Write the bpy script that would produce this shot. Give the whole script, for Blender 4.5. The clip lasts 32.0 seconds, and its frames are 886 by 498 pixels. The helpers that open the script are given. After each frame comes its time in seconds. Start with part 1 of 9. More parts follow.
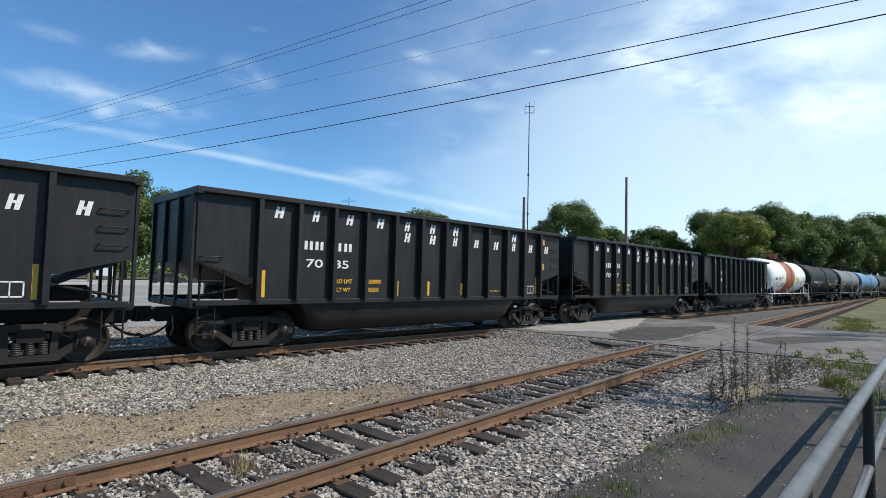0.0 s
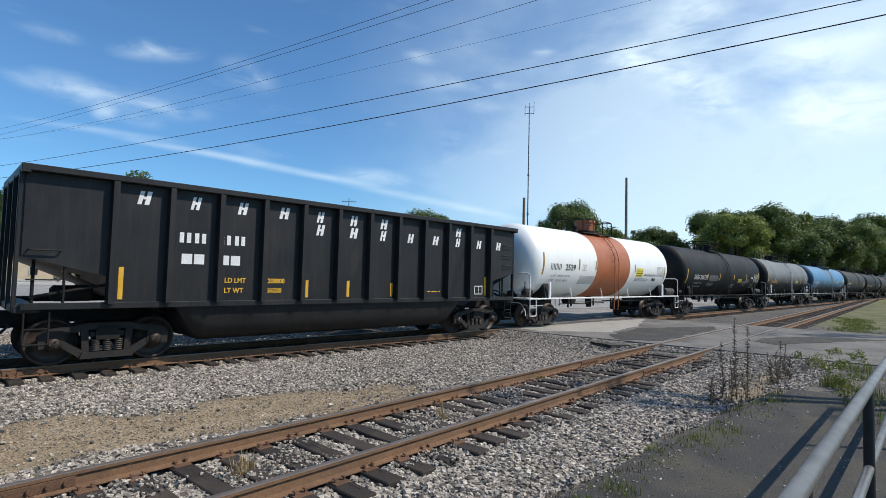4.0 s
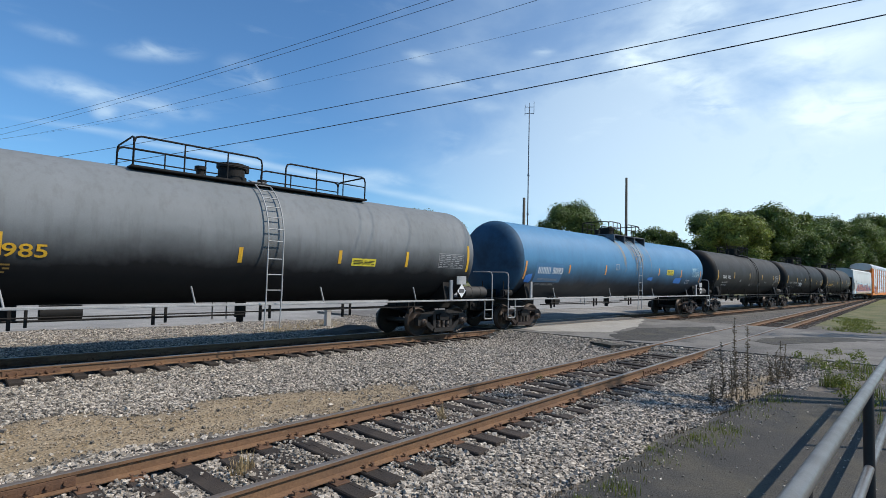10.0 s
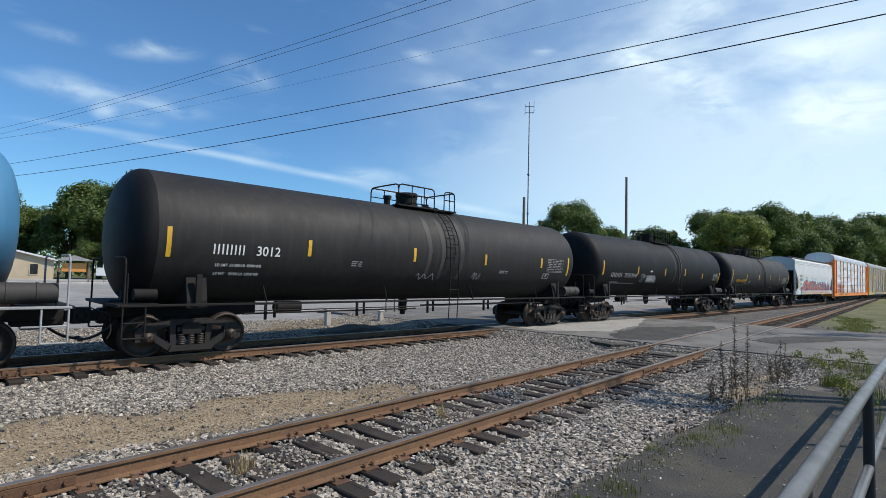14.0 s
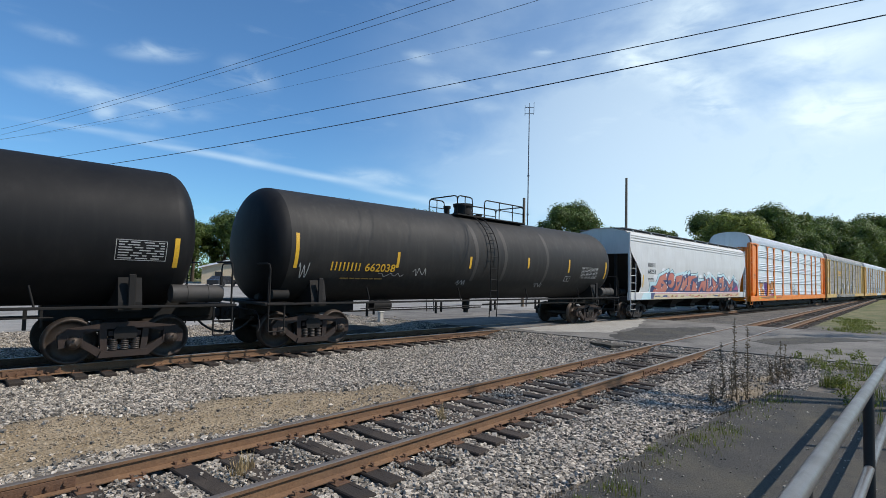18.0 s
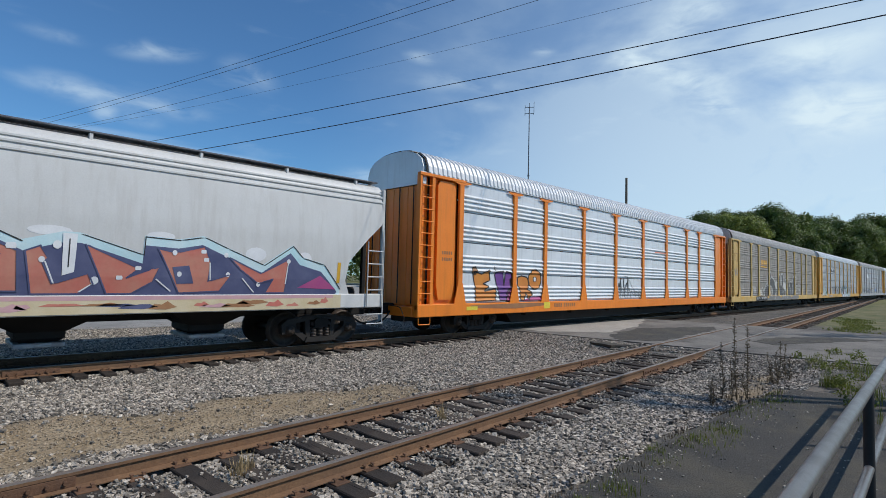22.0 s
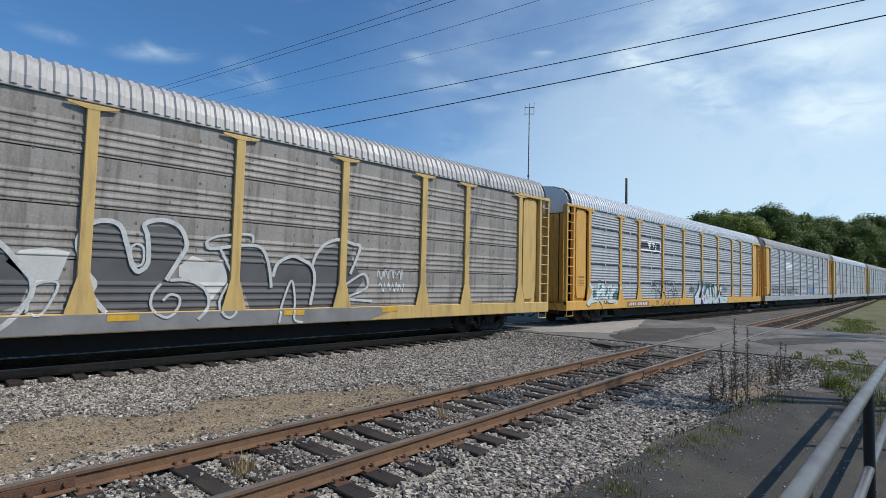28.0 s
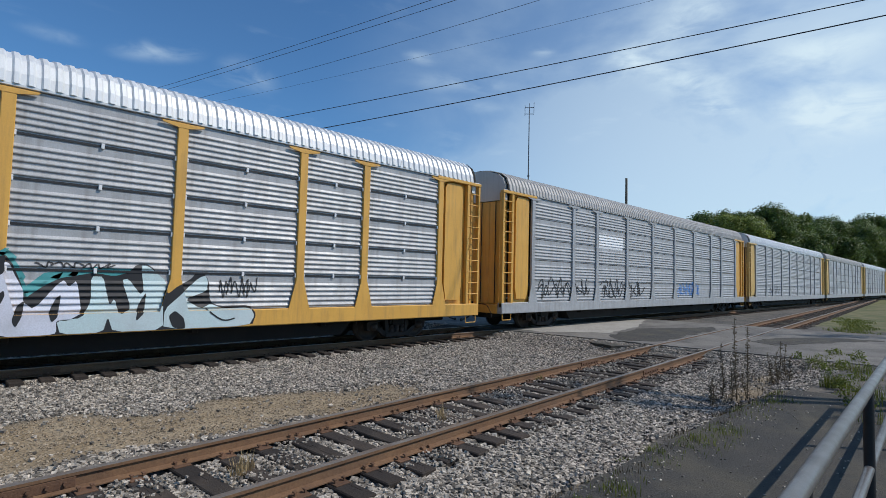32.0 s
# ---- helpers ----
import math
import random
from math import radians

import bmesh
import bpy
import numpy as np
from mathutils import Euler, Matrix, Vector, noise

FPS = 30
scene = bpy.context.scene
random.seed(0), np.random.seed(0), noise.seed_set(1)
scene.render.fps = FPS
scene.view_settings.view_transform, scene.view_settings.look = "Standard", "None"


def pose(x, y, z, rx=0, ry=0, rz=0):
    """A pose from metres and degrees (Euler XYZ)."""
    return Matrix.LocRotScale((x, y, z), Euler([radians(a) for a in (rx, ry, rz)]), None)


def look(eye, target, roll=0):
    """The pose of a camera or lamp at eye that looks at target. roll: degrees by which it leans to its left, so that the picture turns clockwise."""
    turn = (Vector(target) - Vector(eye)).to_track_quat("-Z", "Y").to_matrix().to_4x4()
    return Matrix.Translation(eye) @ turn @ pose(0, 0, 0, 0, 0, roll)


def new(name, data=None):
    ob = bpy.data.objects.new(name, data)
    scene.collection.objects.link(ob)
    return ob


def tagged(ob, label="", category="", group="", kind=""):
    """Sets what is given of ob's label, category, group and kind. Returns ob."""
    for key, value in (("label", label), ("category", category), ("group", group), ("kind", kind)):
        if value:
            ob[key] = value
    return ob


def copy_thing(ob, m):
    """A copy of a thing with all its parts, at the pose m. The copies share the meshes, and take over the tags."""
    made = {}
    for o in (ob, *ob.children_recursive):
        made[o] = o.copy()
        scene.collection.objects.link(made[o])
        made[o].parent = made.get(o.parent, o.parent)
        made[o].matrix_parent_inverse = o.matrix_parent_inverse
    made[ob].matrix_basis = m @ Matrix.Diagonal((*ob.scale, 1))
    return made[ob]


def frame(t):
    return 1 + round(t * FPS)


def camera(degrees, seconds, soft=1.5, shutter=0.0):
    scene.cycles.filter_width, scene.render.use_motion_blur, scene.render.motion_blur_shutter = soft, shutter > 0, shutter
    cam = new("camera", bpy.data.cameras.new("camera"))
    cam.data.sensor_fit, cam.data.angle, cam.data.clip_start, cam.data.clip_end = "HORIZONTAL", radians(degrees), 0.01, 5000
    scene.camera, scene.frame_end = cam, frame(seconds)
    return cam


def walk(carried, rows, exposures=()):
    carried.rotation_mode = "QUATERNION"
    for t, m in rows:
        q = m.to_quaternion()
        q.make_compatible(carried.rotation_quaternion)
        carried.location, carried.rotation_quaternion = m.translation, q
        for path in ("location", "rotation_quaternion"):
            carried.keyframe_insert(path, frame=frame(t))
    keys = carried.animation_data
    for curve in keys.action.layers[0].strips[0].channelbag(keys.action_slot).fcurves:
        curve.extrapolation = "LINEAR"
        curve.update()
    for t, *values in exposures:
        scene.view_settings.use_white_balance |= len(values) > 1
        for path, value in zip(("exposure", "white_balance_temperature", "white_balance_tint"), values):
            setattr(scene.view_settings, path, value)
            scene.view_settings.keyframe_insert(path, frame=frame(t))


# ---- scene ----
cam = camera(80.75, 32.0, soft=0.6)
EYE = (0.0, 0.0, 1.927)
TILT, LEAN, TURN = 93.135, -1.431, -44.494
# small nods of the hand-held camera: seconds and degrees
NODS = ((0.0, -0.11), (0.5, 0.05), (1.0, -0.09), (1.5, -0.12), (2.0, 0.03), (2.5, 0.05), (3.0, 0.04), (3.5, -0.08),
        (5.5, 0.09), (6.0, 0.0), (7.0, 0.0), (7.5, -0.05), (8.0, -0.03), (8.5, 0.05), (9.0, -0.08), (9.5, 0.02),
        (10.0, -0.05), (10.5, 0.0), (11.0, 0.04), (11.5, -0.08), (12.0, 0.03), (12.5, -0.03), (13.0, 0.02), (13.5, -0.11),
        (14.0, -0.12), (14.5, -0.06), (16.5, -0.15), (17.0, 0.07), (17.5, 0.03), (18.0, -0.02), (18.5, 0.05), (19.0, -0.04),
        (19.5, -0.06), (20.0, -0.04), (20.5, -0.07), (21.0, 0.05), (21.5, 0.02), (22.0, -0.03), (22.5, 0.08), (23.0, 0.07),
        (23.5, 0.0), (24.0, -0.15), (24.5, -0.08), (26.5, -0.06), (27.0, -0.01), (27.5, 0.0), (28.0, 0.01), (32.0, 0.01))
# the camera's own exposure and white balance: darker and cooler while bright cars fill the view
STOPS = ((0.0, 0.10), (4.0, 0.05), (5.5, -0.25), (6.0, -0.30), (7.0, -0.30), (8.0, -0.1), (9.0, 0.06), (12.0, 0.0), (20.0, 0.0), (21.0, -0.15), (22.0, -0.32), (23.0, -0.42),
         (24.5, -0.5), (27.0, -0.26), (28.0, -0.22), (30.0, -0.24), (32.0, -0.34))
walk(cam, [(t, pose(*EYE, TILT + n, LEAN, TURN)) for t, n in NODS], [(t, v, 6500 - 260 * min(1, max(0, (t - 20) / 3)), 10) for t, v in STOPS])

# ---- light ----
SUN_DIR = Vector((0.44, -0.525, 0.73)).normalized()      # towards the sun
world = bpy.data.worlds.new("sky")
scene.world = world
world.use_nodes = True
wn, wl = world.node_tree.nodes, world.node_tree.links
wn.clear()
w_out = wn.new("ShaderNodeOutputWorld")
w_bg = wn.new("ShaderNodeBackground")
w_sky = wn.new("ShaderNodeTexSky")
w_sky.sky_type, w_sky.sun_disc = "NISHITA", False
w_sky.sun_elevation = math.asin(SUN_DIR.z)
w_sky.sun_rotation = math.atan2(SUN_DIR.x, SUN_DIR.y)
w_sky.air_density, w_sky.dust_density, w_sky.ozone_density = 1.0, 0.3, 3.0
w_bg.inputs["Strength"].default_value = 0.122
w_tc = wn.new("ShaderNodeTexCoord")


def w_noise(scale, turn, stretch, detail, low, high):
    """Wisps of thin cloud: a stretched noise over the dome of the sky."""
    mp = wn.new("ShaderNodeMapping")
    mp.inputs["Rotation"].default_value = [radians(a) for a in turn]
    mp.inputs["Scale"].default_value = stretch
    nz = wn.new("ShaderNodeTexNoise")
    nz.inputs["Scale"].default_value, nz.inputs["Detail"].default_value = scale, detail
    nz.inputs["Roughness"].default_value, nz.inputs["Distortion"].default_value = 0.55, 0.35
    rp = wn.new("ShaderNodeMapRange")
    rp.inputs["From Min"].default_value, rp.inputs["From Max"].default_value = low, high
    rp.interpolation_type = "SMOOTHSTEP"
    wl.new(w_tc.outputs["Generated"], mp.inputs["Vector"])
    wl.new(mp.outputs["Vector"], nz.inputs["Vector"])
    wl.new(nz.outputs["Fac"], rp.inputs["Value"])
    return rp.outputs["Result"]


def w_math(op, a, b):
    n = wn.new("ShaderNodeMath")
    n.operation, n.use_clamp = "ADD" if op == "SUM" else op, op == "ADD"
    for i, v in enumerate((a, b)):
        if isinstance(v, (int, float)):
            n.inputs[i].default_value = v
        else:
            wl.new(v, n.inputs[i])
    return n.outputs[0]


wisps = w_noise(2.6, (8, -12, 38), (1.0, 3.2, 6.0), 9, 0.58, 0.82)
puffs = w_noise(5.0, (0, 10, 20), (1.0, 1.8, 4.5), 8, 0.62, 0.82)
w_xyz = wn.new("ShaderNodeSeparateXYZ")
wl.new(w_tc.outputs["Generated"], w_xyz.inputs[0])
w_side = wn.new("ShaderNodeMapRange")           # thicker haze towards the sun's side
w_side.interpolation_type = "SMOOTHSTEP"
w_side.inputs["From Min"].default_value, w_side.inputs["From Max"].default_value = 0.45, 1.05
wl.new(w_xyz.outputs["X"], w_side.inputs["Value"])
veil = w_noise(1.5, (5, 0, 60), (1.0, 1.6, 3.0), 7, 0.36, 0.72)
haze = w_math("MULTIPLY", w_side.outputs["Result"], w_math("ADD", 0.35, veil))
clouds = w_math("ADD", w_math("MULTIPLY", wisps, 0.14), w_math("ADD", w_math("MULTIPLY", puffs, 0.08), w_math("ADD", w_math("MULTIPLY", haze, 0.74), 0.015)))


def w_dot(vec):
    d = wn.new("ShaderNodeVectorMath")
    d.operation = "DOT_PRODUCT"
    d.inputs[1].default_value = vec
    wl.new(w_tc.outputs["Generated"], d.inputs[0])
    return d.outputs["Value"]


w_fray = w_noise(13.0, (0, 12, 30), (1, 1, 2.6), 9, 0.30, 0.68)


def w_streak(mid, way, half, wide):
    """A long thin wisp of cloud round a middle, frayed by noise."""
    mid, way = Vector(mid), Vector(way)
    thin = half > 0.09 and wide < 0.013             # long trails are narrow and less broken
    wide *= 0.6 if thin else 1.0
    u, v = w_dot(way), w_dot(mid.cross(way).normalized())
    u = w_math("MULTIPLY", w_math("SUBTRACT", u, mid.dot(way)), 1.0 / half)
    v = w_math("DIVIDE", v, wide)
    far = w_math("SQRT", w_math("SUM", w_math("POWER", w_math("ABSOLUTE", u, 0.0), 2.2), w_math("POWER", w_math("ABSOLUTE", v, 0.0), 1.7)), 0.0)
    near = wn.new("ShaderNodeMapRange")
    near.interpolation_type = "SMOOTHSTEP"
    near.inputs["From Min"].default_value, near.inputs["From Max"].default_value = 1.6, 0.0
    wl.new(far, near.inputs["Value"])
    ahead = w_math("GREATER_THAN", w_dot(mid), 0.5)
    fray = w_math("ADD", w_math("MULTIPLY", w_fray, 0.35), 0.6) if thin else w_fray
    return w_math("MULTIPLY", w_math("MULTIPLY", near.outputs["Result"], ahead), fray)


for mid, way, half, wide, much in (
        ((0.11, 0.934, 0.34), (0.993, -0.116, -0.001), 0.040, 0.0091, 0.25),
        ((0.237, 0.907, 0.349), (0.94, -0.305, 0.155), 0.057, 0.0139, 0.45),
        ((0.074, 0.96, 0.269), (0.96, 0.005, -0.279), 0.022, 0.0090, 0.20),
        ((0.141, 0.952, 0.271), (0.988, -0.12, -0.093), 0.055, 0.0170, 0.55),
        ((0.245, 0.932, 0.268), (0.969, -0.238, -0.061), 0.071, 0.0162, 0.40),
        ((0.181, 0.952, 0.245), (0.956, -0.229, 0.184), 0.017, 0.0117, 0.50),
        ((0.227, 0.943, 0.243), (0.974, -0.217, -0.067), 0.031, 0.0121, 0.30),
        ((0.185, 0.958, 0.217), (0.982, -0.19, 0.001), 0.099, 0.0088, 0.30),
        ((0.328, 0.922, 0.203), (0.945, -0.321, -0.067), 0.117, 0.0096, 0.50),
        ((0.483, 0.856, 0.184), (0.876, -0.472, -0.101), 0.111, 0.0103, 0.50),
        ((0.589, 0.787, 0.185), (0.807, -0.586, -0.076), 0.064, 0.0141, 0.45),
        ((0.673, 0.726, 0.145), (0.739, -0.652, -0.169), 0.168, 0.0119, 0.35),
        ((0.371, 0.865, 0.338), (0.924, -0.308, -0.227), 0.042, 0.0213, 0.35),
        ((0.608, 0.689, 0.394), (0.779, -0.613, -0.13), 0.028, 0.0101, 0.40),
        ((0.749, 0.526, 0.403), (0.604, -0.792, -0.09), 0.022, 0.0088, 0.35),
        ((0.675, 0.647, 0.355), (0.707, -0.705, -0.06), 0.091, 0.0159, 0.30),
        ((0.703, 0.636, 0.318), (0.695, -0.709, -0.119), 0.064, 0.0115, 0.20),
        ((0.849, 0.306, 0.431), (0.156, -0.924, 0.348), 0.058, 0.0398, 0.50),
        ((0.833, 0.401, 0.382), (0.258, -0.891, 0.373), 0.054, 0.0275, 0.40),
        ((0.878, 0.334, 0.342), (0.464, -0.77, -0.438), 0.085, 0.0291, 0.55),
        ((0.911, 0.292, 0.29), (0.358, -0.91, -0.209), 0.042, 0.0144, 0.50),
        ((0.924, 0.156, 0.35), (0.137, -0.987, 0.08), 0.086, 0.0314, 0.40),
        ((0.954, 0.137, 0.268), (0.158, -0.986, -0.06), 0.081, 0.0407, 0.55)):
    clouds = w_math("ADD", clouds, w_math("MULTIPLY", w_streak(mid, way, half, wide), much * 0.85))
w_tint = wn.new("ShaderNodeMix")
w_tint.data_type, w_tint.blend_type = "RGBA", "MULTIPLY"
w_tint.inputs["Factor"].default_value = 1.0
w_tint.inputs["B"].default_value = (0.57, 0.93, 1.17, 1)
wl.new(w_sky.outputs["Color"], w_tint.inputs["A"])
w_mix = wn.new("ShaderNodeMix")
w_mix.data_type = "RGBA"
w_mix.inputs["B"].default_value = (7.1, 8.5, 9.2, 1)
wl.new(clouds, w_mix.inputs["Factor"])
wl.new(w_tint.outputs["Result"], w_mix.inputs["A"])
wl.new(w_mix.outputs["Result"], w_bg.inputs["Color"])
wl.new(w_bg.outputs["Background"], w_out.inputs["Surface"])

sun = new("sun", bpy.data.lights.new("sun", "SUN"))
sun.data.energy, sun.data.angle, sun.data.color = 4.3, radians(0.53), (1.0, 0.925, 0.83)
sun.matrix_world = look((0, 0, 60), Vector((0, 0, 60)) - SUN_DIR)

# ---- mesh builder ----


class Shape:
    """Collects faces of one mesh; each call adds one closed piece."""

    def __init__(self):
        self.v, self.f, self.s, self.weld, self.cuts = [], [], [], False, []

    def add(self, verts, faces, smooth=False):
        o = len(self.v)
        self.cuts.append((o, len(self.f)))
        self.v += [tuple(p) for p in verts]
        self.f += [tuple(o + i for i in f) for f in faces]
        self.s += [smooth] * len(faces)
        return self

    def box(self, x0, x1, y0, y1, z0, z1, c=0.0, m=None):
        """A box, its edges along x, y and z chamfered by c."""
        if c <= 0:
            vs = [(x, y, z) for x in (x0, x1) for y in (y0, y1) for z in (z0, z1)]
            fs = [(0, 1, 3, 2), (4, 6, 7, 5), (0, 4, 5, 1), (2, 3, 7, 6), (0, 2, 6, 4), (1, 5, 7, 3)]
        else:
            vs, fs = [], []
            lo, hi = (x0, y0, z0), (x1, y1, z1)
            idx = {}
            for s in range(8):
                sg = [(s >> k) & 1 for k in range(3)]
                for a in range(3):
                    p = [(hi[k] if sg[k] else lo[k]) if k == a else ((hi[k] - c) if sg[k] else (lo[k] + c)) for k in range(3)]
                    idx[s, a] = len(vs)
                    vs.append(p)
            for a in range(3):
                b, d = (a + 1) % 3, (a + 2) % 3
                for side in (0, 1):
                    q = [idx[(side << a) | (i << b) | (j << d), a] for i, j in ((0, 0), (1, 0), (1, 1), (0, 1))]
                    fs.append(tuple(q if side else q[::-1]))
                for i in (0, 1):
                    for j in (0, 1):
                        s0, s1 = (i << b) | (j << d), (1 << a) | (i << b) | (j << d)
                        fs.append((idx[s0, b], idx[s1, b], idx[s1, d], idx[s0, d]))
            for s in range(8):
                fs.append((idx[s, 0], idx[s, 1], idx[s, 2]))
        if m is not None:
            vs = [m @ Vector(p) for p in vs]
        return self.add(vs, fs)

    def rod(self, p0, p1, r, n=8, r1=None, caps=True, smooth=True):
        p0, p1 = Vector(p0), Vector(p1)
        r1 = r if r1 is None else r1
        ax = (p1 - p0).normalized()
        u = ax.orthogonal().normalized()
        w = ax.cross(u)
        ring = [u * math.cos(2 * math.pi * i / n) + w * math.sin(2 * math.pi * i / n) for i in range(n)]
        vs = [p0 + q * r for q in ring] + [p1 + q * r1 for q in ring]
        self.add(vs, [(i, (i + 1) % n, n + (i + 1) % n, n + i) for i in range(n)], smooth)
        if caps:
            self.add(vs[:n], [tuple(range(n - 1, -1, -1))])
            self.add(vs[n:], [tuple(range(n))])
        return self

    def tube(self, pts, r, n=7):
        for a, b in zip(pts, pts[1:]):
            self.rod(a, b, r, n)
        return self

    def bend(self, pts, r, n=7, cut=0.12):
        """A bent round bar: the corners are rounded off."""
        pts = [Vector(p) for p in pts]
        out = [pts[0]]
        for a, b, c in zip(pts, pts[1:], pts[2:]):
            k = min(cut, (b - a).length * 0.45, (c - b).length * 0.45)
            p, q = b + (a - b).normalized() * k, b + (c - b).normalized() * k
            out += [p, (p + q) * 0.25 + b * 0.5, q]
        return self.tube(out + [pts[-1]], r, n)

    def prism(self, poly, axis, a0, a1):
        """A polygon of two coordinates pushed along an axis from a0 to a1."""
        def at(p, a):
            return {"x": (a, p[0], p[1]), "y": (p[0], a, p[1]), "z": (p[0], p[1], a)}[axis]
        n = len(poly)
        vs = [at(p, a0) for p in poly] + [at(p, a1) for p in poly]
        return self.add(vs, [tuple(range(n - 1, -1, -1)), tuple(range(n, 2 * n))] + [(i, (i + 1) % n, n + (i + 1) % n, n + i) for i in range(n)])

    def sheet(self, rows, smooth=True, close=False):
        """A skin over rows of points."""
        n = len(rows[0])
        fs = []
        for i in range(len(rows) - 1):
            for j in range(n if close else n - 1):
                k = (j + 1) % n
                fs.append((i * n + j, i * n + k, (i + 1) * n + k, (i + 1) * n + j))
        return self.add([p for r in rows for p in r], fs, smooth)

    def lathe(self, prof, n, axis="y", centre=(0, 0, 0), smooth=True):
        """prof: (distance along the axis, radius)."""
        rows = []
        for a, r in prof:
            row = []
            for i in range(n):
                c, s = r * math.cos(2 * math.pi * i / n), r * math.sin(2 * math.pi * i / n)
                p = {"y": (c, a, s), "x": (a, c, s), "z": (c, s, a)}[axis]
                row.append([p[k] + centre[k] for k in range(3)])
            rows.append(row)
        return self.sheet(rows, smooth, True)

    def mesh(self, name, material):
        me = bpy.data.meshes.new(name)
        me.from_pydata(self.v, [], self.f)
        me.polygons.foreach_set("use_smooth", self.s)
        me.materials.append(material)
        bm = bmesh.new()
        bm.from_mesh(me)
        if self.weld:
            bmesh.ops.remove_doubles(bm, verts=bm.verts, dist=0.0004)
        bmesh.ops.recalc_face_normals(bm, faces=bm.faces)
        bm.to_mesh(me)
        bm.free()
        return me


def part(name, shape, material, parent, label="", at=None):
    """One mesh object under a thing or a part. shape: a Shape, or a mesh that is shared."""
    me = shape.mesh(name, material) if isinstance(shape, Shape) else shape
    ob = new(name, me)
    ob.parent = parent
    if at is not None:
        ob.matrix_basis = at
    if label:
        ob["label"] = label
    return ob


def parts_each(name, shape, material, parent, label=""):
    """Every piece of a shape as a part of its own."""
    ends = shape.cuts[1:] + [(len(shape.v), len(shape.f))]
    for (v0, f0), (v1, f1) in zip(shape.cuts, ends):
        s = Shape().add(shape.v[v0:v1], [tuple(i - v0 for i in f) for f in shape.f[f0:f1]])
        part(name, s, material, parent, label)


def thing(name, label, category, group="", kind="", at=None):
    ob = new(name)
    ob.empty_display_size = 0.2
    if at is not None:
        ob.matrix_basis = at
    return tagged(ob, label, category, group, kind)


def solid(name, shape, material, label, category, group="", kind="", at=None):
    me = shape.mesh(name, material) if isinstance(shape, Shape) else shape
    ob = new(name, me)
    if at is not None:
        ob.matrix_basis = at
    return tagged(ob, label, category, group, kind)


# ---- materials ----


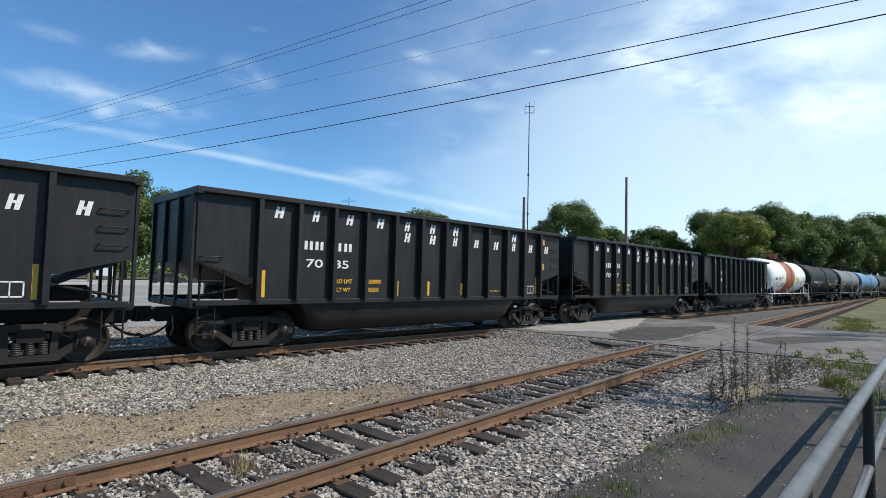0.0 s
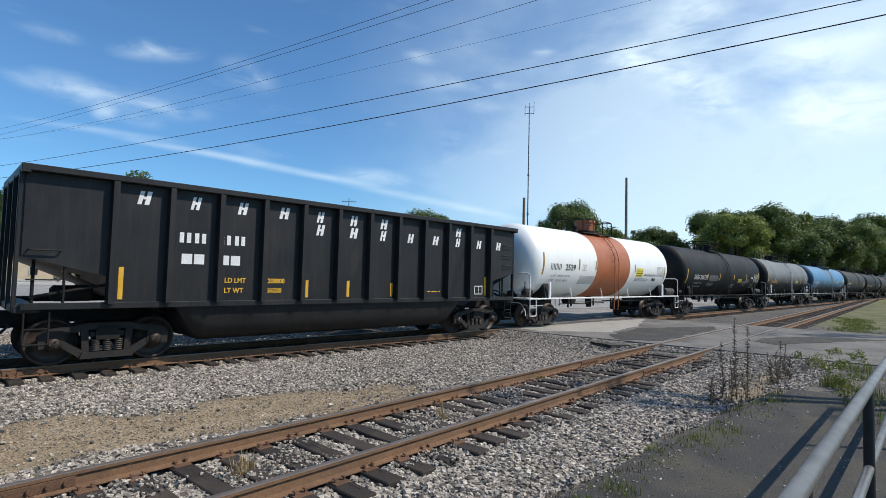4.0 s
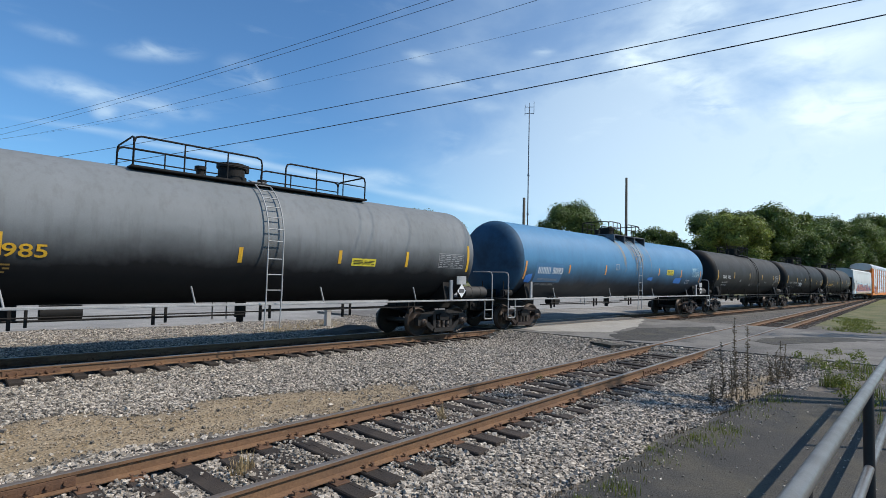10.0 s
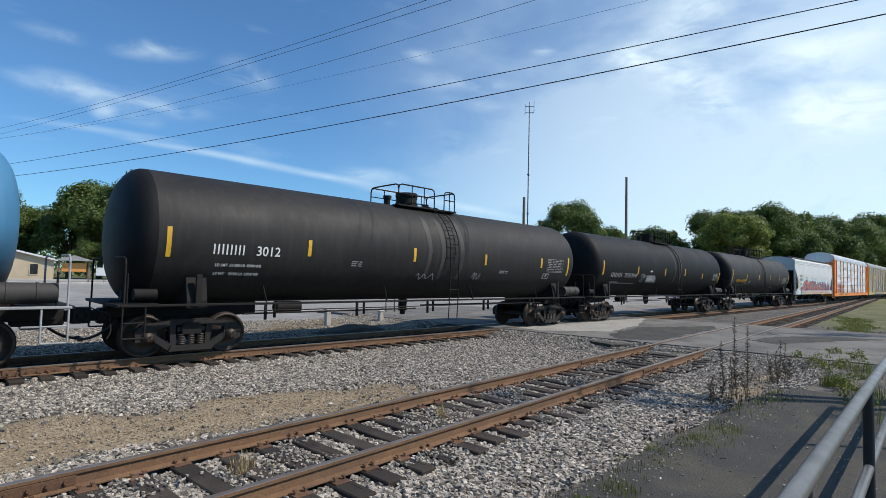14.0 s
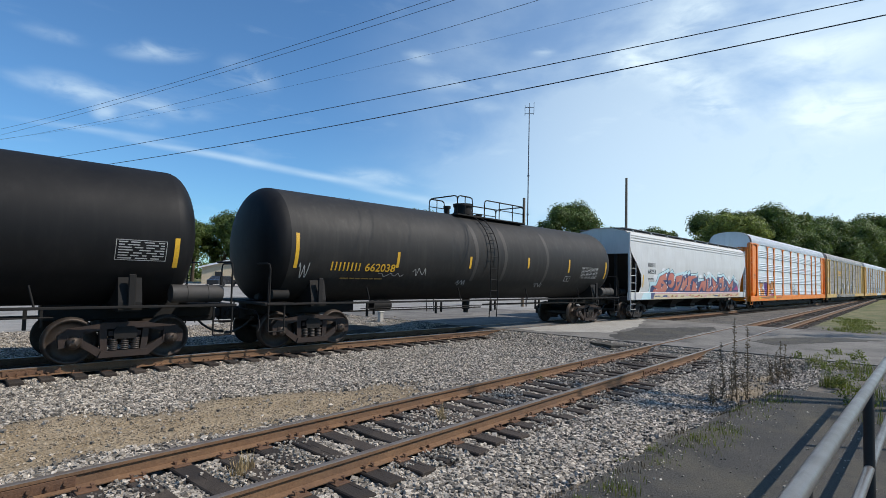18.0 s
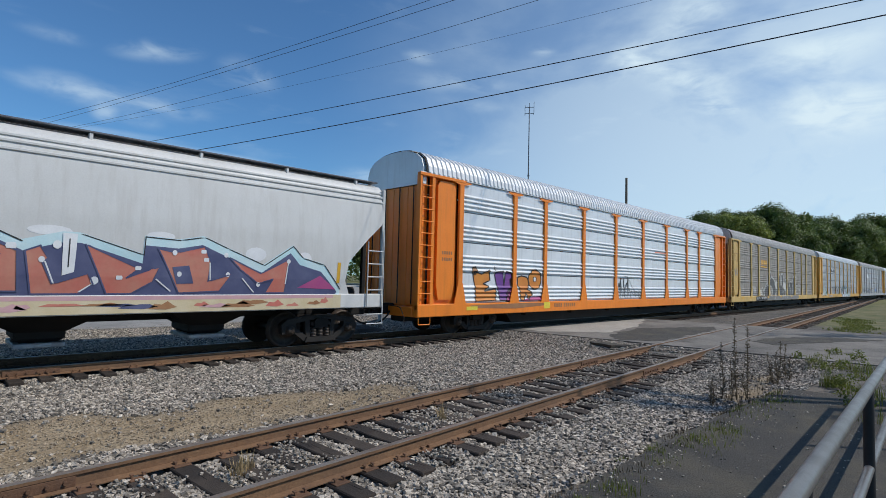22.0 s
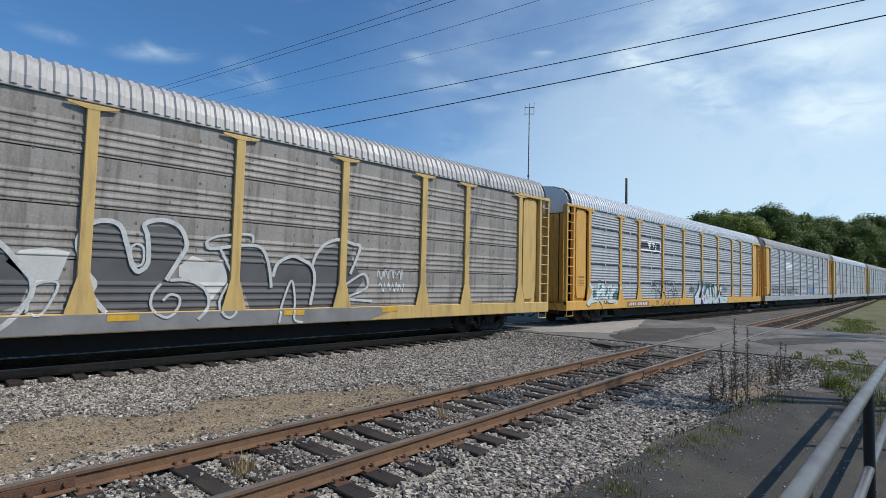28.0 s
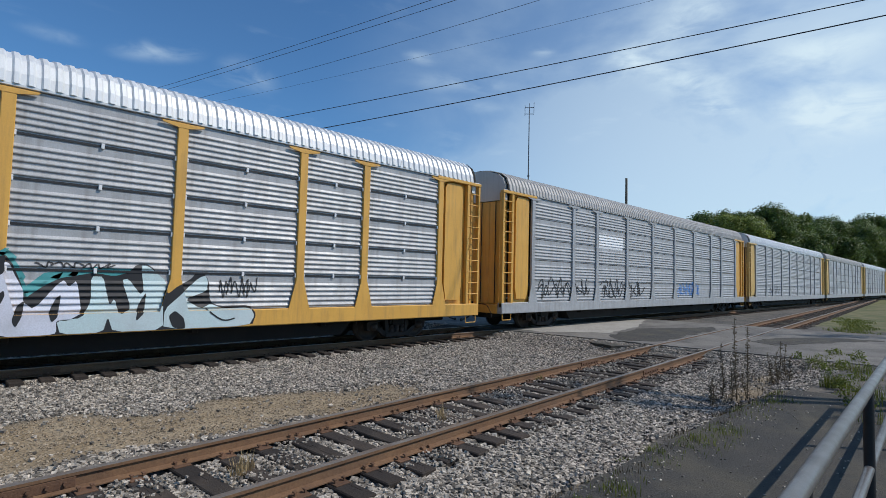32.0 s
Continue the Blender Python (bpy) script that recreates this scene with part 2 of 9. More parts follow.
def material(name, c1, c2, rough=0.6, metal=0.0, scale=2.0, fine=40.0, bump=0.15, dirt=None, dirt_amount=0.0, streak=False,
             island=0.0, piece=0.0, spec=0.5, detail=6, belly_tone=None, glow=0.0, speck=None):
    """A painted, rusted or stony surface: two tones over a coarse noise, a fine grain, and stains or streaks of dirt."""
    m = bpy.data.materials.new(name)
    m.use_nodes = True
    nt = m.node_tree
    bsdf = nt.nodes["Principled BSDF"]
    tc = nt.nodes.new("ShaderNodeTexCoord")

    def noise(sc, det, vec=None, rgh=0.6):
        n = nt.nodes.new("ShaderNodeTexNoise")
        n.inputs["Scale"].default_value, n.inputs["Detail"].default_value, n.inputs["Roughness"].default_value = sc, det, rgh
        nt.links.new(vec or tc.outputs["Object"], n.inputs["Vector"])
        return n.outputs["Fac"]

    def ranged(sock, lo, hi, a=0.0, b=1.0):
        r = nt.nodes.new("ShaderNodeMapRange")
        r.inputs["From Min"].default_value, r.inputs["From Max"].default_value = lo, hi
        r.inputs["To Min"].default_value, r.inputs["To Max"].default_value = a, b
        nt.links.new(sock, r.inputs["Value"])
        return r.outputs["Result"]

    def mix(fac, a, b, blend="MIX"):
        x = nt.nodes.new("ShaderNodeMix")
        x.data_type, x.blend_type = "RGBA", blend
        for sock, v in ((x.inputs["Factor"], fac), (x.inputs["A"], a), (x.inputs["B"], b)):
            if isinstance(v, (int, float)):
                sock.default_value = v
            elif isinstance(v, tuple):
                sock.default_value = (*v, 1)
            else:
                nt.links.new(v, sock)
        return x.outputs["Result"]

    coarse, grain = noise(scale, detail), noise(fine, 3)
    col = mix(ranged(coarse, 0.3, 0.7), c1, c2)
    if speck is None:                   # smooth paint shows little grain
        speck = 0.05 if bump <= 0.06 else 0.2
    lo = ranged(grain, 0.25, 0.75, 1 - speck, 1 + speck)
    gm = nt.nodes.new("ShaderNodeVectorMath")
    gm.operation = "SCALE"
    nt.links.new(col, gm.inputs[0])
    nt.links.new(lo, gm.inputs["Scale"])
    col = gm.outputs["Vector"]
    if island or piece:
        if island:
            g = nt.nodes.new("ShaderNodeNewGeometry").outputs["Random Per Island"]
        else:
            g = nt.nodes.new("ShaderNodeObjectInfo").outputs["Random"]
        k = nt.nodes.new("ShaderNodeVectorMath")
        k.operation = "SCALE"
        nt.links.new(col, k.inputs[0])
        nt.links.new(ranged(g, 0, 1, 1 - (island or piece), 1 + (island or piece)), k.inputs["Scale"])
        col = k.outputs["Vector"]
    if dirt:
        mp = nt.nodes.new("ShaderNodeMapping")
        mp.inputs["Scale"].default_value = (2.2, 2.2, 0.25) if streak else (0.7, 0.7, 0.7)
        nt.links.new(tc.outputs["Object"], mp.inputs["Vector"])
        d = noise(3.0 if streak else 1.3, 7, mp.outputs["Vector"], 0.65)
        col = mix(ranged(d, 0.48, 0.75, 0.0, dirt_amount), col, dirt)
    if belly_tone:                            # a second colour mixed in towards the belly, with a wandering upper edge
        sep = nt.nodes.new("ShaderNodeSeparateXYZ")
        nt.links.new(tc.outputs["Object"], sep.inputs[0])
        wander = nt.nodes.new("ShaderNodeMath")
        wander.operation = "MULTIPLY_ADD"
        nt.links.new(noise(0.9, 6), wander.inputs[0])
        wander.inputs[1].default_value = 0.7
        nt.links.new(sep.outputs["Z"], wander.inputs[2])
        col = mix(ranged(wander.outputs[0], belly_tone[1] + 0.35, belly_tone[2] + 0.35, 0.95, 0.0), col, belly_tone[0])
    nt.links.new(col, bsdf.inputs["Base Color"])
    nt.links.new(ranged(coarse, 0.3, 0.7, max(rough - 0.08, 0.02), min(rough + 0.08, 1)), bsdf.inputs["Roughness"])
    bsdf.inputs["Metallic"].default_value = metal
    bsdf.inputs["Specular IOR Level"].default_value = spec
    if glow:                            # light that passes through leaves
        tr = nt.nodes.new("ShaderNodeBsdfTranslucent")
        ms = nt.nodes.new("ShaderNodeMixShader")
        ms.inputs[0].default_value = glow
        nt.links.new(col, tr.inputs["Color"])
        nt.links.new(bsdf.outputs[0], ms.inputs[1])
        nt.links.new(tr.outputs[0], ms.inputs[2])
        nt.links.new(ms.outputs[0], nt.nodes["Material Output"].inputs["Surface"])
    if bump:
        b = nt.nodes.new("ShaderNodeBump")
        b.inputs["Strength"].default_value, b.inputs["Distance"].default_value = bump, 0.02
        nt.links.new(grain, b.inputs["Height"])
        nt.links.new(b.outputs["Normal"], bsdf.inputs["Normal"])
    return m


M = {
    "coal_black": material("coal_car_paint", (0.0125, 0.0122, 0.0125), (0.020, 0.0195, 0.0195), 0.5, spec=0.3, scale=1.2, dirt=(0.05, 0.047, 0.043), dirt_amount=0.35, streak=True, bump=0.06),
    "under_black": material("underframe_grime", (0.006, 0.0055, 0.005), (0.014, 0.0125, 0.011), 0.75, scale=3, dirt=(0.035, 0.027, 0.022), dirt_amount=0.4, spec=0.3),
    "tank_black": material("tank_black_paint", (0.0065, 0.0065, 0.007), (0.011, 0.011, 0.0112), 0.62, scale=0.8, dirt=(0.026, 0.025, 0.023), dirt_amount=0.3, streak=True, bump=0.04, spec=0.2),
    "tank_dusty": material("tank_dusty_paint", (0.014, 0.0132, 0.0122), (0.025, 0.0235, 0.0215), 0.65, scale=0.8, dirt=(0.050, 0.046, 0.040), dirt_amount=0.45, streak=True, bump=0.04, spec=0.3),
    "scuff": material("scuffed_paint", (0.030, 0.027, 0.024), (0.055, 0.048, 0.041), 0.7, scale=2.5, bump=0.05),
    "road_pale": material("pale_paving", (0.30, 0.28, 0.24), (0.38, 0.355, 0.31), 0.9, scale=0.8, fine=60, dirt=(0.20, 0.185, 0.16), dirt_amount=0.5, bump=0.4),
    "tank_white": material("tank_white_paint", (0.84, 0.84, 0.80), (0.80, 0.80, 0.755), 0.35, scale=0.7, dirt=(0.50, 0.47, 0.40), dirt_amount=0.25, streak=True, bump=0.03),
    "tank_rust": material("acid_band_paint", (0.40, 0.125, 0.042), (0.34, 0.098, 0.034), 0.5, scale=1.5, dirt=(0.20, 0.06, 0.04), dirt_amount=0.4, streak=True, bump=0.05),
    "tank_grey": material("tank_grey_paint", (0.20, 0.212, 0.216), (0.165, 0.177, 0.178), 0.65, scale=0.6, dirt=(0.09, 0.085, 0.08), dirt_amount=0.35, streak=True, bump=0.04, belly_tone=((0.008, 0.008, 0.009), 1.90, 2.75), spec=0.15),
    "tank_blue": material("tank_blue_paint", (0.062, 0.205, 0.36), (0.050, 0.175, 0.315), 0.55, scale=0.7, dirt=(0.06, 0.11, 0.18), dirt_amount=0.3, streak=True, bump=0.03, belly_tone=((0.008, 0.010, 0.013), 1.65, 2.6)),
    # shade and grime of the leading head together in one dark blue
    "blue_shade_grime": material("tank_blue_shade_grime", (0.022, 0.060, 0.105), (0.034, 0.095, 0.165), 0.65, scale=1.2, dirt=(0.012, 0.018, 0.026), dirt_amount=0.8, bump=0.03, spec=0.25),
    "hopper_white": material("hopper_pale_paint", (0.60, 0.60, 0.58), (0.53, 0.53, 0.51), 0.5, scale=0.8, dirt=(0.34, 0.31, 0.27), dirt_amount=0.3, streak=True, bump=0.04),
    "orange": material("orange_paint", (0.84, 0.235, 0.014), (0.77, 0.205, 0.013), 0.42, scale=1.1, dirt=(0.42, 0.15, 0.02), dirt_amount=0.35, streak=True, bump=0.04),
    "yellow_paint": material("yellow_rack_paint", (0.70, 0.385, 0.075), (0.62, 0.335, 0.06), 0.5, scale=1.1, dirt=(0.28, 0.17, 0.07), dirt_amount=0.5, streak=True, bump=0.04),
    "tan_paint": material("faded_yellow_paint", (0.64, 0.43, 0.14), (0.54, 0.36, 0.12), 0.6, scale=1.1, dirt=(0.22, 0.15, 0.08), dirt_amount=0.55, streak=True, bump=0.05),
    "galv_bright": material("galvanised_sheet_bright", (0.76, 0.78, 0.79), (0.62, 0.65, 0.67), 0.36, 0.12, scale=1.4, dirt=(0.40, 0.42, 0.43), dirt_amount=0.4, streak=True, bump=0.04),
    "galv": material("galvanised_sheet", (0.43, 0.435, 0.44), (0.33, 0.335, 0.34), 0.5, 0.08, scale=2.6, detail=9, speck=0.16, dirt=(0.20, 0.185, 0.17), dirt_amount=0.6, streak=True, bump=0.05),
    "galv_dirty": material("galvanised_sheet_weathered", (0.34, 0.31, 0.27), (0.235, 0.21, 0.18), 0.6, 0.06, scale=1.2, dirt=(0.105, 0.088, 0.072), dirt_amount=0.85, fine=22, speck=0.22, streak=True, bump=0.06),
    "roof_white": material("rack_roof_sheet", (0.74, 0.75, 0.75), (0.66, 0.67, 0.66), 0.42, 0.15, scale=0.9, dirt=(0.45, 0.43, 0.39), dirt_amount=0.35, streak=True, bump=0.04),
    "roof_dull": material("rack_roof_weathered", (0.50, 0.48, 0.45), (0.42, 0.40, 0.37), 0.55, 0.1, scale=0.9, dirt=(0.25, 0.22, 0.19), dirt_amount=0.5, streak=True, bump=0.05),
    # dark brown that puts the shade on the rack ends into their colour
    "end_shade_brown": material("rack_end_shade_brown", (0.085, 0.05, 0.03), (0.12, 0.07, 0.04), 0.6, scale=1.3, dirt=(0.05, 0.03, 0.02), dirt_amount=0.6, streak=True),
    "wheel": material("wheel_steel", (0.030, 0.024, 0.020), (0.075, 0.055, 0.042), 0.55, 0.5, scale=5, dirt=(0.03, 0.025, 0.02), dirt_amount=0.6),
    "truck": material("cast_steel_grime", (0.010, 0.009, 0.008), (0.024, 0.019, 0.015), 0.75, 0.1, scale=4, dirt=(0.02, 0.017, 0.015), dirt_amount=0.6, bump=0.3),
    "truck_rust": material("cast_steel_rusty", (0.020, 0.013, 0.010), (0.042, 0.026, 0.019), 0.8, 0.1, scale=4, dirt=(0.05, 0.03, 0.022), dirt_amount=0.6, bump=0.3),
    "spring": material("spring_steel", (0.08, 0.065, 0.055), (0.05, 0.04, 0.034), 0.6, 0.4, scale=8),
    "black_rubber": material("hose_rubber", (0.012, 0.012, 0.012), (0.02, 0.02, 0.02), 0.6),
    "white": material("white_stencil_paint", (0.78, 0.78, 0.76), (0.70, 0.70, 0.68), 0.55, scale=3, dirt=(0.40, 0.39, 0.37), dirt_amount=0.4),
    "dull_white": material("worn_stencil_paint", (0.40, 0.40, 0.39), (0.30, 0.30, 0.29), 0.6, scale=3, dirt=(0.12, 0.12, 0.12), dirt_amount=0.6),
    "black": material("black_stencil_paint", (0.015, 0.015, 0.016), (0.022, 0.022, 0.022), 0.5),
    "yellow": material("reflector_yellow", (0.72, 0.42, 0.03), (0.62, 0.34, 0.025), 0.45, scale=5, dirt=(0.25, 0.15, 0.04), dirt_amount=0.4, streak=True),
    "bronze": material("reflector_bronze", (0.38, 0.24, 0.06), (0.30, 0.19, 0.05), 0.4, 0.3, scale=5),
    "sticker_yellow": material("placard_yellow", (0.75, 0.62, 0.05), (0.68, 0.55, 0.05), 0.5),
    "sticker_orange": material("placard_orange", (0.75, 0.25, 0.03), (0.66, 0.36, 0.12), 0.5, scale=9),
    "rail_rust": material("rail_side_rust", (0.150, 0.080, 0.040), (0.20, 0.113, 0.058), 0.85, 0.05, scale=5, dirt=(0.08, 0.05, 0.035), dirt_amount=0.6, bump=0.35),
    "rail_top": material("rail_head_worn", (0.30, 0.26, 0.22), (0.20, 0.15, 0.115), 0.40, 0.55, scale=3, bump=0.05),
    "tie": material("creosoted_tie", (0.028, 0.021, 0.016), (0.055, 0.041, 0.031), 0.92, scale=3, fine=60, dirt=(0.10, 0.08, 0.06), dirt_amount=0.45, bump=0.6, piece=0.35),
    "plate": material("tie_plate_rust", (0.11, 0.055, 0.03), (0.16, 0.085, 0.045), 0.85, scale=9, bump=0.4, piece=0.25),
    "stone": material("ballast_stone", (0.134, 0.113, 0.088), (0.465, 0.414, 0.342), 0.85, scale=25, fine=160, bump=0.25, island=0.75),
    "pebble": material("soil_pebble", (0.21, 0.16, 0.10), (0.36, 0.295, 0.21), 0.9, scale=25, fine=160, bump=0.2, island=0.35),
    "asphalt": material("asphalt_road", (0.105, 0.096, 0.084), (0.215, 0.20, 0.175), 0.9, scale=0.55, fine=60, detail=10, dirt=(0.055, 0.051, 0.045), dirt_amount=0.85, bump=0.5),
    "lot_asphalt": material("asphalt_bleached", (0.22, 0.21, 0.19), (0.34, 0.325, 0.295), 0.9, scale=0.3, fine=40, dirt=(0.14, 0.133, 0.12), dirt_amount=0.75, bump=0.4),
    "asphalt_dark": material("asphalt_old", (0.034, 0.032, 0.028), (0.062, 0.057, 0.049), 0.95, scale=1.2, fine=45, dirt=(0.105, 0.092, 0.060), dirt_amount=0.85, bump=0.8),
    "concrete": material("concrete", (0.46, 0.44, 0.41), (0.36, 0.35, 0.33), 0.85, scale=2, bump=0.3),
    "pipe": material("railing_pipe_steel", (0.19, 0.18, 0.17), (0.11, 0.105, 0.10), 0.36, 0.35, scale=4, fine=80, dirt=(0.10, 0.085, 0.07), dirt_amount=0.5, bump=0.05),
    "pipe_post": material("railing_post_paint", (0.014, 0.013, 0.013), (0.024, 0.022, 0.022), 0.55, 0.1, scale=4),
    "bark": material("bark", (0.07, 0.05, 0.035), (0.12, 0.09, 0.065), 0.95, scale=4, bump=0.6),
    "leaf_dark": material("leaf_dark", (0.070, 0.110, 0.024), (0.135, 0.185, 0.040), 0.6, scale=0.22, island=0.45, bump=0, glow=0.35),
    "leaf_light": material("leaf_light", (0.17, 0.215, 0.036), (0.24, 0.27, 0.055), 0.6, scale=0.22, island=0.5, bump=0, glow=0.3),
    "grass": material("grass_blade", (0.095, 0.125, 0.022), (0.175, 0.195, 0.036), 0.7, scale=2, island=0.4, bump=0, glow=0.35),
    "dry_grass": material("dry_grass_blade", (0.42, 0.32, 0.16), (0.30, 0.21, 0.10), 0.8, scale=2, island=0.4, bump=0),
    "weed_stalk": material("weed_stalk", (0.075, 0.056, 0.032), (0.125, 0.095, 0.055), 0.85, scale=4, island=0.3, bump=0),
    "pole_wood": material("pole_wood", (0.16, 0.12, 0.085), (0.23, 0.18, 0.13), 0.9, scale=3, bump=0.3),
    "mast_metal": material("mast_metal", (0.16, 0.16, 0.17), (0.11, 0.11, 0.12), 0.5, 0.6, scale=3),
    "wire": material("wire_sheath", (0.015, 0.015, 0.018), (0.025, 0.025, 0.028), 0.5, scale=3, bump=0),
    "stucco": material("building_stucco", (0.58, 0.47, 0.32), (0.50, 0.40, 0.27), 0.9, scale=1, bump=0.2),
    "roofing": material("building_roofing", (0.40, 0.38, 0.36), (0.30, 0.29, 0.27), 0.85, scale=2, bump=0.3),
    "dark_glass": material("window_dark", (0.02, 0.022, 0.025), (0.03, 0.032, 0.035), 0.1, scale=2, bump=0),
    "car_paint": material("parked_car_paint", (0.03, 0.032, 0.036), (0.045, 0.047, 0.05), 0.25, 0.2, scale=2, bump=0),
}

# ---- plan: x along the main track, y away from the camera, z = 0 at the top of the rails ----
MAIN_Y = 13.508                   # centre line of the main track
SIDE_Y0, SIDE_SLOPE = 5.2405, 0.0656   # centre line of the side track: y = SIDE_Y0 + SIDE_SLOPE * x
ROAD_X0, ROAD_X1 = 17.37, 28.93     # the level crossing runs askew, along x = ROAD_X0 + ROAD_SKEW * y
ROAD_SKEW = -0.1205
rng = np.random.default_rng(4)


def side_y(x):
    return SIDE_Y0 + SIDE_SLOPE * x


def on_plan(x, y):
    """From the sheared grid in which the ground was paced out to the plan."""
    return 0.9717 * x - 0.1177 * y + 0.1537, -0.0055 * x + 0.9774 * y + 0.1371


def road_x(x, y):
    return x - ROAD_SKEW * y


def smooth(a, b, v):
    k = np.clip((v - a) / (b - a), 0, 1)
    return k * k * (3 - 2 * k)


def ripple(x, y, s):
    return (np.sin(x * 1.7 * s + 1.3 * np.sin(y * 1.1 * s)) + np.sin(y * 2.3 * s + 1.7 * np.sin(x * 0.9 * s + 2))) * 0.5


def ground_z(x, y):
    d_main = np.abs(y - MAIN_Y)
    d_side = np.abs(y - side_y(x))
    z = np.full_like(x, -0.30)
    z = np.maximum(z, -0.255 - 0.11 * smooth(1.35, 3.0, d_main))
    z = np.maximum(z, -0.235 - 0.11 * smooth(1.4, 2.8, d_side))
    z = np.where(y > MAIN_Y, np.maximum(z, -0.205 + 0.06 * smooth(2.0, 6.0, y - MAIN_Y)), z)
    z = np.where((y > -8.0) & (y < 22.0), np.maximum(z, -0.045 - 0.30 * smooth(0.0, 2.2, np.maximum(ROAD_X0 - road_x(x, y), road_x(x, y) - ROAD_X1))), z)
    z = np.maximum(z, -0.14 - 0.16 * smooth(2.6, 3.3, y))
    near = np.exp(-((x - 8) / 60.0) ** 2)
    return z + 0.014 * near * ripple(x, y, 3.1) + 0.008 * near * ripple(x, y, 8.3)


def soil_at(x, y):
    """The strip of bare tan soil between the tracks."""
    mid, half = 8.38 - 0.085 * x, 1.32 - 0.06 * x
    k = 1 - smooth(half * 0.55, half + 0.35, np.abs(y - mid) + 0.35 * ripple(x, y, 1.4))
    weeds = np.exp(-(((x - 11.63) / 1.6) ** 2 + ((y - 3.25) / 0.55) ** 2)) + 0.8 * np.exp(-(((x - 14.3) / 1.6) ** 2 + ((y - 3.57) / 0.6) ** 2))
    return np.clip(k * (1 - smooth(6.0, 8.4, x)) + weeds * 0.85, 0, 1)


def spread(lo, hi, step, far):
    mid = np.arange(lo, hi + step, step)
    out, g = [], step
    while (out[-1] if out else 0) < far:
        g *= 1.35
        out.append((out[-1] if out else 0) + g)
    out = np.array(out)
    return np.concatenate([lo - out[::-1], mid, mid[-1] + out])


def attribute(me, name, values):
    a = me.attributes.new(name, "FLOAT", "POINT")
    a.data.foreach_set("value", np.asarray(values, dtype=np.float32))


def ground_material():
    m = bpy.data.materials.new("ballast_and_soil")
    m.use_nodes = True
    nt = m.node_tree
    bsdf = nt.nodes["Principled BSDF"]
    tc = nt.nodes.new("ShaderNodeTexCoord")

    def tex(sc, det):
        n = nt.nodes.new("ShaderNodeTexNoise")
        n.inputs["Scale"].default_value, n.inputs["Detail"].default_value = sc, det
        nt.links.new(tc.outputs["Object"], n.inputs["Vector"])
        return n.outputs["Fac"]

    def mix(fac, a, b):
        x = nt.nodes.new("ShaderNodeMix")
        x.data_type = "RGBA"
        for sock, v in ((x.inputs["Factor"], fac), (x.inputs["A"], a), (x.inputs["B"], b)):
            if isinstance(v, tuple):
                sock.default_value = (*v, 1)
            else:
                nt.links.new(v, sock)
        return x.outputs["Result"]

    def ranged(sock, lo, hi):
        r = nt.nodes.new("ShaderNodeMapRange")
        r.inputs["From Min"].default_value, r.inputs["From Max"].default_value = lo, hi
        nt.links.new(sock, r.inputs["Value"])
        return r.outputs["Result"]

    def att(name):
        a = nt.nodes.new("ShaderNodeAttribute")
        a.attribute_name = name
        return a.outputs["Fac"]

    cells = nt.nodes.new("ShaderNodeTexVoronoi")
    cells.inputs["Scale"].default_value = 17
    nt.links.new(tc.outputs["Object"], cells.inputs["Vector"])
    sep = nt.nodes.new("ShaderNodeSeparateColor")
    nt.links.new(cells.outputs["Color"], sep.inputs["Color"])
    # rock below the loose stones is darkened for the shade in their gaps
    rock = mix(sep.outputs[0], (0.040, 0.038, 0.035), (0.15, 0.146, 0.138))
    rock = mix(ranged(tex(0.7, 5), 0.4, 0.75), rock, (0.17, 0.15, 0.125))
    soil = mix(ranged(tex(1.6, 8), 0.35, 0.7), (0.27, 0.205, 0.125), (0.36, 0.29, 0.195))
    soil = mix(ranged(tex(22, 5), 0.5, 0.7), soil, (0.19, 0.145, 0.09))
    lot = mix(ranged(tex(0.35, 8), 0.35, 0.7), (0.22, 0.205, 0.18), (0.38, 0.36, 0.32))
    lot = mix(ranged(tex(30, 4), 0.45, 0.7), lot, (0.15, 0.14, 0.125))
    green = mix(ranged(tex(0.5, 8), 0.35, 0.65), (0.09, 0.11, 0.035), (0.20, 0.18, 0.09))
    col = mix(att("soil"), rock, soil)
    col = mix(att("lot"), col, lot)
    col = mix(att("green"), col, green)
    col = mix(att("train_shade"), col, (0.028, 0.026, 0.024))
    nt.links.new(col, bsdf.inputs["Base Color"])
    bsdf.inputs["Roughness"].default_value = 0.95
    bsdf.inputs["Specular IOR Level"].default_value = 0.2
    b = nt.nodes.new("ShaderNodeBump")
    b.inputs["Strength"].default_value, b.inputs["Distance"].default_value = 0.8, 0.03
    nt.links.new(cells.outputs["Distance"], b.inputs["Height"])
    nt.links.new(b.outputs["Normal"], bsdf.inputs["Normal"])
    return m


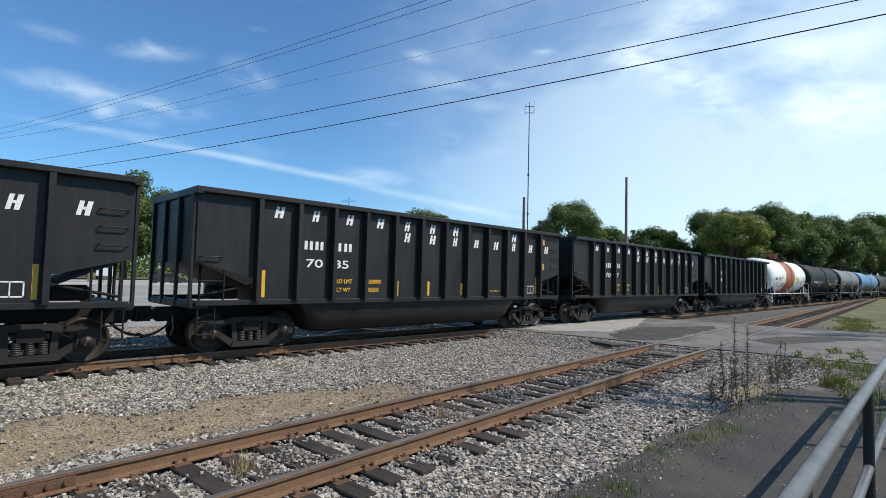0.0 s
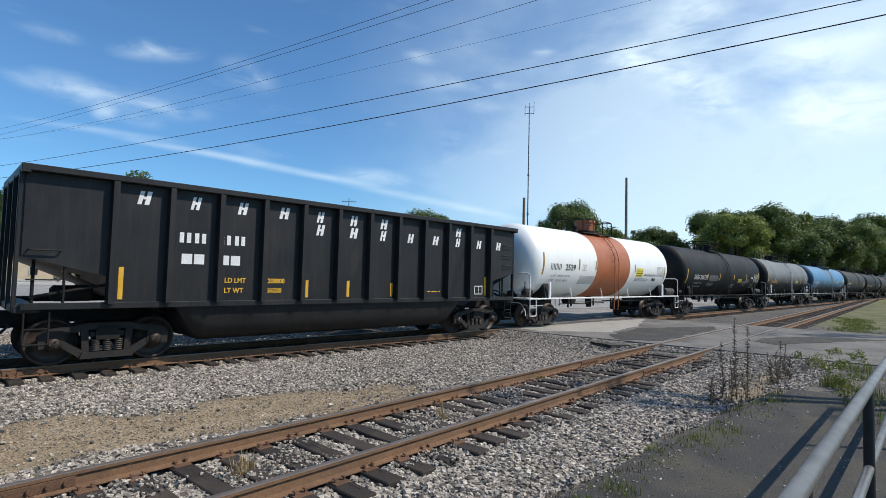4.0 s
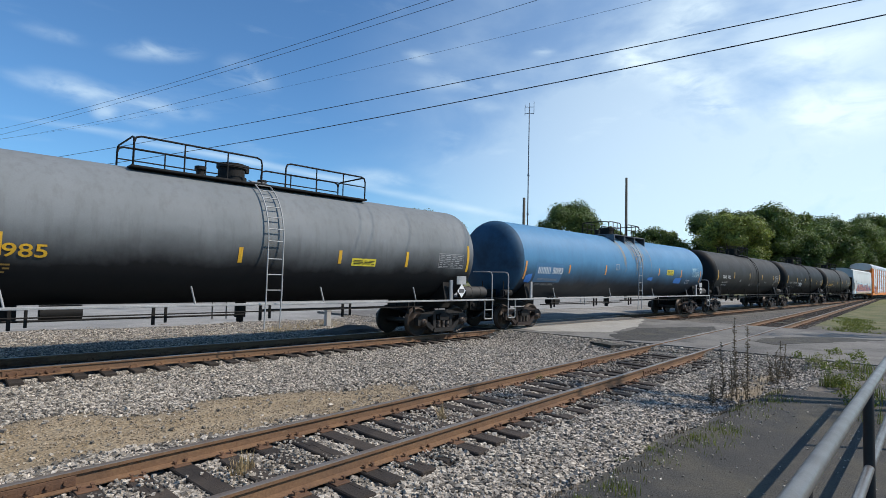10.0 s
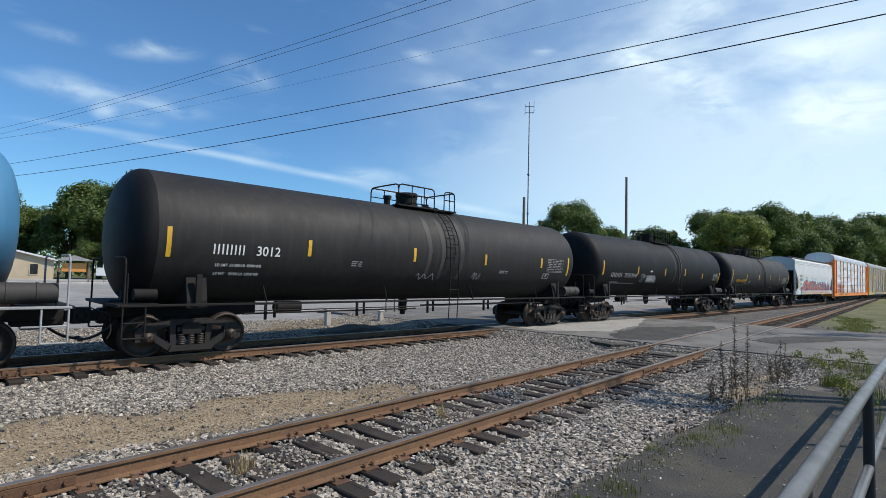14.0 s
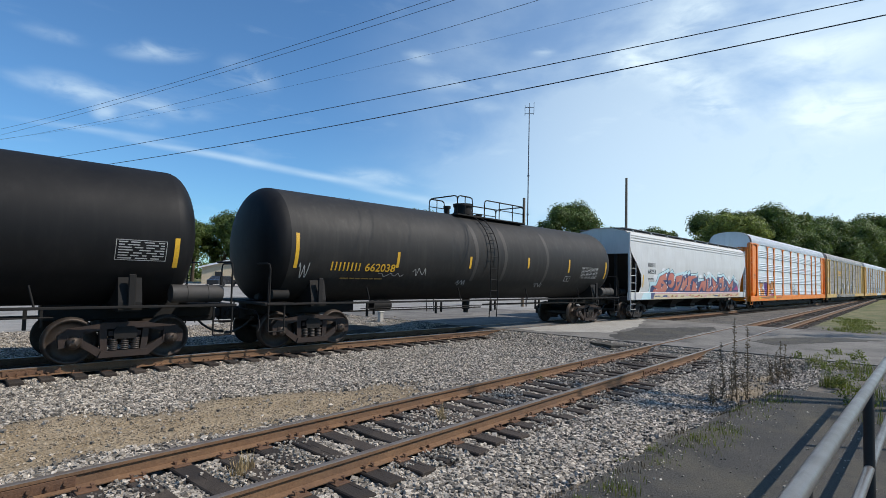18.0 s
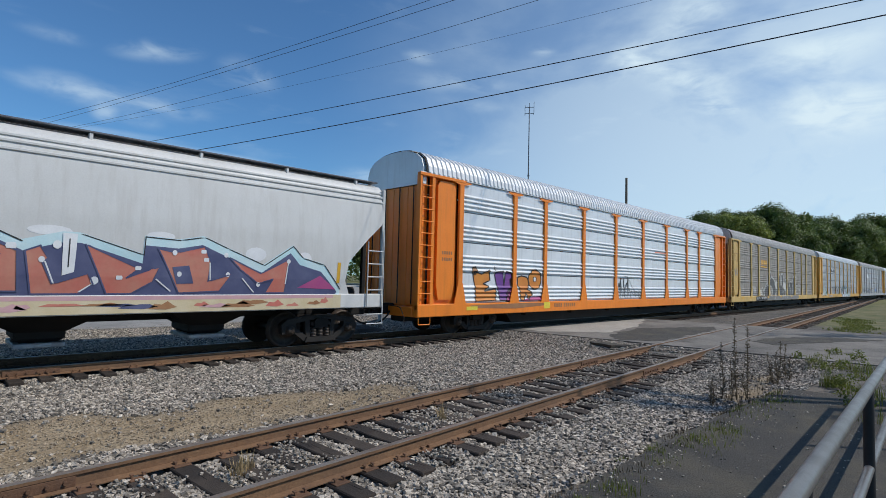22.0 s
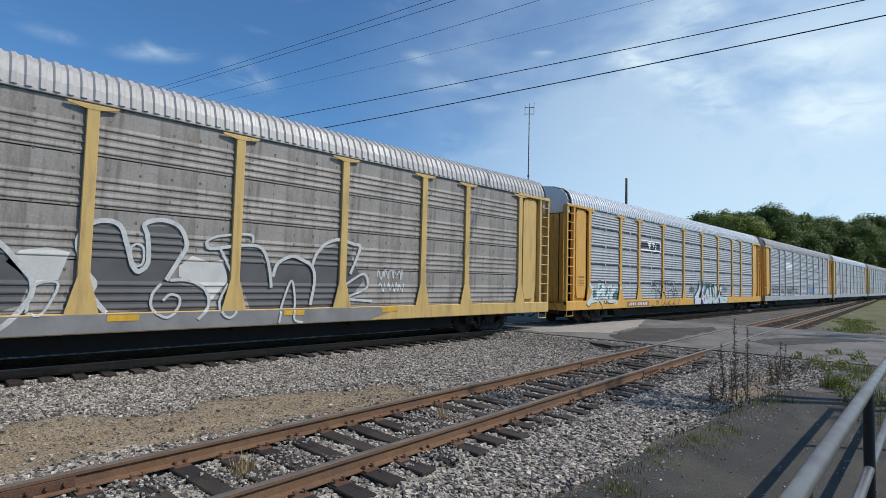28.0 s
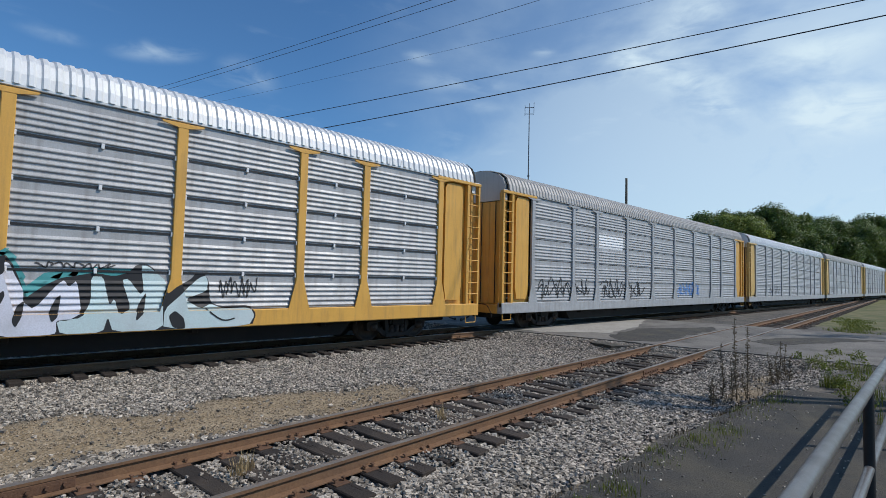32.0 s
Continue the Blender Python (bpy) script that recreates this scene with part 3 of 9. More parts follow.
def build_ground():
    xs, ys = spread(-3, 33, 0.2, 1600), spread(1.0, 17.0, 0.2, 1600)
    gx, gy = np.meshgrid(xs, ys, indexing="ij")
    gz = ground_z(gx, gy)
    nx, ny = gx.shape
    v = np.stack([gx.ravel(), gy.ravel(), gz.ravel()], 1)
    i = np.arange(nx * ny).reshape(nx, ny)
    quads = np.stack([i[:-1, :-1].ravel(), i[1:, :-1].ravel(), i[1:, 1:].ravel(), i[:-1, 1:].ravel()], 1)
    me = bpy.data.meshes.new("ground")
    me.from_pydata(v.tolist(), [], quads.tolist())
    x, y = v[:, 0], v[:, 1]
    attribute(me, "soil", soil_at(x, y))
    far = np.hypot(x, y)
    lot = smooth(2.2, 3.6, y - MAIN_Y + 0.3 * ripple(x, y, 0.8)) * (1 - smooth(95, 110, y))
    attribute(me, "lot", lot)
    attribute(me, "green", np.clip(smooth(95, 110, far) + smooth(33, 37, x) * (1 - smooth(5.2, 7.0, y - SIDE_SLOPE * x)) * 0.8 + (1 - smooth(-30, -12, y)), 0, 1))
    # shade under and behind the train, painted into the track bed
    attribute(me, "train_shade", 0.9 * smooth(-1.05, -0.8, y - MAIN_Y) * (1 - smooth(2.2, 3.2, y - MAIN_Y + 0.3 * ripple(x, y, 1.1))))
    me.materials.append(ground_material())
    me.polygons.foreach_set("use_smooth", [True] * len(me.polygons))
    tagged(new("ground", me), "grey crushed-stone ballast with a strip of bare tan soil", "ground", kind="structure")


build_ground()


def near_view(x, y):
    """The stretch of the plan that the camera overlooks at close range."""
    return (y > x * 0.085 - 0.1) & (y < x * 13 + 1.5) & (x * 0.70 + y * 0.70 > 2.9)


def scatter(name, mat, label, n, box, keep, lo, hi, sink, level=None):
    """Crushed stones: jittered little blocks strewn over the bed."""
    x, y = rng.uniform(box[0], box[1], n), rng.uniform(box[2], box[3], n)
    ok = near_view(x, y) & keep(x, y)
    x, y = x[ok], y[ok]
    n = len(x)
    size = rng.uniform(lo, hi, n) * rng.choice([1, 1, 1, 1.25], n)
    corner = np.array([[a, b, c] for a in (-1, 1) for b in (-1, 1) for c in (-1, 1)], float)
    p = corner[None] * rng.uniform(0.45, 1.0, (n, 8, 3)) * size[:, None, None] * 0.62
    p[:, :, 2] *= rng.uniform(0.5, 0.95, n)[:, None]
    yaw, tip = rng.uniform(0, 6.28, n), rng.uniform(-0.6, 0.6, n)
    c, s = np.cos(tip)[:, None], np.sin(tip)[:, None]
    p = np.stack([p[:, :, 0], c * p[:, :, 1] - s * p[:, :, 2], s * p[:, :, 1] + c * p[:, :, 2]], 2)
    c, s = np.cos(yaw)[:, None], np.sin(yaw)[:, None]
    p = np.stack([c * p[:, :, 0] - s * p[:, :, 1], s * p[:, :, 0] + c * p[:, :, 1], p[:, :, 2]], 2)
    p[:, :, 0] += x[:, None]
    p[:, :, 1] += y[:, None]
    p[:, :, 2] += ((ground_z(x, y) if level is None else level) + size * sink * rng.uniform(0.2, 1.0, n))[:, None]
    face = np.array([(0, 1, 3, 2), (4, 6, 7, 5), (0, 4, 5, 1), (2, 3, 7, 6), (0, 2, 6, 4), (1, 5, 7, 3)])
    f = (face[None] + (np.arange(n) * 8)[:, None, None]).reshape(-1, 4)
    me = bpy.data.meshes.new(name)
    me.vertices.add(n * 8)
    me.vertices.foreach_set("co", p.ravel())
    me.loops.add(f.size)
    me.loops.foreach_set("vertex_index", f.ravel())
    me.polygons.add(len(f))
    me.polygons.foreach_set("loop_start", np.arange(0, f.size, 4))
    me.update(calc_edges=True)
    me.shade_flat()
    me.materials.append(mat)
    return tagged(new(name, me), label, "gravel", kind="stuff")


SIDE_PITCH, MAIN_PITCH = 0.455, 0.505     # spacing of the ties
SIDE_TIE, MAIN_TIE = 0.29, 0.18


def off_ties(x, y):
    """False on the tops of the side track's ties and under its rails."""
    d = y - side_y(x)
    along = (x + SIDE_SLOPE * (y - SIDE_Y0) - SIDE_TIE) / SIDE_PITCH
    on = (np.abs(along - np.round(along)) < 0.23) & (np.abs(d) < 1.30)
    rails = np.abs(np.abs(d) - 0.752) < 0.09
    stray = rng.uniform(0, 1, len(x)) < 0.02
    main = y > MAIN_Y - 0.86
    beat = (x - MAIN_TIE) / MAIN_PITCH
    main_on = (np.abs(beat - np.round(beat)) < 0.23) & (y > MAIN_Y - 1.3)
    return ((~on & ~main_on) | stray) & ~rails & ~main & (road_x(x, y) < ROAD_X0 - 0.2)


def in_ballast(x, y):
    kerb = 2.95 + 0.25 * ripple(x, y, 1.2)
    bare = (y < kerb) & (x < 12.4)
    thin = rng.uniform(0, 1, len(x)) < np.clip(soil_at(x, y) * 1.35, 0, 0.99)
    return off_ties(x, y) & ~bare & ~thin


scatter("ballast", M["stone"], "loose grey crushed-stone ballast between the tracks", 200000, (-0.4, 17.0, 2.4, 12.8), in_ballast, 0.021, 0.047, 0.5)
scatter("ballast", M["stone"], "loose grey crushed stones beside the side track", 34000, (0.8, 12.0, 2.4, 7.8), in_ballast, 0.025, 0.05, 0.6)
scatter("pebbles", M["pebble"], "tan pebbles strewn over bare soil", 22000, (-0.5, 8.6, 6.8, 11.0),
        lambda x, y: soil_at(x, y) > rng.uniform(0.1, 1.0, len(x)), 0.010, 0.026, 0.15)

# ---- tracks ----


def rail_profile(dy):
    """Side and top of a rail, 0.17 m high, round the line y = dy."""
    side = [(-0.075, -0.17), (0.075, -0.17), (0.075, -0.158), (0.014, -0.14), (0.010, -0.05), (0.036, -0.038), (0.037, -0.008),
            (-0.037, -0.008), (-0.036, -0.038), (-0.010, -0.05), (-0.014, -0.14), (-0.075, -0.158)]
    top = [(-0.037, -0.008), (0.037, -0.008), (0.036, -0.003), (0.026, 0.0), (-0.026, 0.0), (-0.036, -0.003)]
    return [(a + dy, b) for a, b in side], [(a + dy, b) for a, b in top]


def tie_mesh(k):
    s = Shape()
    r = random.Random(k)
    s.box(-0.115, 0.115, -1.30, 1.30, -0.36, -0.172, 0.012)
    for _ in range(5):                      # checks in the top of the wood
        y = r.uniform(-1.2, 0.9)
        x = r.uniform(-0.08, 0.08)
        s.box(x - 0.006, x + 0.006, y, y + r.uniform(0.15, 0.4), -0.18, -0.169)
    return s.mesh("sleeper", M["tie"])


def plate_mesh():
    s = Shape()
    s.box(-0.09, 0.09, -0.17, 0.17, -0.174, -0.158, 0.004)
    for x in (-0.055, 0.055):
        for y in (-0.10, 0.10):
            s.box(x - 0.011, x + 0.011, y - 0.011, y + 0.011, -0.17, -0.125, 0.003)
            s.box(x - 0.018, x + 0.018, y - (0.026 if y > 0 else 0.012), y + (0.012 if y > 0 else 0.026), -0.132, -0.116, 0.004)
    return s.mesh("tie_plate", M["plate"])


def bar_mesh():
    """A joint bar with its bolts."""
    s = Shape()
    s.box(-0.45, 0.45, -0.034, -0.012, -0.145, -0.045, 0.006)
    for x in (-0.36, -0.22, -0.08, 0.08, 0.22, 0.36):
        s.rod((x, -0.034, -0.095), (x, -0.058, -0.095), 0.02, 6)
    return s.mesh("joint_bar", M["plate"])


TIES = [tie_mesh(k) for k in range(4)]
PLATE, BAR = plate_mesh(), bar_mesh()


def build_track(label, at, x0, x1, tie0, tie1, far1, joints, pitch, phase, y0, slope):
    track = thing("railway_track", label, "track", "parallel tracks", "structure", at)
    for dy in (-0.752, 0.752):
        side, top = rail_profile(dy)
        rail = part("rail", Shape().prism(side, "x", x0, x1), M["rail_rust"], track, "rust-brown steel rail")
        part("rail_head", Shape().prism(top, "x", x0, x1), M["rail_top"], rail, "worn shiny running surface")
        for x in joints:
            part("joint_bar", BAR, None, rail, at=pose(x, dy, 0))
    k = 0
    for i in range(math.ceil(tie0 / pitch), int(tie1 / pitch) + 1):
        x = phase + i * pitch
        if ROAD_X0 - 0.3 < road_x(x, y0 + slope * x) < ROAD_X1 + 0.3:
            continue
        k += 1
        sunk = 0.045 if x > 22 else 0.0           # beyond the road the ties lie deep in the bed
        tie = part("sleeper", TIES[k % 4], None, track, at=pose(x, random.uniform(-0.05, 0.05), random.uniform(-0.008, 0.004) - sunk, 0, 0, random.uniform(-1.2, 1.2)))
        for dy in (-0.752, 0.752):
            part("tie_plate", PLATE, None, tie, at=pose(0, dy, 0, 0, 0, 0 if dy > 0 else 180))
    s = Shape()
    for i in range(int(tie1 / pitch) + 1, int(far1 / pitch)):
        x = phase + i * pitch
        s.box(x - 0.115, x + 0.115, -1.3, 1.3, -0.36, -0.212)
    ob = part("sleepers", s, M["tie"], track)
    ob["kind"] = "stuff"
    return track


build_track("main line track with rust-brown rails on ballast", pose(0, MAIN_Y, 0), -60, 420, -2.0, 46, 150, (1.5, 12.6), MAIN_PITCH, MAIN_TIE, MAIN_Y, 0.0)
build_track("side track with rust-brown rails and weathered ties", pose(0, SIDE_Y0, 0, 0, 0, math.degrees(math.atan(SIDE_SLOPE))), -12, 121, -1.0, 46, 119, (0.7, 11.9), SIDE_PITCH, SIDE_TIE, SIDE_Y0, SIDE_SLOPE)

# ---- road over the crossing, old platform, edge strips ----


def slab(name, poly, z0, z1, mat, label, wob=0.05, step=0.4, seed=1, paced=True):
    """A paved slab with an uneven broken edge."""
    r = random.Random(seed)
    pts = []
    if paced:
        poly = [on_plan(*p) for p in poly]
    for (ax, ay), (bx, by) in zip(poly, poly[1:] + poly[:1]):
        n = max(1, min(60, int(math.hypot(bx - ax, by - ay) / step)))
        for i in range(n):
            k = i / n
            w = wob * (1 if i else 0.3)
            pts.append((ax + (bx - ax) * k + r.uniform(-w, w), ay + (by - ay) * k + r.uniform(-w, w)))
    return solid(name, Shape().prism(pts, "z", z0, z1), mat, label, "paving", kind="structure")


FLANGE = 0.09


edges = [lambda x: -70.0, lambda x: side_y(x) - 0.80, lambda x: side_y(x) - 0.70 + FLANGE * 0.4, lambda x: side_y(x) + 0.70 - FLANGE * 0.4, lambda x: side_y(x) + 0.80,
         lambda x: MAIN_Y - 0.80, lambda x: MAIN_Y - 0.70 + FLANGE * 0.4, lambda x: MAIN_Y + 0.70 - FLANGE * 0.4, lambda x: MAIN_Y + 0.80, lambda x: 24.0]
for i in range(0, 10, 2):
    a, b = edges[i], edges[i + 1]
    corners = [(x0 + ROAD_SKEW * e(x0 + ROAD_SKEW * 9), e(x0 + ROAD_SKEW * 9)) for x0, e in ((ROAD_X0, a), (ROAD_X1, a), (ROAD_X1, b), (ROAD_X0, b))]
    slab("road", corners, -0.34, -0.014, M["asphalt"],
         "worn grey asphalt of a level crossing", 0.012 if 0 < i < 8 else 0.03, seed=i + 3, paced=False)
slab("road_patch", [(16.5, 11.5), (18.6, 9.75), (22.3, 10.4), (27.0, 12.2), (22.0, 12.66), (16.6, 12.66)], -0.2, -0.009, M["road_pale"], "pale worn paving beside the main track", 0.10, 0.3, 31, paced=False)
slab("road_patch", [(16.6, 8.35), (17.6, 9.3), (21.3, 10.0), (25.6, 8.3), (24.0, 7.78), (17.4, 7.35)], -0.2, -0.008, M["asphalt_dark"], "dark asphalt patch on the crossing", 0.10, 0.3, 32, paced=False)
slab("road_patch", [(19.8, 4.6), (22.8, 3.5), (25.5, 2.3), (24.8, 4.0), (22.6, 5.3), (20.4, 5.45)], -0.2, -0.008, M["asphalt_dark"], "dark mended asphalt beside the side track", 0.12, 0.3, 33, paced=False)
slab("road_edge", [(16.5, 8.1), (17.69, 7.3), (17.69, 9.2), (16.9, 9.0)], -0.36, -0.06, M["asphalt_dark"], "broken dark asphalt at the edge of the crossing", 0.06, 0.2, 9)
slab("road_edge", [(16.9, 5.9), (17.69, 5.6), (17.69, 7.2), (17.1, 7.1)], -0.36, -0.09, M["asphalt_dark"], "broken dark asphalt between the rails", 0.05, 0.2, 12)
slab("platform", [(-4, -6), (12.4, -6), (12.9, 0.5), (12.7, 2.55), (9.0, 2.75), (4.5, 2.65), (-4, 2.6)], -0.40, -0.095, M["asphalt_dark"], "old dark asphalt path with grassy edges", 0.09, 0.35, 5)
slab("parking_lot", [(-60, 22.3), (75, 20.6), (95, 60), (60, 92), (-70, 92)], -0.30, -0.115, M["lot_asphalt"], "pale grey asphalt lot beyond the tracks", 0.35, 0.8, 6)
scatter("ballast", M["stone"], "loose stones strewn over the ties of the side track", 16000, (0.0, 16.6, 4.0, 7.8),
        lambda x, y: (np.abs(y - side_y(x)) < 1.3) & (np.abs(np.abs(y - side_y(x)) - 0.752) > 0.10) & (ripple(x, y, 1.7) > 0.0), 0.016, 0.036, 0.3, -0.175)
scatter("gravel", M["stone"], "grey gravel beyond the main track", 30000, (-1.0, 16.0, 15.2, 21.5), lambda x, y: y + 0.4 * ripple(x, y, 0.9) > 15.5, 0.020, 0.05, 0.2)
scatter("gravel", M["stone"], "loose stones scattered on the old asphalt path", 2600, (2.6, 11.9, 0.2, 2.75), lambda x, y: (y > 0.7) & (rng.uniform(0, 1, len(x)) < 0.12 + 0.88 * smooth(1.9, 2.7, y)), 0.008, 0.022, 0.25, -0.095)
for y in (76, 93):
    solid("kerb", Shape().box(-70, 70, y, y + 0.9, -0.3, 0.12, 0.03), M["concrete"], "long pale concrete kerb beyond the lot", "kerb", kind="structure")

# ---- freight cars: each in its own space, x from its coupling plane, y = 0 on the track's centre line, near side at -y ----
WHEEL_R = 0.457


def wheelset_mesh():
    s = Shape()
    s.rod((0, -0.98, 0), (0, 0.98, 0), 0.085, 12)
    for k in (-1, 1):
        prof = [(0.685, 0.12), (0.69, 0.40), (0.68, 0.46), (0.695, 0.486), (0.715, 0.482), (0.725, 0.462), (0.82, 0.455), (0.822, 0.405),
                (0.795, 0.395), (0.775, 0.28), (0.79, 0.15), (0.83, 0.135), (0.835, 0.09)]
        s.lathe([(k * a, r) for a, r in prof], 32)
        s.lathe([(k * 0.95, 0.10), (k * 0.95, 0.135), (k * 1.10, 0.135), (k * 1.12, 0.11), (k * 1.15, 0.105), (k * 1.155, 0.0)], 16)
        for i in range(3):
            a = 2 * math.pi * i / 3
            s.rod((0.062 * math.cos(a), k * 1.15, 0.062 * math.sin(a)), (0.062 * math.cos(a), k * 1.178, 0.062 * math.sin(a)), 0.02, 6)
    return s.mesh("wheelset", M["wheel"])


def side_frame_mesh(mat):
    s = Shape()
    y0, y1 = -0.075, 0.075
    top = [(-0.98, 0.60), (-0.62, 0.64), (-0.40, 0.70), (0.40, 0.70), (0.62, 0.64), (0.98, 0.60), (1.06, 0.66), (0.92, 0.735), (0.60, 0.775), (0.38, 0.83),
           (-0.38, 0.83), (-0.60, 0.775), (-0.92, 0.735), (-1.06, 0.66)]
    s.prism(top, "y", y0, y1)
    for k in (-1, 1):
        def q(pts):
            return [(k * a, b) for a, b in (pts if k > 0 else pts[::-1])]
        s.prism(q([(0.72, 0.40), (1.12, 0.36), (1.14, 0.60), (0.98, 0.735), (0.74, 0.70)]), "y", y0 - 0.015, y1 + 0.015)     # pedestal over the bearing
        s.prism(q([(0.34, 0.13), (0.47, 0.15), (0.80, 0.40), (0.76, 0.52), (0.36, 0.26)]), "y", y0, y1)                    # lower diagonal
        s.prism(q([(0.30, 0.22), (0.42, 0.24), (0.46, 0.72), (0.33, 0.72)]), "y", y0 + 0.01, y1 - 0.01)                     # column
        s.box(k * 0.89 - 0.13, k * 0.89 + 0.13, -0.10, 0.10, 0.50, 0.60, 0.02)
    s.prism([(-0.47, 0.13), (0.47, 0.13), (0.42, 0.26), (-0.42, 0.26)], "y", y0 - 0.05, y1 + 0.05)
    s.box(-0.30, 0.30, -0.085, -0.07, 0.55, 0.66, 0.01)
    return s.mesh("side_frame", mat)


def spring_mesh():
    s = Shape()
    prof = []
    for i in range(6):
        z = 0.27 + i * 0.04
        prof += [(z, 0.05), (z + 0.006, 0.085), (z + 0.024, 0.085), (z + 0.03, 0.05)]
    return s.lathe(prof, 12, "z").mesh("spring", M["spring"])


def bolster_mesh():
    s = Shape()
    s.prism([(-0.20, 0.50), (0.20, 0.50), (0.22, 0.66), (0.15, 0.75), (-0.15, 0.75), (-0.22, 0.66)], "y", -1.15, 1.15)
    s.box(-0.25, 0.25, -0.25, 0.25, 0.70, 0.84, 0.02)
    for k in (-1, 1):
        s.box(k * 0.40 - 0.04, k * 0.40 + 0.04, -0.80, 0.80, 0.34, 0.44, 0.01)
        s.rod((k * 0.40, -0.55, 0.40), (0, -0.2, 0.60), 0.022, 6)
        for y in (-0.75, 0.75):
            s.box(k * 0.42 - 0.05, k * 0.42 + 0.02, y - 0.06, y + 0.06, 0.26, 0.56, 0.02)
    return s.mesh("truck", M["under_black"])


WHEELSET, SPRINGS, BOLSTER = wheelset_mesh(), spring_mesh(), bolster_mesh()
FRAMES = {k: side_frame_mesh(M[k]) for k in ("truck", "truck_rust")}
ROLLING = []            # (wheelset, its place along the car's start, its place on the truck)


def add_truck(car, x, s0, kind="truck", size=1.0):
    tr = part("truck", BOLSTER, None, car, "grimy cast-steel four-wheel truck", Matrix.Translation((x, 0, 0)) @ Matrix.Diagonal((1, 1, size, 1)))
    for k in (-1, 1):
        ws = part("wheelset", WHEELSET, None, tr, at=pose(k * 0.89, 0, WHEEL_R))
        ROLLING.append((ws, s0 + x, k * 0.89))
        part("side_frame", FRAMES[kind], None, tr, at=pose(0, k * 1.01, 0, 0, 0, 0 if k < 0 else 180))
        for x in (-0.2, 0.0, 0.2):
            part("spring", SPRINGS, None, tr, at=pose(x, k * 1.06, 0))
    return tr


def coupler_mesh():
    s = Shape()
    s.box(0.30, 1.2, -0.16, 0.16, 0.68, 1.0, 0.03)
    s.box(0.12, 0.32, -0.11, 0.11, 0.74, 0.96, 0.03)
    s.prism([(-0.16, -0.02), (0.0, -0.16), (0.16, -0.17), (0.2, 0.0), (0.16, 0.17), (0.02, 0.19), (-0.05, 0.12), (0.0, 0.06), (-0.12, 0.06)], "z", 0.70, 1.02)
    s.box(-0.05, 0.10, -0.20, 0.24, 0.78, 0.92, 0.03)
    return s.mesh("coupler", M["under_black"])


def hose_mesh():
    s = Shape()
    pts = [(0.62 - 0.62 * k / 9, -0.22 + 0.05 * k / 9, 0.72 - 0.34 * math.sin(math.pi * 0.5 * k / 9) ** 0.8) for k in range(10)]
    s.tube(pts, 0.028, 7)
    s.rod((0.66, -0.22, 0.70), (0.60, -0.22, 0.76), 0.04, 8)
    s.box(-0.06, 0.05, -0.20, -0.14, 0.34, 0.42, 0.015)
    return s.mesh("air_hose", M["black_rubber"])


def lever_mesh(mat):
    s = Shape()
    s.bend([(0.16, -0.05, 1.02), (0.22, -0.3, 0.98), (0.30, -1.15, 0.95), (0.28, -1.38, 0.62), (0.20, -1.42, 0.50)], 0.014, 6)
    return s.mesh("uncoupling_lever", mat)


COUPLER, HOSE = coupler_mesh(), hose_mesh()
LEVERS = {k: lever_mesh(M[k]) for k in ("under_black", "white")}


def add_ends(car, length, lever="under_black"):
    for x, turn in ((0, 0), (length, 180)):
        part("coupler", COUPLER, None, car, at=pose(x, 0, 0, 0, 0, turn))
        part("air_hose", HOSE, None, car, at=pose(x, 0, 0, 0, 0, turn))
        part("uncoupling_lever", LEVERS[lever], None, car, at=pose(x, 0, 0, 0, 0, turn))


# ---- marks on the sides ----


def flat_side(y):
    return lambda x, z, lift=0.006: (x, y - lift, z)


def round_side(r, zc):
    return lambda x, z, lift=0.008: (x, -math.sqrt(max(0.01, (r + lift) ** 2 - (z - zc) ** 2)), z)


def bar(s, side, x0, x1, z0, z1, slant=0.0, lift=0.006):
    n = max(1, int((z1 - z0) / 0.10))
    rows = []
    for i in range(n + 1):
        z = z0 + (z1 - z0) * i / n
        d = slant * (z - z0)
        rows.append([side(x0 + d, z, lift), side(x1 + d, z, lift)])
    s.sheet(rows, False)


def glyph_bars(s, side, x, z, h, n, pitch, gaps=(), slant=0.0, width=0.62):
    """A row of plain letter-sized bars, one for each character."""
    k = 0
    for i in range(n):
        if i in gaps:
            k += 1
        x0 = x + (i + k * 0.7) * pitch
        bar(s, side, x0, x0 + pitch * width, z, z + h, slant)


def ragged_lines(s, side, x, z, w, h, n, seed=0):
    """Lines of small writing as thin broken bars."""
    r = random.Random(seed)
    step = h / n
    for i in range(n):
        z0, a = z + i * step, x
        while a < x + w - 0.05:
            b = min(x + w, a + r.uniform(0.10, 0.34))
            bar(s, side, a, b, z0, z0 + min(step * 0.45, 0.03))
            a = b + 0.05


def frame_mark(s, side, x0, x1, z0, z1, t=0.02):
    bar(s, side, x0, x1, z0, z0 + t)
    bar(s, side, x0, x1, z1 - t, z1)
    bar(s, side, x0, x0 + t, z0, z1)
    bar(s, side, x1 - t, x1, z0, z1)


def lettering(s, side, text, x, z, size, bold=0.0, lift=0.012):
    """Words in the built-in face, laid on a car's side."""
    cu = bpy.data.curves.new("words", "FONT")
    cu.body, cu.size, cu.offset, cu.resolution_u = text, size, bold, 3
    ob = bpy.data.objects.new("words", cu)
    me = bpy.data.meshes.new_from_object(ob)
    s.add([side(x + v.co.x, z + v.co.y, lift) for v in me.vertices], [tuple(p.vertices) for p in me.polygons])
    bpy.data.objects.remove(ob)
    bpy.data.meshes.remove(me)
    bpy.data.curves.remove(cu)


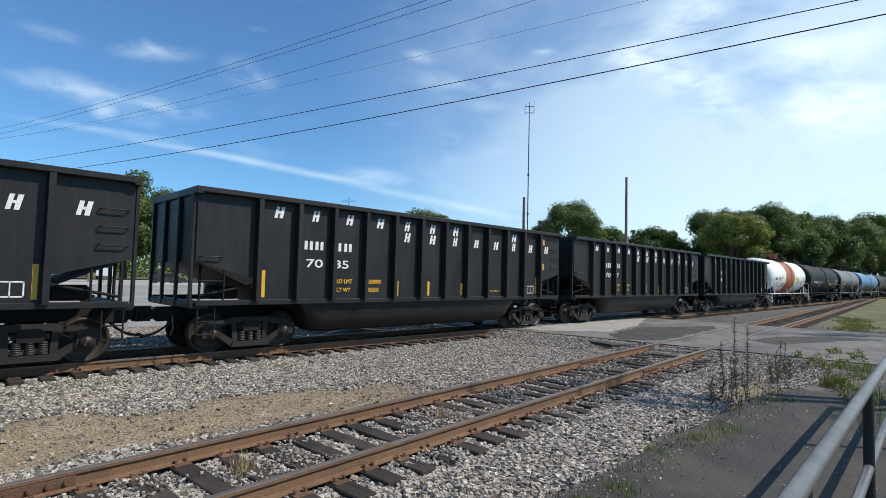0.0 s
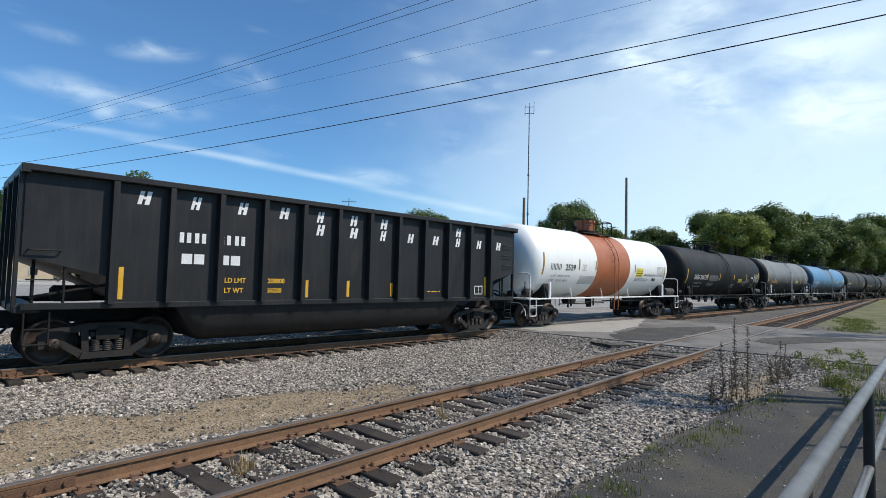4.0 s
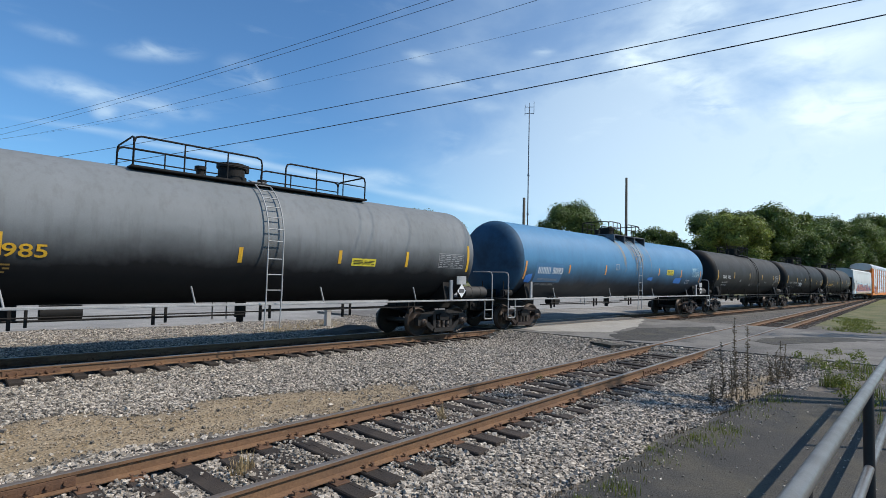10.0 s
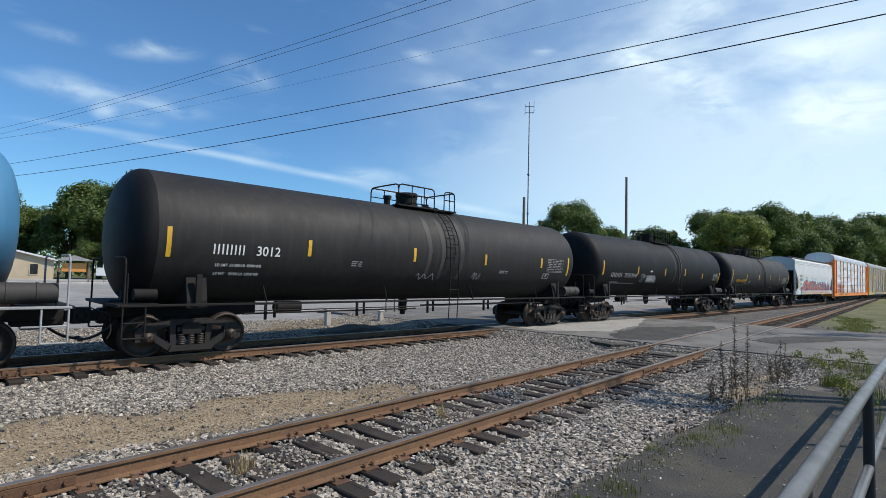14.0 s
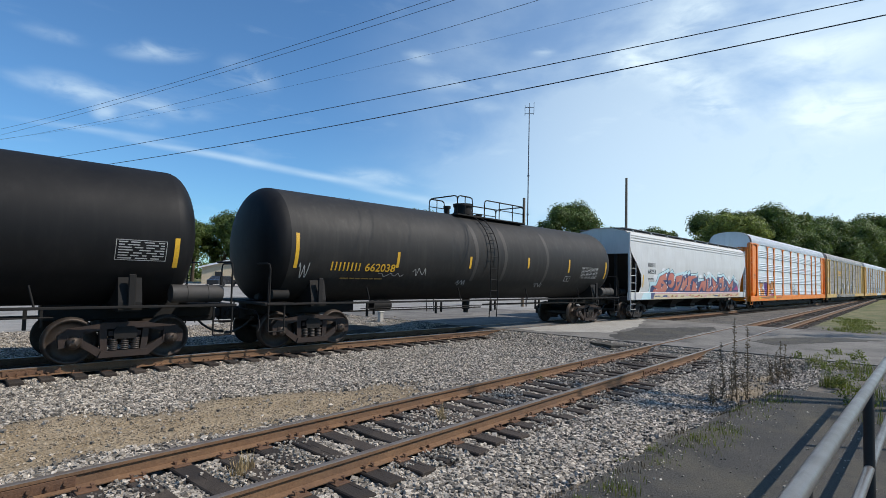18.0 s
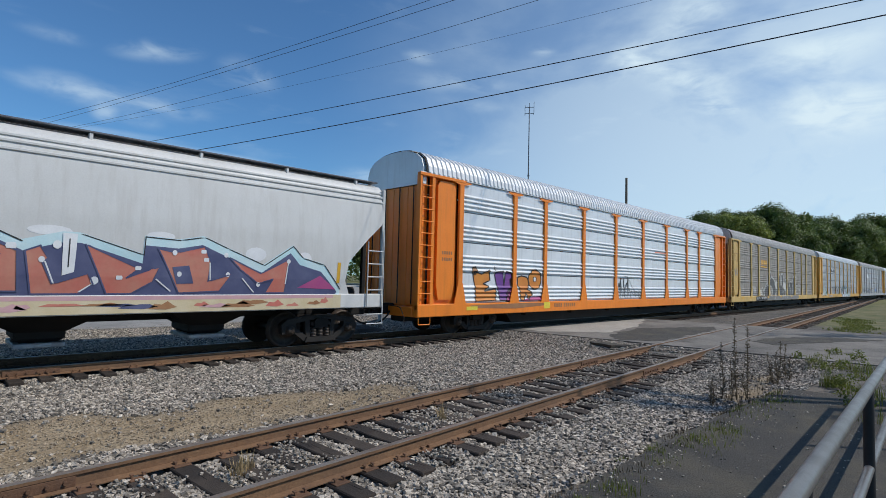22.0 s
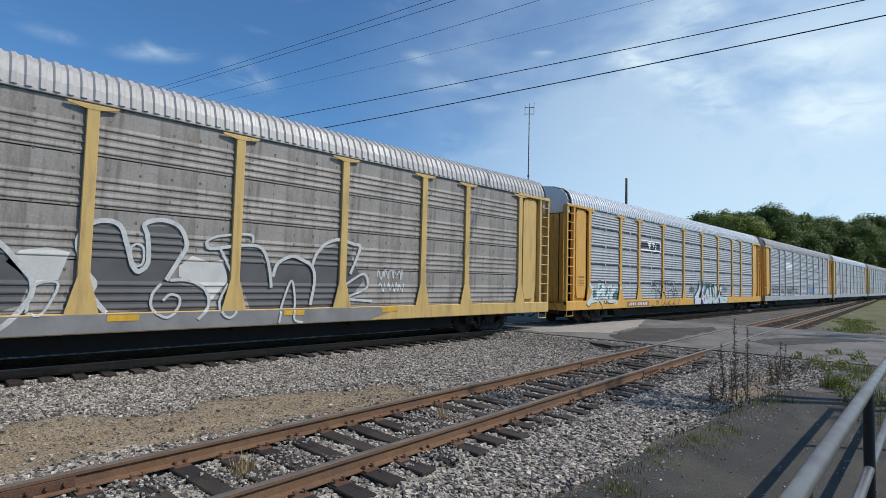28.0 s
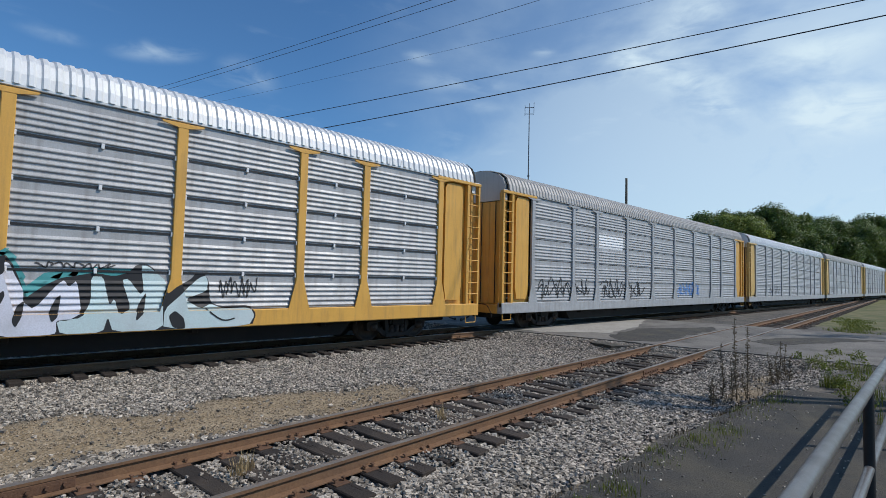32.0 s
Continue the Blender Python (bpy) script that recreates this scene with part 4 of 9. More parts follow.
def letter_box(s, side, text, x0, x1, z0, z1, bold=0.0, lift=0.012):
    """A word stretched to a box on a car's side."""
    cu = bpy.data.curves.new("words", "FONT")
    cu.body, cu.size, cu.offset, cu.resolution_u = text, 1.0, bold, 3
    ob = bpy.data.objects.new("words", cu)
    me = bpy.data.meshes.new_from_object(ob)
    us, vs = [v.co.x for v in me.vertices], [v.co.y for v in me.vertices]
    ku, kv = (x1 - x0) / (max(us) - min(us)), (z1 - z0) / (max(vs) - min(vs))
    s.add([side(x0 + (a - min(us)) * ku, z0 + (b - min(vs)) * kv, lift) for a, b in zip(us, vs)], [tuple(p.vertices) for p in me.polygons])
    bpy.data.objects.remove(ob)
    bpy.data.meshes.remove(me)
    bpy.data.curves.remove(cu)


def ribbon(s, side, pts, w, lift=0.008):
    """A sprayed or brushed line of width w through points (x, z)."""
    n = len(pts)
    left, right = [], []
    for i, (x, z) in enumerate(pts):
        ax, az = pts[max(i - 1, 0)]
        bx, bz = pts[min(i + 1, n - 1)]
        dx, dz = bx - ax, bz - az
        k = math.hypot(dx, dz) or 1
        left.append(side(x - dz / k * w / 2, z + dx / k * w / 2, lift))
        right.append(side(x + dz / k * w / 2, z - dx / k * w / 2, lift))
    s.sheet([left, right], False)


def curve_pts(ctrl, closed=False, n=6):
    """A smooth line through control points."""
    out = []
    m = len(ctrl)
    span = range(m if closed else m - 1)
    for i in span:
        p = [ctrl[(i + j) % m] if closed else ctrl[min(max(i + j, 0), m - 1)] for j in (-1, 0, 1, 2)]
        for k in range(n):
            t = k / n
            out.append(tuple(0.5 * (2 * p[1][c] + (p[2][c] - p[0][c]) * t + (2 * p[0][c] - 5 * p[1][c] + 4 * p[2][c] - p[3][c]) * t * t
                                    + (3 * p[1][c] - p[0][c] - 3 * p[2][c] + p[3][c]) * t ** 3) for c in (0, 1)))
    return out + ([out[0]] if closed else [ctrl[-1]])


def fill(s, side, poly, levels=(), lift=0.004, most=0.09):
    """Fills an outline (x, z) with strips that lie on the side's relief."""
    s.weld = True
    zs = sorted({round(p[1], 4) for p in poly} | {round(z, 4) for z in levels})
    lo, hi = min(p[1] for p in poly), max(p[1] for p in poly)
    zs = [z for z in zs if lo - 1e-6 <= z <= hi + 1e-6]
    cut = []
    for a, b in zip(zs, zs[1:]):
        n = max(1, math.ceil((b - a) / most))
        cut += [(a + (b - a) * i / n, a + (b - a) * (i + 1) / n) for i in range(n)]
    m = len(poly)
    for a, b in cut:
        if b - a < 1e-4:
            continue
        mid, hits = (a + b) / 2, []
        for i in range(m):
            (x0, z0), (x1, z1) = poly[i], poly[(i + 1) % m]
            if (z0 - mid) * (z1 - mid) < 0:
                hits.append((x0 + (x1 - x0) * (mid - z0) / (z1 - z0), x0 + (x1 - x0) * (a - z0) / (z1 - z0), x0 + (x1 - x0) * (b - z0) / (z1 - z0)))
        hits.sort()
        for p, q in zip(hits[::2], hits[1::2]):
            s.add([side(p[1], a + 1e-5, lift), side(q[1], a + 1e-5, lift), side(q[2], b - 1e-5, lift), side(p[2], b - 1e-5, lift)], [(0, 1, 2, 3)])


# ---- black open coal cars ----
COAL_L, COAL_GAP, COAL_W = 14.50, 0.60, 1.50


def coal_car(s0, label, first, number=()):
    car = thing("coal_car", label, "freight car", "black coal cars")
    x0, x1, w = COAL_GAP, COAL_GAP + COAL_L, COAL_W
    xa, xb = x0 + 1.45, x1 - 1.43
    black = M["coal_black"]
    zb, zt = 1.18, 3.52
    for k in (-1, 1):
        # the side sheet: full height between the bolsters, cut on a slope over the trucks
        s = Shape()
        y = (k * w, k * (w - 0.03))
        s.prism([(x0 + 0.03, 2.02), (xa, 1.68), (xa, zb), (xb, zb), (xb, 1.68), (x1 - 0.03, 2.02), (x1 - 0.03, zt), (x0 + 0.03, zt)], "y", *sorted(y))
        part("side_sheet", s, black, car)
        # top chord and bottom sill
        part("top_chord", Shape().box(x0, x1, min(k * (w - 0.05), k * (w + 0.165)), max(k * (w - 0.05), k * (w + 0.165)), zt - 0.02, zt + 0.10, 0.015), black, car)
        part("side_sill", Shape().box(x0 + 0.05, x1 - 0.05, min(k * w, k * (w + 0.06)), max(k * w, k * (w + 0.06)), zb - 0.09, zb + 0.03, 0.01), black, car)
        for i in range(12):
            x = xa + (xb - xa) * i / 11
            ya, yb = sorted((k * (w - 0.005), k * (w + 0.17)))
            part("side_post", Shape().prism([(x - 0.075, ya), (x + 0.075, ya), (x + 0.055, yb), (x - 0.055, yb)] if k > 0 else
                                            [(x - 0.055, ya), (x + 0.055, ya), (x + 0.075, yb), (x - 0.075, yb)], "z", zb, zt - 0.02), black, car)
    for x, t in ((x0, 1), (x1, -1)):
        part("end_sheet", Shape().box(min(x, x + t * 0.03), max(x, x + t * 0.03), -w + 0.032, w - 0.032, 2.02, zt, 0), black, car)
        part("end_chord", Shape().box(min(x - t * 0.06, x + t * 0.08), max(x - t * 0.06, x + t * 0.08), -w - 0.16, w + 0.16, zt - 0.06, zt + 0.098, 0.01), black, car)
        for y in (-w + 0.06, -0.5, 0.5, w - 0.06):
            part("end_post", Shape().box(min(x - t * 0.07, x), max(x - t * 0.07, x), y - 0.05, y + 0.05, 1.06, zt, 0.01), black, car)
        # slope sheet down to the tub
        sl = Shape().add([(x + t * 0.03, -w + 0.04, 2.04), (x + t * 0.03, w - 0.04, 2.04), (x + t * 2.6, w - 0.04, 0.95), (x + t * 2.6, -w + 0.04, 0.95)], [(0, 1, 2, 3)])
        part("slope_sheet", sl, black, car)
        part("end_sill", Shape().box(min(x - t * 0.05, x + t * 0.35), max(x - t * 0.05, x + t * 0.35), -w, w, 1.03, 1.17, 0.02), black, car)
        part("brake_reservoir", Shape().box(min(x + t * 0.6, x + t * 1.3), max(x + t * 0.6, x + t * 1.3), -0.9, -0.5, 1.2, 1.5, 0.06), M["under_black"], car)
        part("brake_rod", Shape().rod((x + t * 0.2, -1.35, 1.3), (x + t * 1.5, -1.35, 1.55), 0.03), M["under_black"], car)
        part("stanchion", Shape().rod((x + t * 0.25, -1.2, 1.17), (x + t * 0.25, -1.2, 2.0), 0.03), M["under_black"], car)
        part("stanchion", Shape().rod((x + t * 0.7, -1.45, 1.17), (x + t * 0.7, -1.45, 1.85), 0.025), M["under_black"], car)
        for z in ((2.28, 2.62, 2.96) if t < 0 else (1.62, 2.14)):
            part("grab_iron", Shape().bend([(x + t * 0.12, -w, z), (x + t * 0.12, -w - 0.09, z), (x + t * 0.62, -w - 0.09, z), (x + t * 0.62, -w, z)], 0.014, 6, 0.03), black, car)
        part("sill_step", Shape().bend([(x + t * 0.12, -w, 1.05), (x + t * 0.12, -w, 0.48), (x + t * 0.50, -w, 0.48), (x + t * 0.50, -w, 1.05)], 0.018, 6, 0.03).rod((x + t * 0.12, -w, 0.75), (x + t * 0.50, -w, 0.75), 0.015), M["under_black"], car)
    # the two long tubs between the trucks
    prof = [(-1.42, 1.10), (-1.40, 0.72), (-1.25, 0.46), (-0.95, 0.34), (-0.35, 0.34), (-0.12, 0.5), (0.12, 0.5), (0.35, 0.34), (0.95, 0.34), (1.25, 0.46), (1.40, 0.72), (1.42, 1.10)]
    rows = [[(x, y * k2, 1.10 - (1.10 - z) * k1) for y, z in prof] for x, k1, k2 in
            ((x0 + 2.75, 0.02, 1.0), (x0 + 3.15, 0.85, 1.0), (x0 + 3.4, 1.0, 1.0), (x1 - 3.4, 1.0, 1.0), (x1 - 3.15, 0.85, 1.0), (x1 - 2.75, 0.02, 1.0))]
    part("tub", Shape().sheet(rows, True), black, car, "rounded black belly tub")
    part("floor", Shape().box(x0 + 0.3, x1 - 0.3, -0.35, 0.35, 0.78, 1.05, 0.02), M["under_black"], car)
    # white letter blocks: upper row in the first seven bays, lower row in the last eight
    side = flat_side(-w)
    bay = (xb - xa) / 11

    def block(i, z, wdt=0.25, h=0.27):
        c = xa + bay * (i + 0.5) - wdt / 2
        wdt *= (0.72, 0.90, 0.82)[(i * 2 + (z > 3.0)) % 3]
        s = Shape()
        for a, b in ((0.0, 0.36), (0.60, 1.0)):
            fill(s, side, [(c + wdt * a, z), (c + wdt * b, z), (c + wdt * b + 0.06, z + h), (c + wdt * a + 0.06, z + h)])
        fill(s, side, [(c + wdt * 0.37 + 0.025, z + h * 0.40), (c + wdt * 0.59 + 0.025, z + h * 0.40), (c + wdt * 0.59 + 0.035, z + h * 0.60), (c + wdt * 0.37 + 0.035, z + h * 0.60)])
        part("letter_block", s, M["white"], car, "white slanted letter block")
    for i in (0, 1, 2, 3, 4, 5, 6, 9):
        block(i, 3.12)
    for i in (4, 5, 6, 7, 8, 9, 10, 11):
        block(i, 2.80)
    nums = Shape()
    cx = xa + bay * 1.5
    for dx in (-0.32, 0.0, 0.56, 0.90):                  # the owner's mark, as plain strokes
        bar(nums, side, cx + dx, cx + dx + 0.09, 2.42, 2.63)
        bar(nums, side, cx + dx + 0.15, cx + dx + 0.24, 2.42, 2.63)
    for text, dx in zip(number, (-0.26, 0.56)):
        letter_box(nums, side, text, cx + dx, cx + dx + 0.50, 1.98, 2.19, 0.012)
    if not number:
        for dx in (-0.26, 0.0, 0.56, 0.82):
            bar(nums, side, cx + dx, cx + dx + 0.22, 1.98, 2.19)
    parts_each("number_block", nums, M["white"], car)
    spec = Shape()
    lettering(spec, side, "LD LMT", xa + bay * 2 + 0.16, 1.60, 0.15, 0.004)
    lettering(spec, side, "LT WT", xa + bay * 2 + 0.16, 1.38, 0.15, 0.004)
    lettering(spec, side, "208800", xa + bay * 3 + 0.16, 1.60, 0.15, 0.004)
    lettering(spec, side, "56200", xa + bay * 3 + 0.16, 1.38, 0.15, 0.004)
    ragged_lines(spec, side, xa + bay * 8 + 0.2, 1.38, 0.6, 0.06, 1, 3)
    parts_each("load_lettering", spec, M["yellow"], car, "yellow load lettering")
    for x, h in ((xa + 0.14, 0.62), (xa + bay * 4 + 0.14, 0.42), (xa + bay * 5 + 0.36, 0.42), (xa + bay * 7 - 0.22, 0.38), (xb - 0.2, 0.62)):
        rf = Shape()
        bar(rf, side, x, x + 0.09, 1.26, 1.26 + h)
        part("reflector", rf, M["yellow"], car, "yellow reflective strip")
    box_mark = Shape()
    frame_mark(box_mark, side, xb - 0.72, xb - 0.30, 1.30, 1.58, 0.025)
    bar(box_mark, side, xb - 0.52, xb - 0.50, 1.30, 1.58)
    part("stencil_frame", box_mark, M["white"], car)
    if first:
        st = Shape()
        bar(st, side, xb + 0.14, xb + 0.42, 3.12, 3.34)
        bar(st, side, xb + 0.10, xb + 0.38, 2.18, 2.42)
        part("placard", st, M["sticker_orange"], car, "faded orange paper placard")
    add_truck(car, x0 + 1.55, s0)
    add_truck(car, x1 - 1.55, s0)
    add_ends(car, 2 * COAL_GAP + COAL_L)
    return car


# ---- tank cars ----


def head(x, t, r, deep, n=12):
    """Stations of a domed tank end: (x, radius) from the tip."""
    return [(x + t * deep * (1 - math.sin(a) ** 0.92), r * math.cos(a) ** 0.80) for a in [math.pi / 2 * (1 - i / n) for i in range(n)] + [0.0]]


def top_rails(car, x0, xm, xn, x1, z, mat, h=0.62, half=0.70):
    """Guard rails round the manway platform: two hoops along each side."""
    x0 += 0.75
    for k in (-1, 1):
        for a, b in ((x0, xm), (xn, x1)):
            s = Shape()
            s.bend([(a, k * half, z), (a, k * half, z + h), (b, k * half, z + h), (b, k * half, z)], 0.022, 6, 0.14)
            s.bend([(a, k * half, z + h * 0.55), (a, k * half, z + h * 0.55), (b, k * half, z + h * 0.55)], 0.016, 6)
            part("guard_rail", s, mat, car)
            for q in ((0.36, 0.7) if b - a > 1.2 else (0.5,)):
                part("rail_post", Shape().rod((a + (b - a) * q, k * half, z), (a + (b - a) * q, k * half, z + h), 0.018, 6), mat, car)
    for x in (x0, x1):
        part("guard_rail", Shape().bend([(x, -half, z), (x, -half, z + h), (x, half, z + h), (x, half, z)], 0.022, 6, 0.14), mat, car)
    for ya, yb in ((-half - 0.06, -0.42), (0.42, half + 0.06)):
        part("platform", Shape().box(x0 - 0.05, x1 + 0.05, ya, yb, z - 0.05, z, 0.01), mat, car)


def side_ladder(car, x, r, zc, mat, foot=0.55, wdt=0.40, top=None):
    """A ladder that follows the tank's curve and hangs below the sill."""
    for k in (-1, 1):
        s = Shape()
        for dx in (-wdt / 2, wdt / 2):
            pts = [(x + dx, k * (r + 0.10) * math.cos(a), zc + (r + 0.10) * math.sin(a)) for a in [math.pi * 0.42 * (1 - i / 12) for i in range(13)]]
            pts += [(x + dx, k * (r + 0.10), 1.3), (x + dx, k * (r + 0.06), foot)]
            s.tube(pts, 0.018, 6)
        lad = part("ladder", s, mat, car)
        for i in range(11):
            a = math.pi * 0.40 * (1 - i / 7)
            if a >= 0:
                p = (k * (r + 0.10) * math.cos(a), zc + (r + 0.10) * math.sin(a))
            else:
                p = (k * (r + 0.09), zc - (i - 7) * 0.36 - 0.05)
            if p[1] < foot:
                continue
            part("rung", Shape().rod((x - wdt / 2, p[0], p[1]), (x + wdt / 2, p[0], p[1]), 0.013, 6), mat, lad)


def tank_car(s0, length, label, paint, trucks, trim="under_black", r=1.48, zc=2.57, band=None, top="rails", top_x=None, man_x=None, ladder_x=None,
             truck_kind="truck", refl=(), refl_mat="yellow", ends=0.62, end_b=None, top_mat=None, lever="under_black", name="tank_car", z_rail=None, board="under_black", head_paint=None, man=(0.33, 0.34), deep=0.62):
    car = thing(name, label, "tank car", "tank cars")
    e0, e1 = ends, length - (ends if end_b is None else end_b)
    trim_m = M[trim]
    left, right = head(e0, 1, r, deep), head(e1, -1, r, deep)[::-1]
    spans = [(left[-1][0], right[0][0], paint)]
    if band:
        spans = [(left[-1][0], band[0], paint), (band[0], band[1], band[2]), (band[1], right[0][0], paint)]
    for i, (a, b, mt) in enumerate(spans):
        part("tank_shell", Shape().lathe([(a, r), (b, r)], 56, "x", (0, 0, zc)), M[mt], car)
    # the leading head faces away from the sun; head_paint darkens it for that shade
    for prof, mt in ((left, head_paint or paint), (right, paint)):
        part("tank_head", Shape().lathe(prof, 56, "x", (0, 0, zc)), M[mt], car)
    # underframe: stub sills, saddles, running boards
    for x, t in ((0.45, 1), (length - 0.45, -1)):
        a, b = sorted((x, x + t * 3.4))
        part("stub_sill", Shape().box(a, b, -0.24, 0.24, 0.78, 1.16, 0.03), M["under_black"], car)
        tx = trucks[0] if t > 0 else trucks[1]
        part("saddle", Shape().prism([(-1.30, 1.02), (1.30, 1.02), (1.30, 1.20), (1.18, 1.70), (0.8, 1.35), (0, 1.15), (-0.8, 1.35), (-1.18, 1.70), (-1.30, 1.20)], "x", tx - 0.22, tx + 0.22), M["under_black"], car)
        a, b = sorted((x - t * 0.1, x + t * 0.75))
        part("end_platform", Shape().box(a, b, -1.45, 1.45, 1.08, 1.14, 0.01), trim_m, car)
        for k in (-1, 1):
            part("end_handrail", Shape().bend([(x + t * 0.02, k * 1.42, 1.12), (x + t * 0.02, k * 1.42, 2.06), (x + t * 0.02, k * 0.55, 2.06)], 0.022, 7, 0.14), M[board], car)
            part("sill_step", Shape().bend([(x, k * 1.44, 1.10), (x, k * 1.44, 0.48), (x + t * 0.42, k * 1.44, 0.48), (x + t * 0.42, k * 1.44, 1.10)], 0.02, 6, 0.03).rod((x, k * 1.44, 0.78), (x + t * 0.42, k * 1.44, 0.78), 0.016), M[board], car)
        if t > 0:
            part("brake_cylinder", Shape().rod((x + 0.3, -0.95, 1.32), (x + 0.75, -0.95, 1.32), 0.13, 12), M["under_black"], car)
        else:
            part("air_reservoir", Shape().rod((x - 0.15, -1.12, 1.36), (x - 1.25, -1.12, 1.36), 0.19, 18).rod((x - 0.45, -1.12, 1.36), (x - 0.49, -1.12, 1.36), 0.20, 18)
                 .rod((x - 0.90, -1.12, 1.36), (x - 0.94, -1.12, 1.36), 0.20, 18), M["scuff"], car, "dull grey air reservoir")
        part("brake_valve", Shape().box(min(x + t * 0.2, x + t * 0.5), max(x + t * 0.2, x + t * 0.5), -0.5, -0.2, 1.15, 1.45, 0.03), M["under_black"], car)
        part("stanchion", Shape().rod((x + t * 0.15, -1.1, 1.14), (x + t * 0.15, -1.1, 1.75), 0.02), M["under_black"], car)
    for k in (-1, 1):
        y0, y1 = sorted((k * 1.36, k * 1.47))
        part("side_sill", Shape().box(0.4, length - 0.4, y0, y1, 1.09, 1.14, 0.008), M[board], car)
        for x in np.linspace(trucks[0] + 1.6, trucks[1] - 1.6, 4):
            part("sill_brace", Shape().rod((x, k * 1.42, 1.12), (x - 0.10, k * (r * 0.93), 1.52), 0.02, 6), M[board], car)
        part("hand_rod", Shape().rod((trucks[0] + 1.3, k * 1.40, 0.95), (trucks[1] - 1.3, k * 1.40, 0.95), 0.014, 6), M["under_black"], car)
        for x in (trucks[0], trucks[1]):
            part("sill_stand", Shape().box(x - 0.07, x + 0.07, min(k * 1.33, k * 1.39), max(k * 1.33, k * 1.39), 1.1, 1.75, 0.015), M[board], car)
    mid = length / 2
    s = Shape()
    s.rod((mid - 0.25, 0, 1.12), (mid - 0.25, 0, 0.72), 0.14, 12).rod((mid - 0.25, 0, 0.74), (mid - 0.25, 0, 0.60), 0.09, 10)
    part("bottom_outlet", s, M["under_black"], car)
    for i in range(5):
        x = trucks[0] + 1.7 + i * (trucks[1] - trucks[0] - 3.4) / 4
        part("hanger", Shape().box(x - 0.03, x + 0.03, -1.2, -1.14, 0.72, 1.12, 0.006), M["under_black"], car)
        part("hanger", Shape().box(x + 0.22, x + 0.27, -1.2, -1.14, 0.76, 1.12, 0.006), M["under_black"], car)
    part("brake_rod", Shape().rod((trucks[0] + 1.2, -1.0, 0.86), (mid - 0.6, -1.0, 0.86), 0.022, 6), M["under_black"], car)
    part("brake_rod", Shape().rod((mid, -0.6, 0.92), (trucks[1] - 1.2, -0.6, 0.92), 0.022, 6), M["under_black"], car)
    part("brake_cylinder", Shape().rod((trucks[0] + 2.2, -0.7, 0.98), (trucks[0] + 2.9, -0.7, 0.98), 0.15, 12), M["under_black"], car)
    # top fittings
    tm = M[top_mat or "under_black"]
    zt = zc + r
    mx = man_x if man_x is not None else mid
    mr, mh = man
    part("manway", Shape().rod((mx, 0, zt - 0.15), (mx, 0, zt + mh), mr, 28).rod((mx, 0, zt + mh), (mx, 0, zt + mh + 0.10), mr + 0.04, 28)
         .box(mx + mr + 0.01, mx + mr + 0.13, -0.06, 0.06, zt + mh - 0.06, zt + mh + 0.14, 0.02), tm, car)
    part("manway_flange", Shape().rod((mx, 0, zt + 0.02), (mx, 0, zt + 0.12), mr + 0.05, 28), M["under_black"], car)
    part("valve", Shape().rod((mx - 0.75, 0.1, zt - 0.1), (mx - 0.75, 0.1, zt + 0.22), 0.10, 10).rod((mx - 0.75, 0.1, zt + 0.22), (mx - 0.75, 0.1, zt + 0.30), 0.14, 10)
         , M["under_black"], car)
    part("valve", Shape().rod((mx + 0.8, -0.1, zt - 0.1), (mx + 0.8, -0.1, zt + 0.16), 0.12, 10), M["under_black"], car)
    if top == "rails":
        top_rails(car, *top_x, (z_rail or zt) - 0.04, M["under_black"])
    if ladder_x is not None:
        side_ladder(car, ladder_x, r, zc, tm if band else M[{"tank_blue": "galv", "tank_grey": "dull_white"}.get(paint, "under_black")])
    side = round_side(r, zc)
    for x, z, h in refl:
        sh = Shape()
        bar(sh, side, x, x + 0.10, z, z + h)
        part("reflector", sh, M[refl_mat], car, "reflective strip")
    add_truck(car, trucks[0], s0, truck_kind)
    add_truck(car, trucks[1], s0, truck_kind)
    add_ends(car, length, lever)
    return car, side

# ---- covered hopper ----


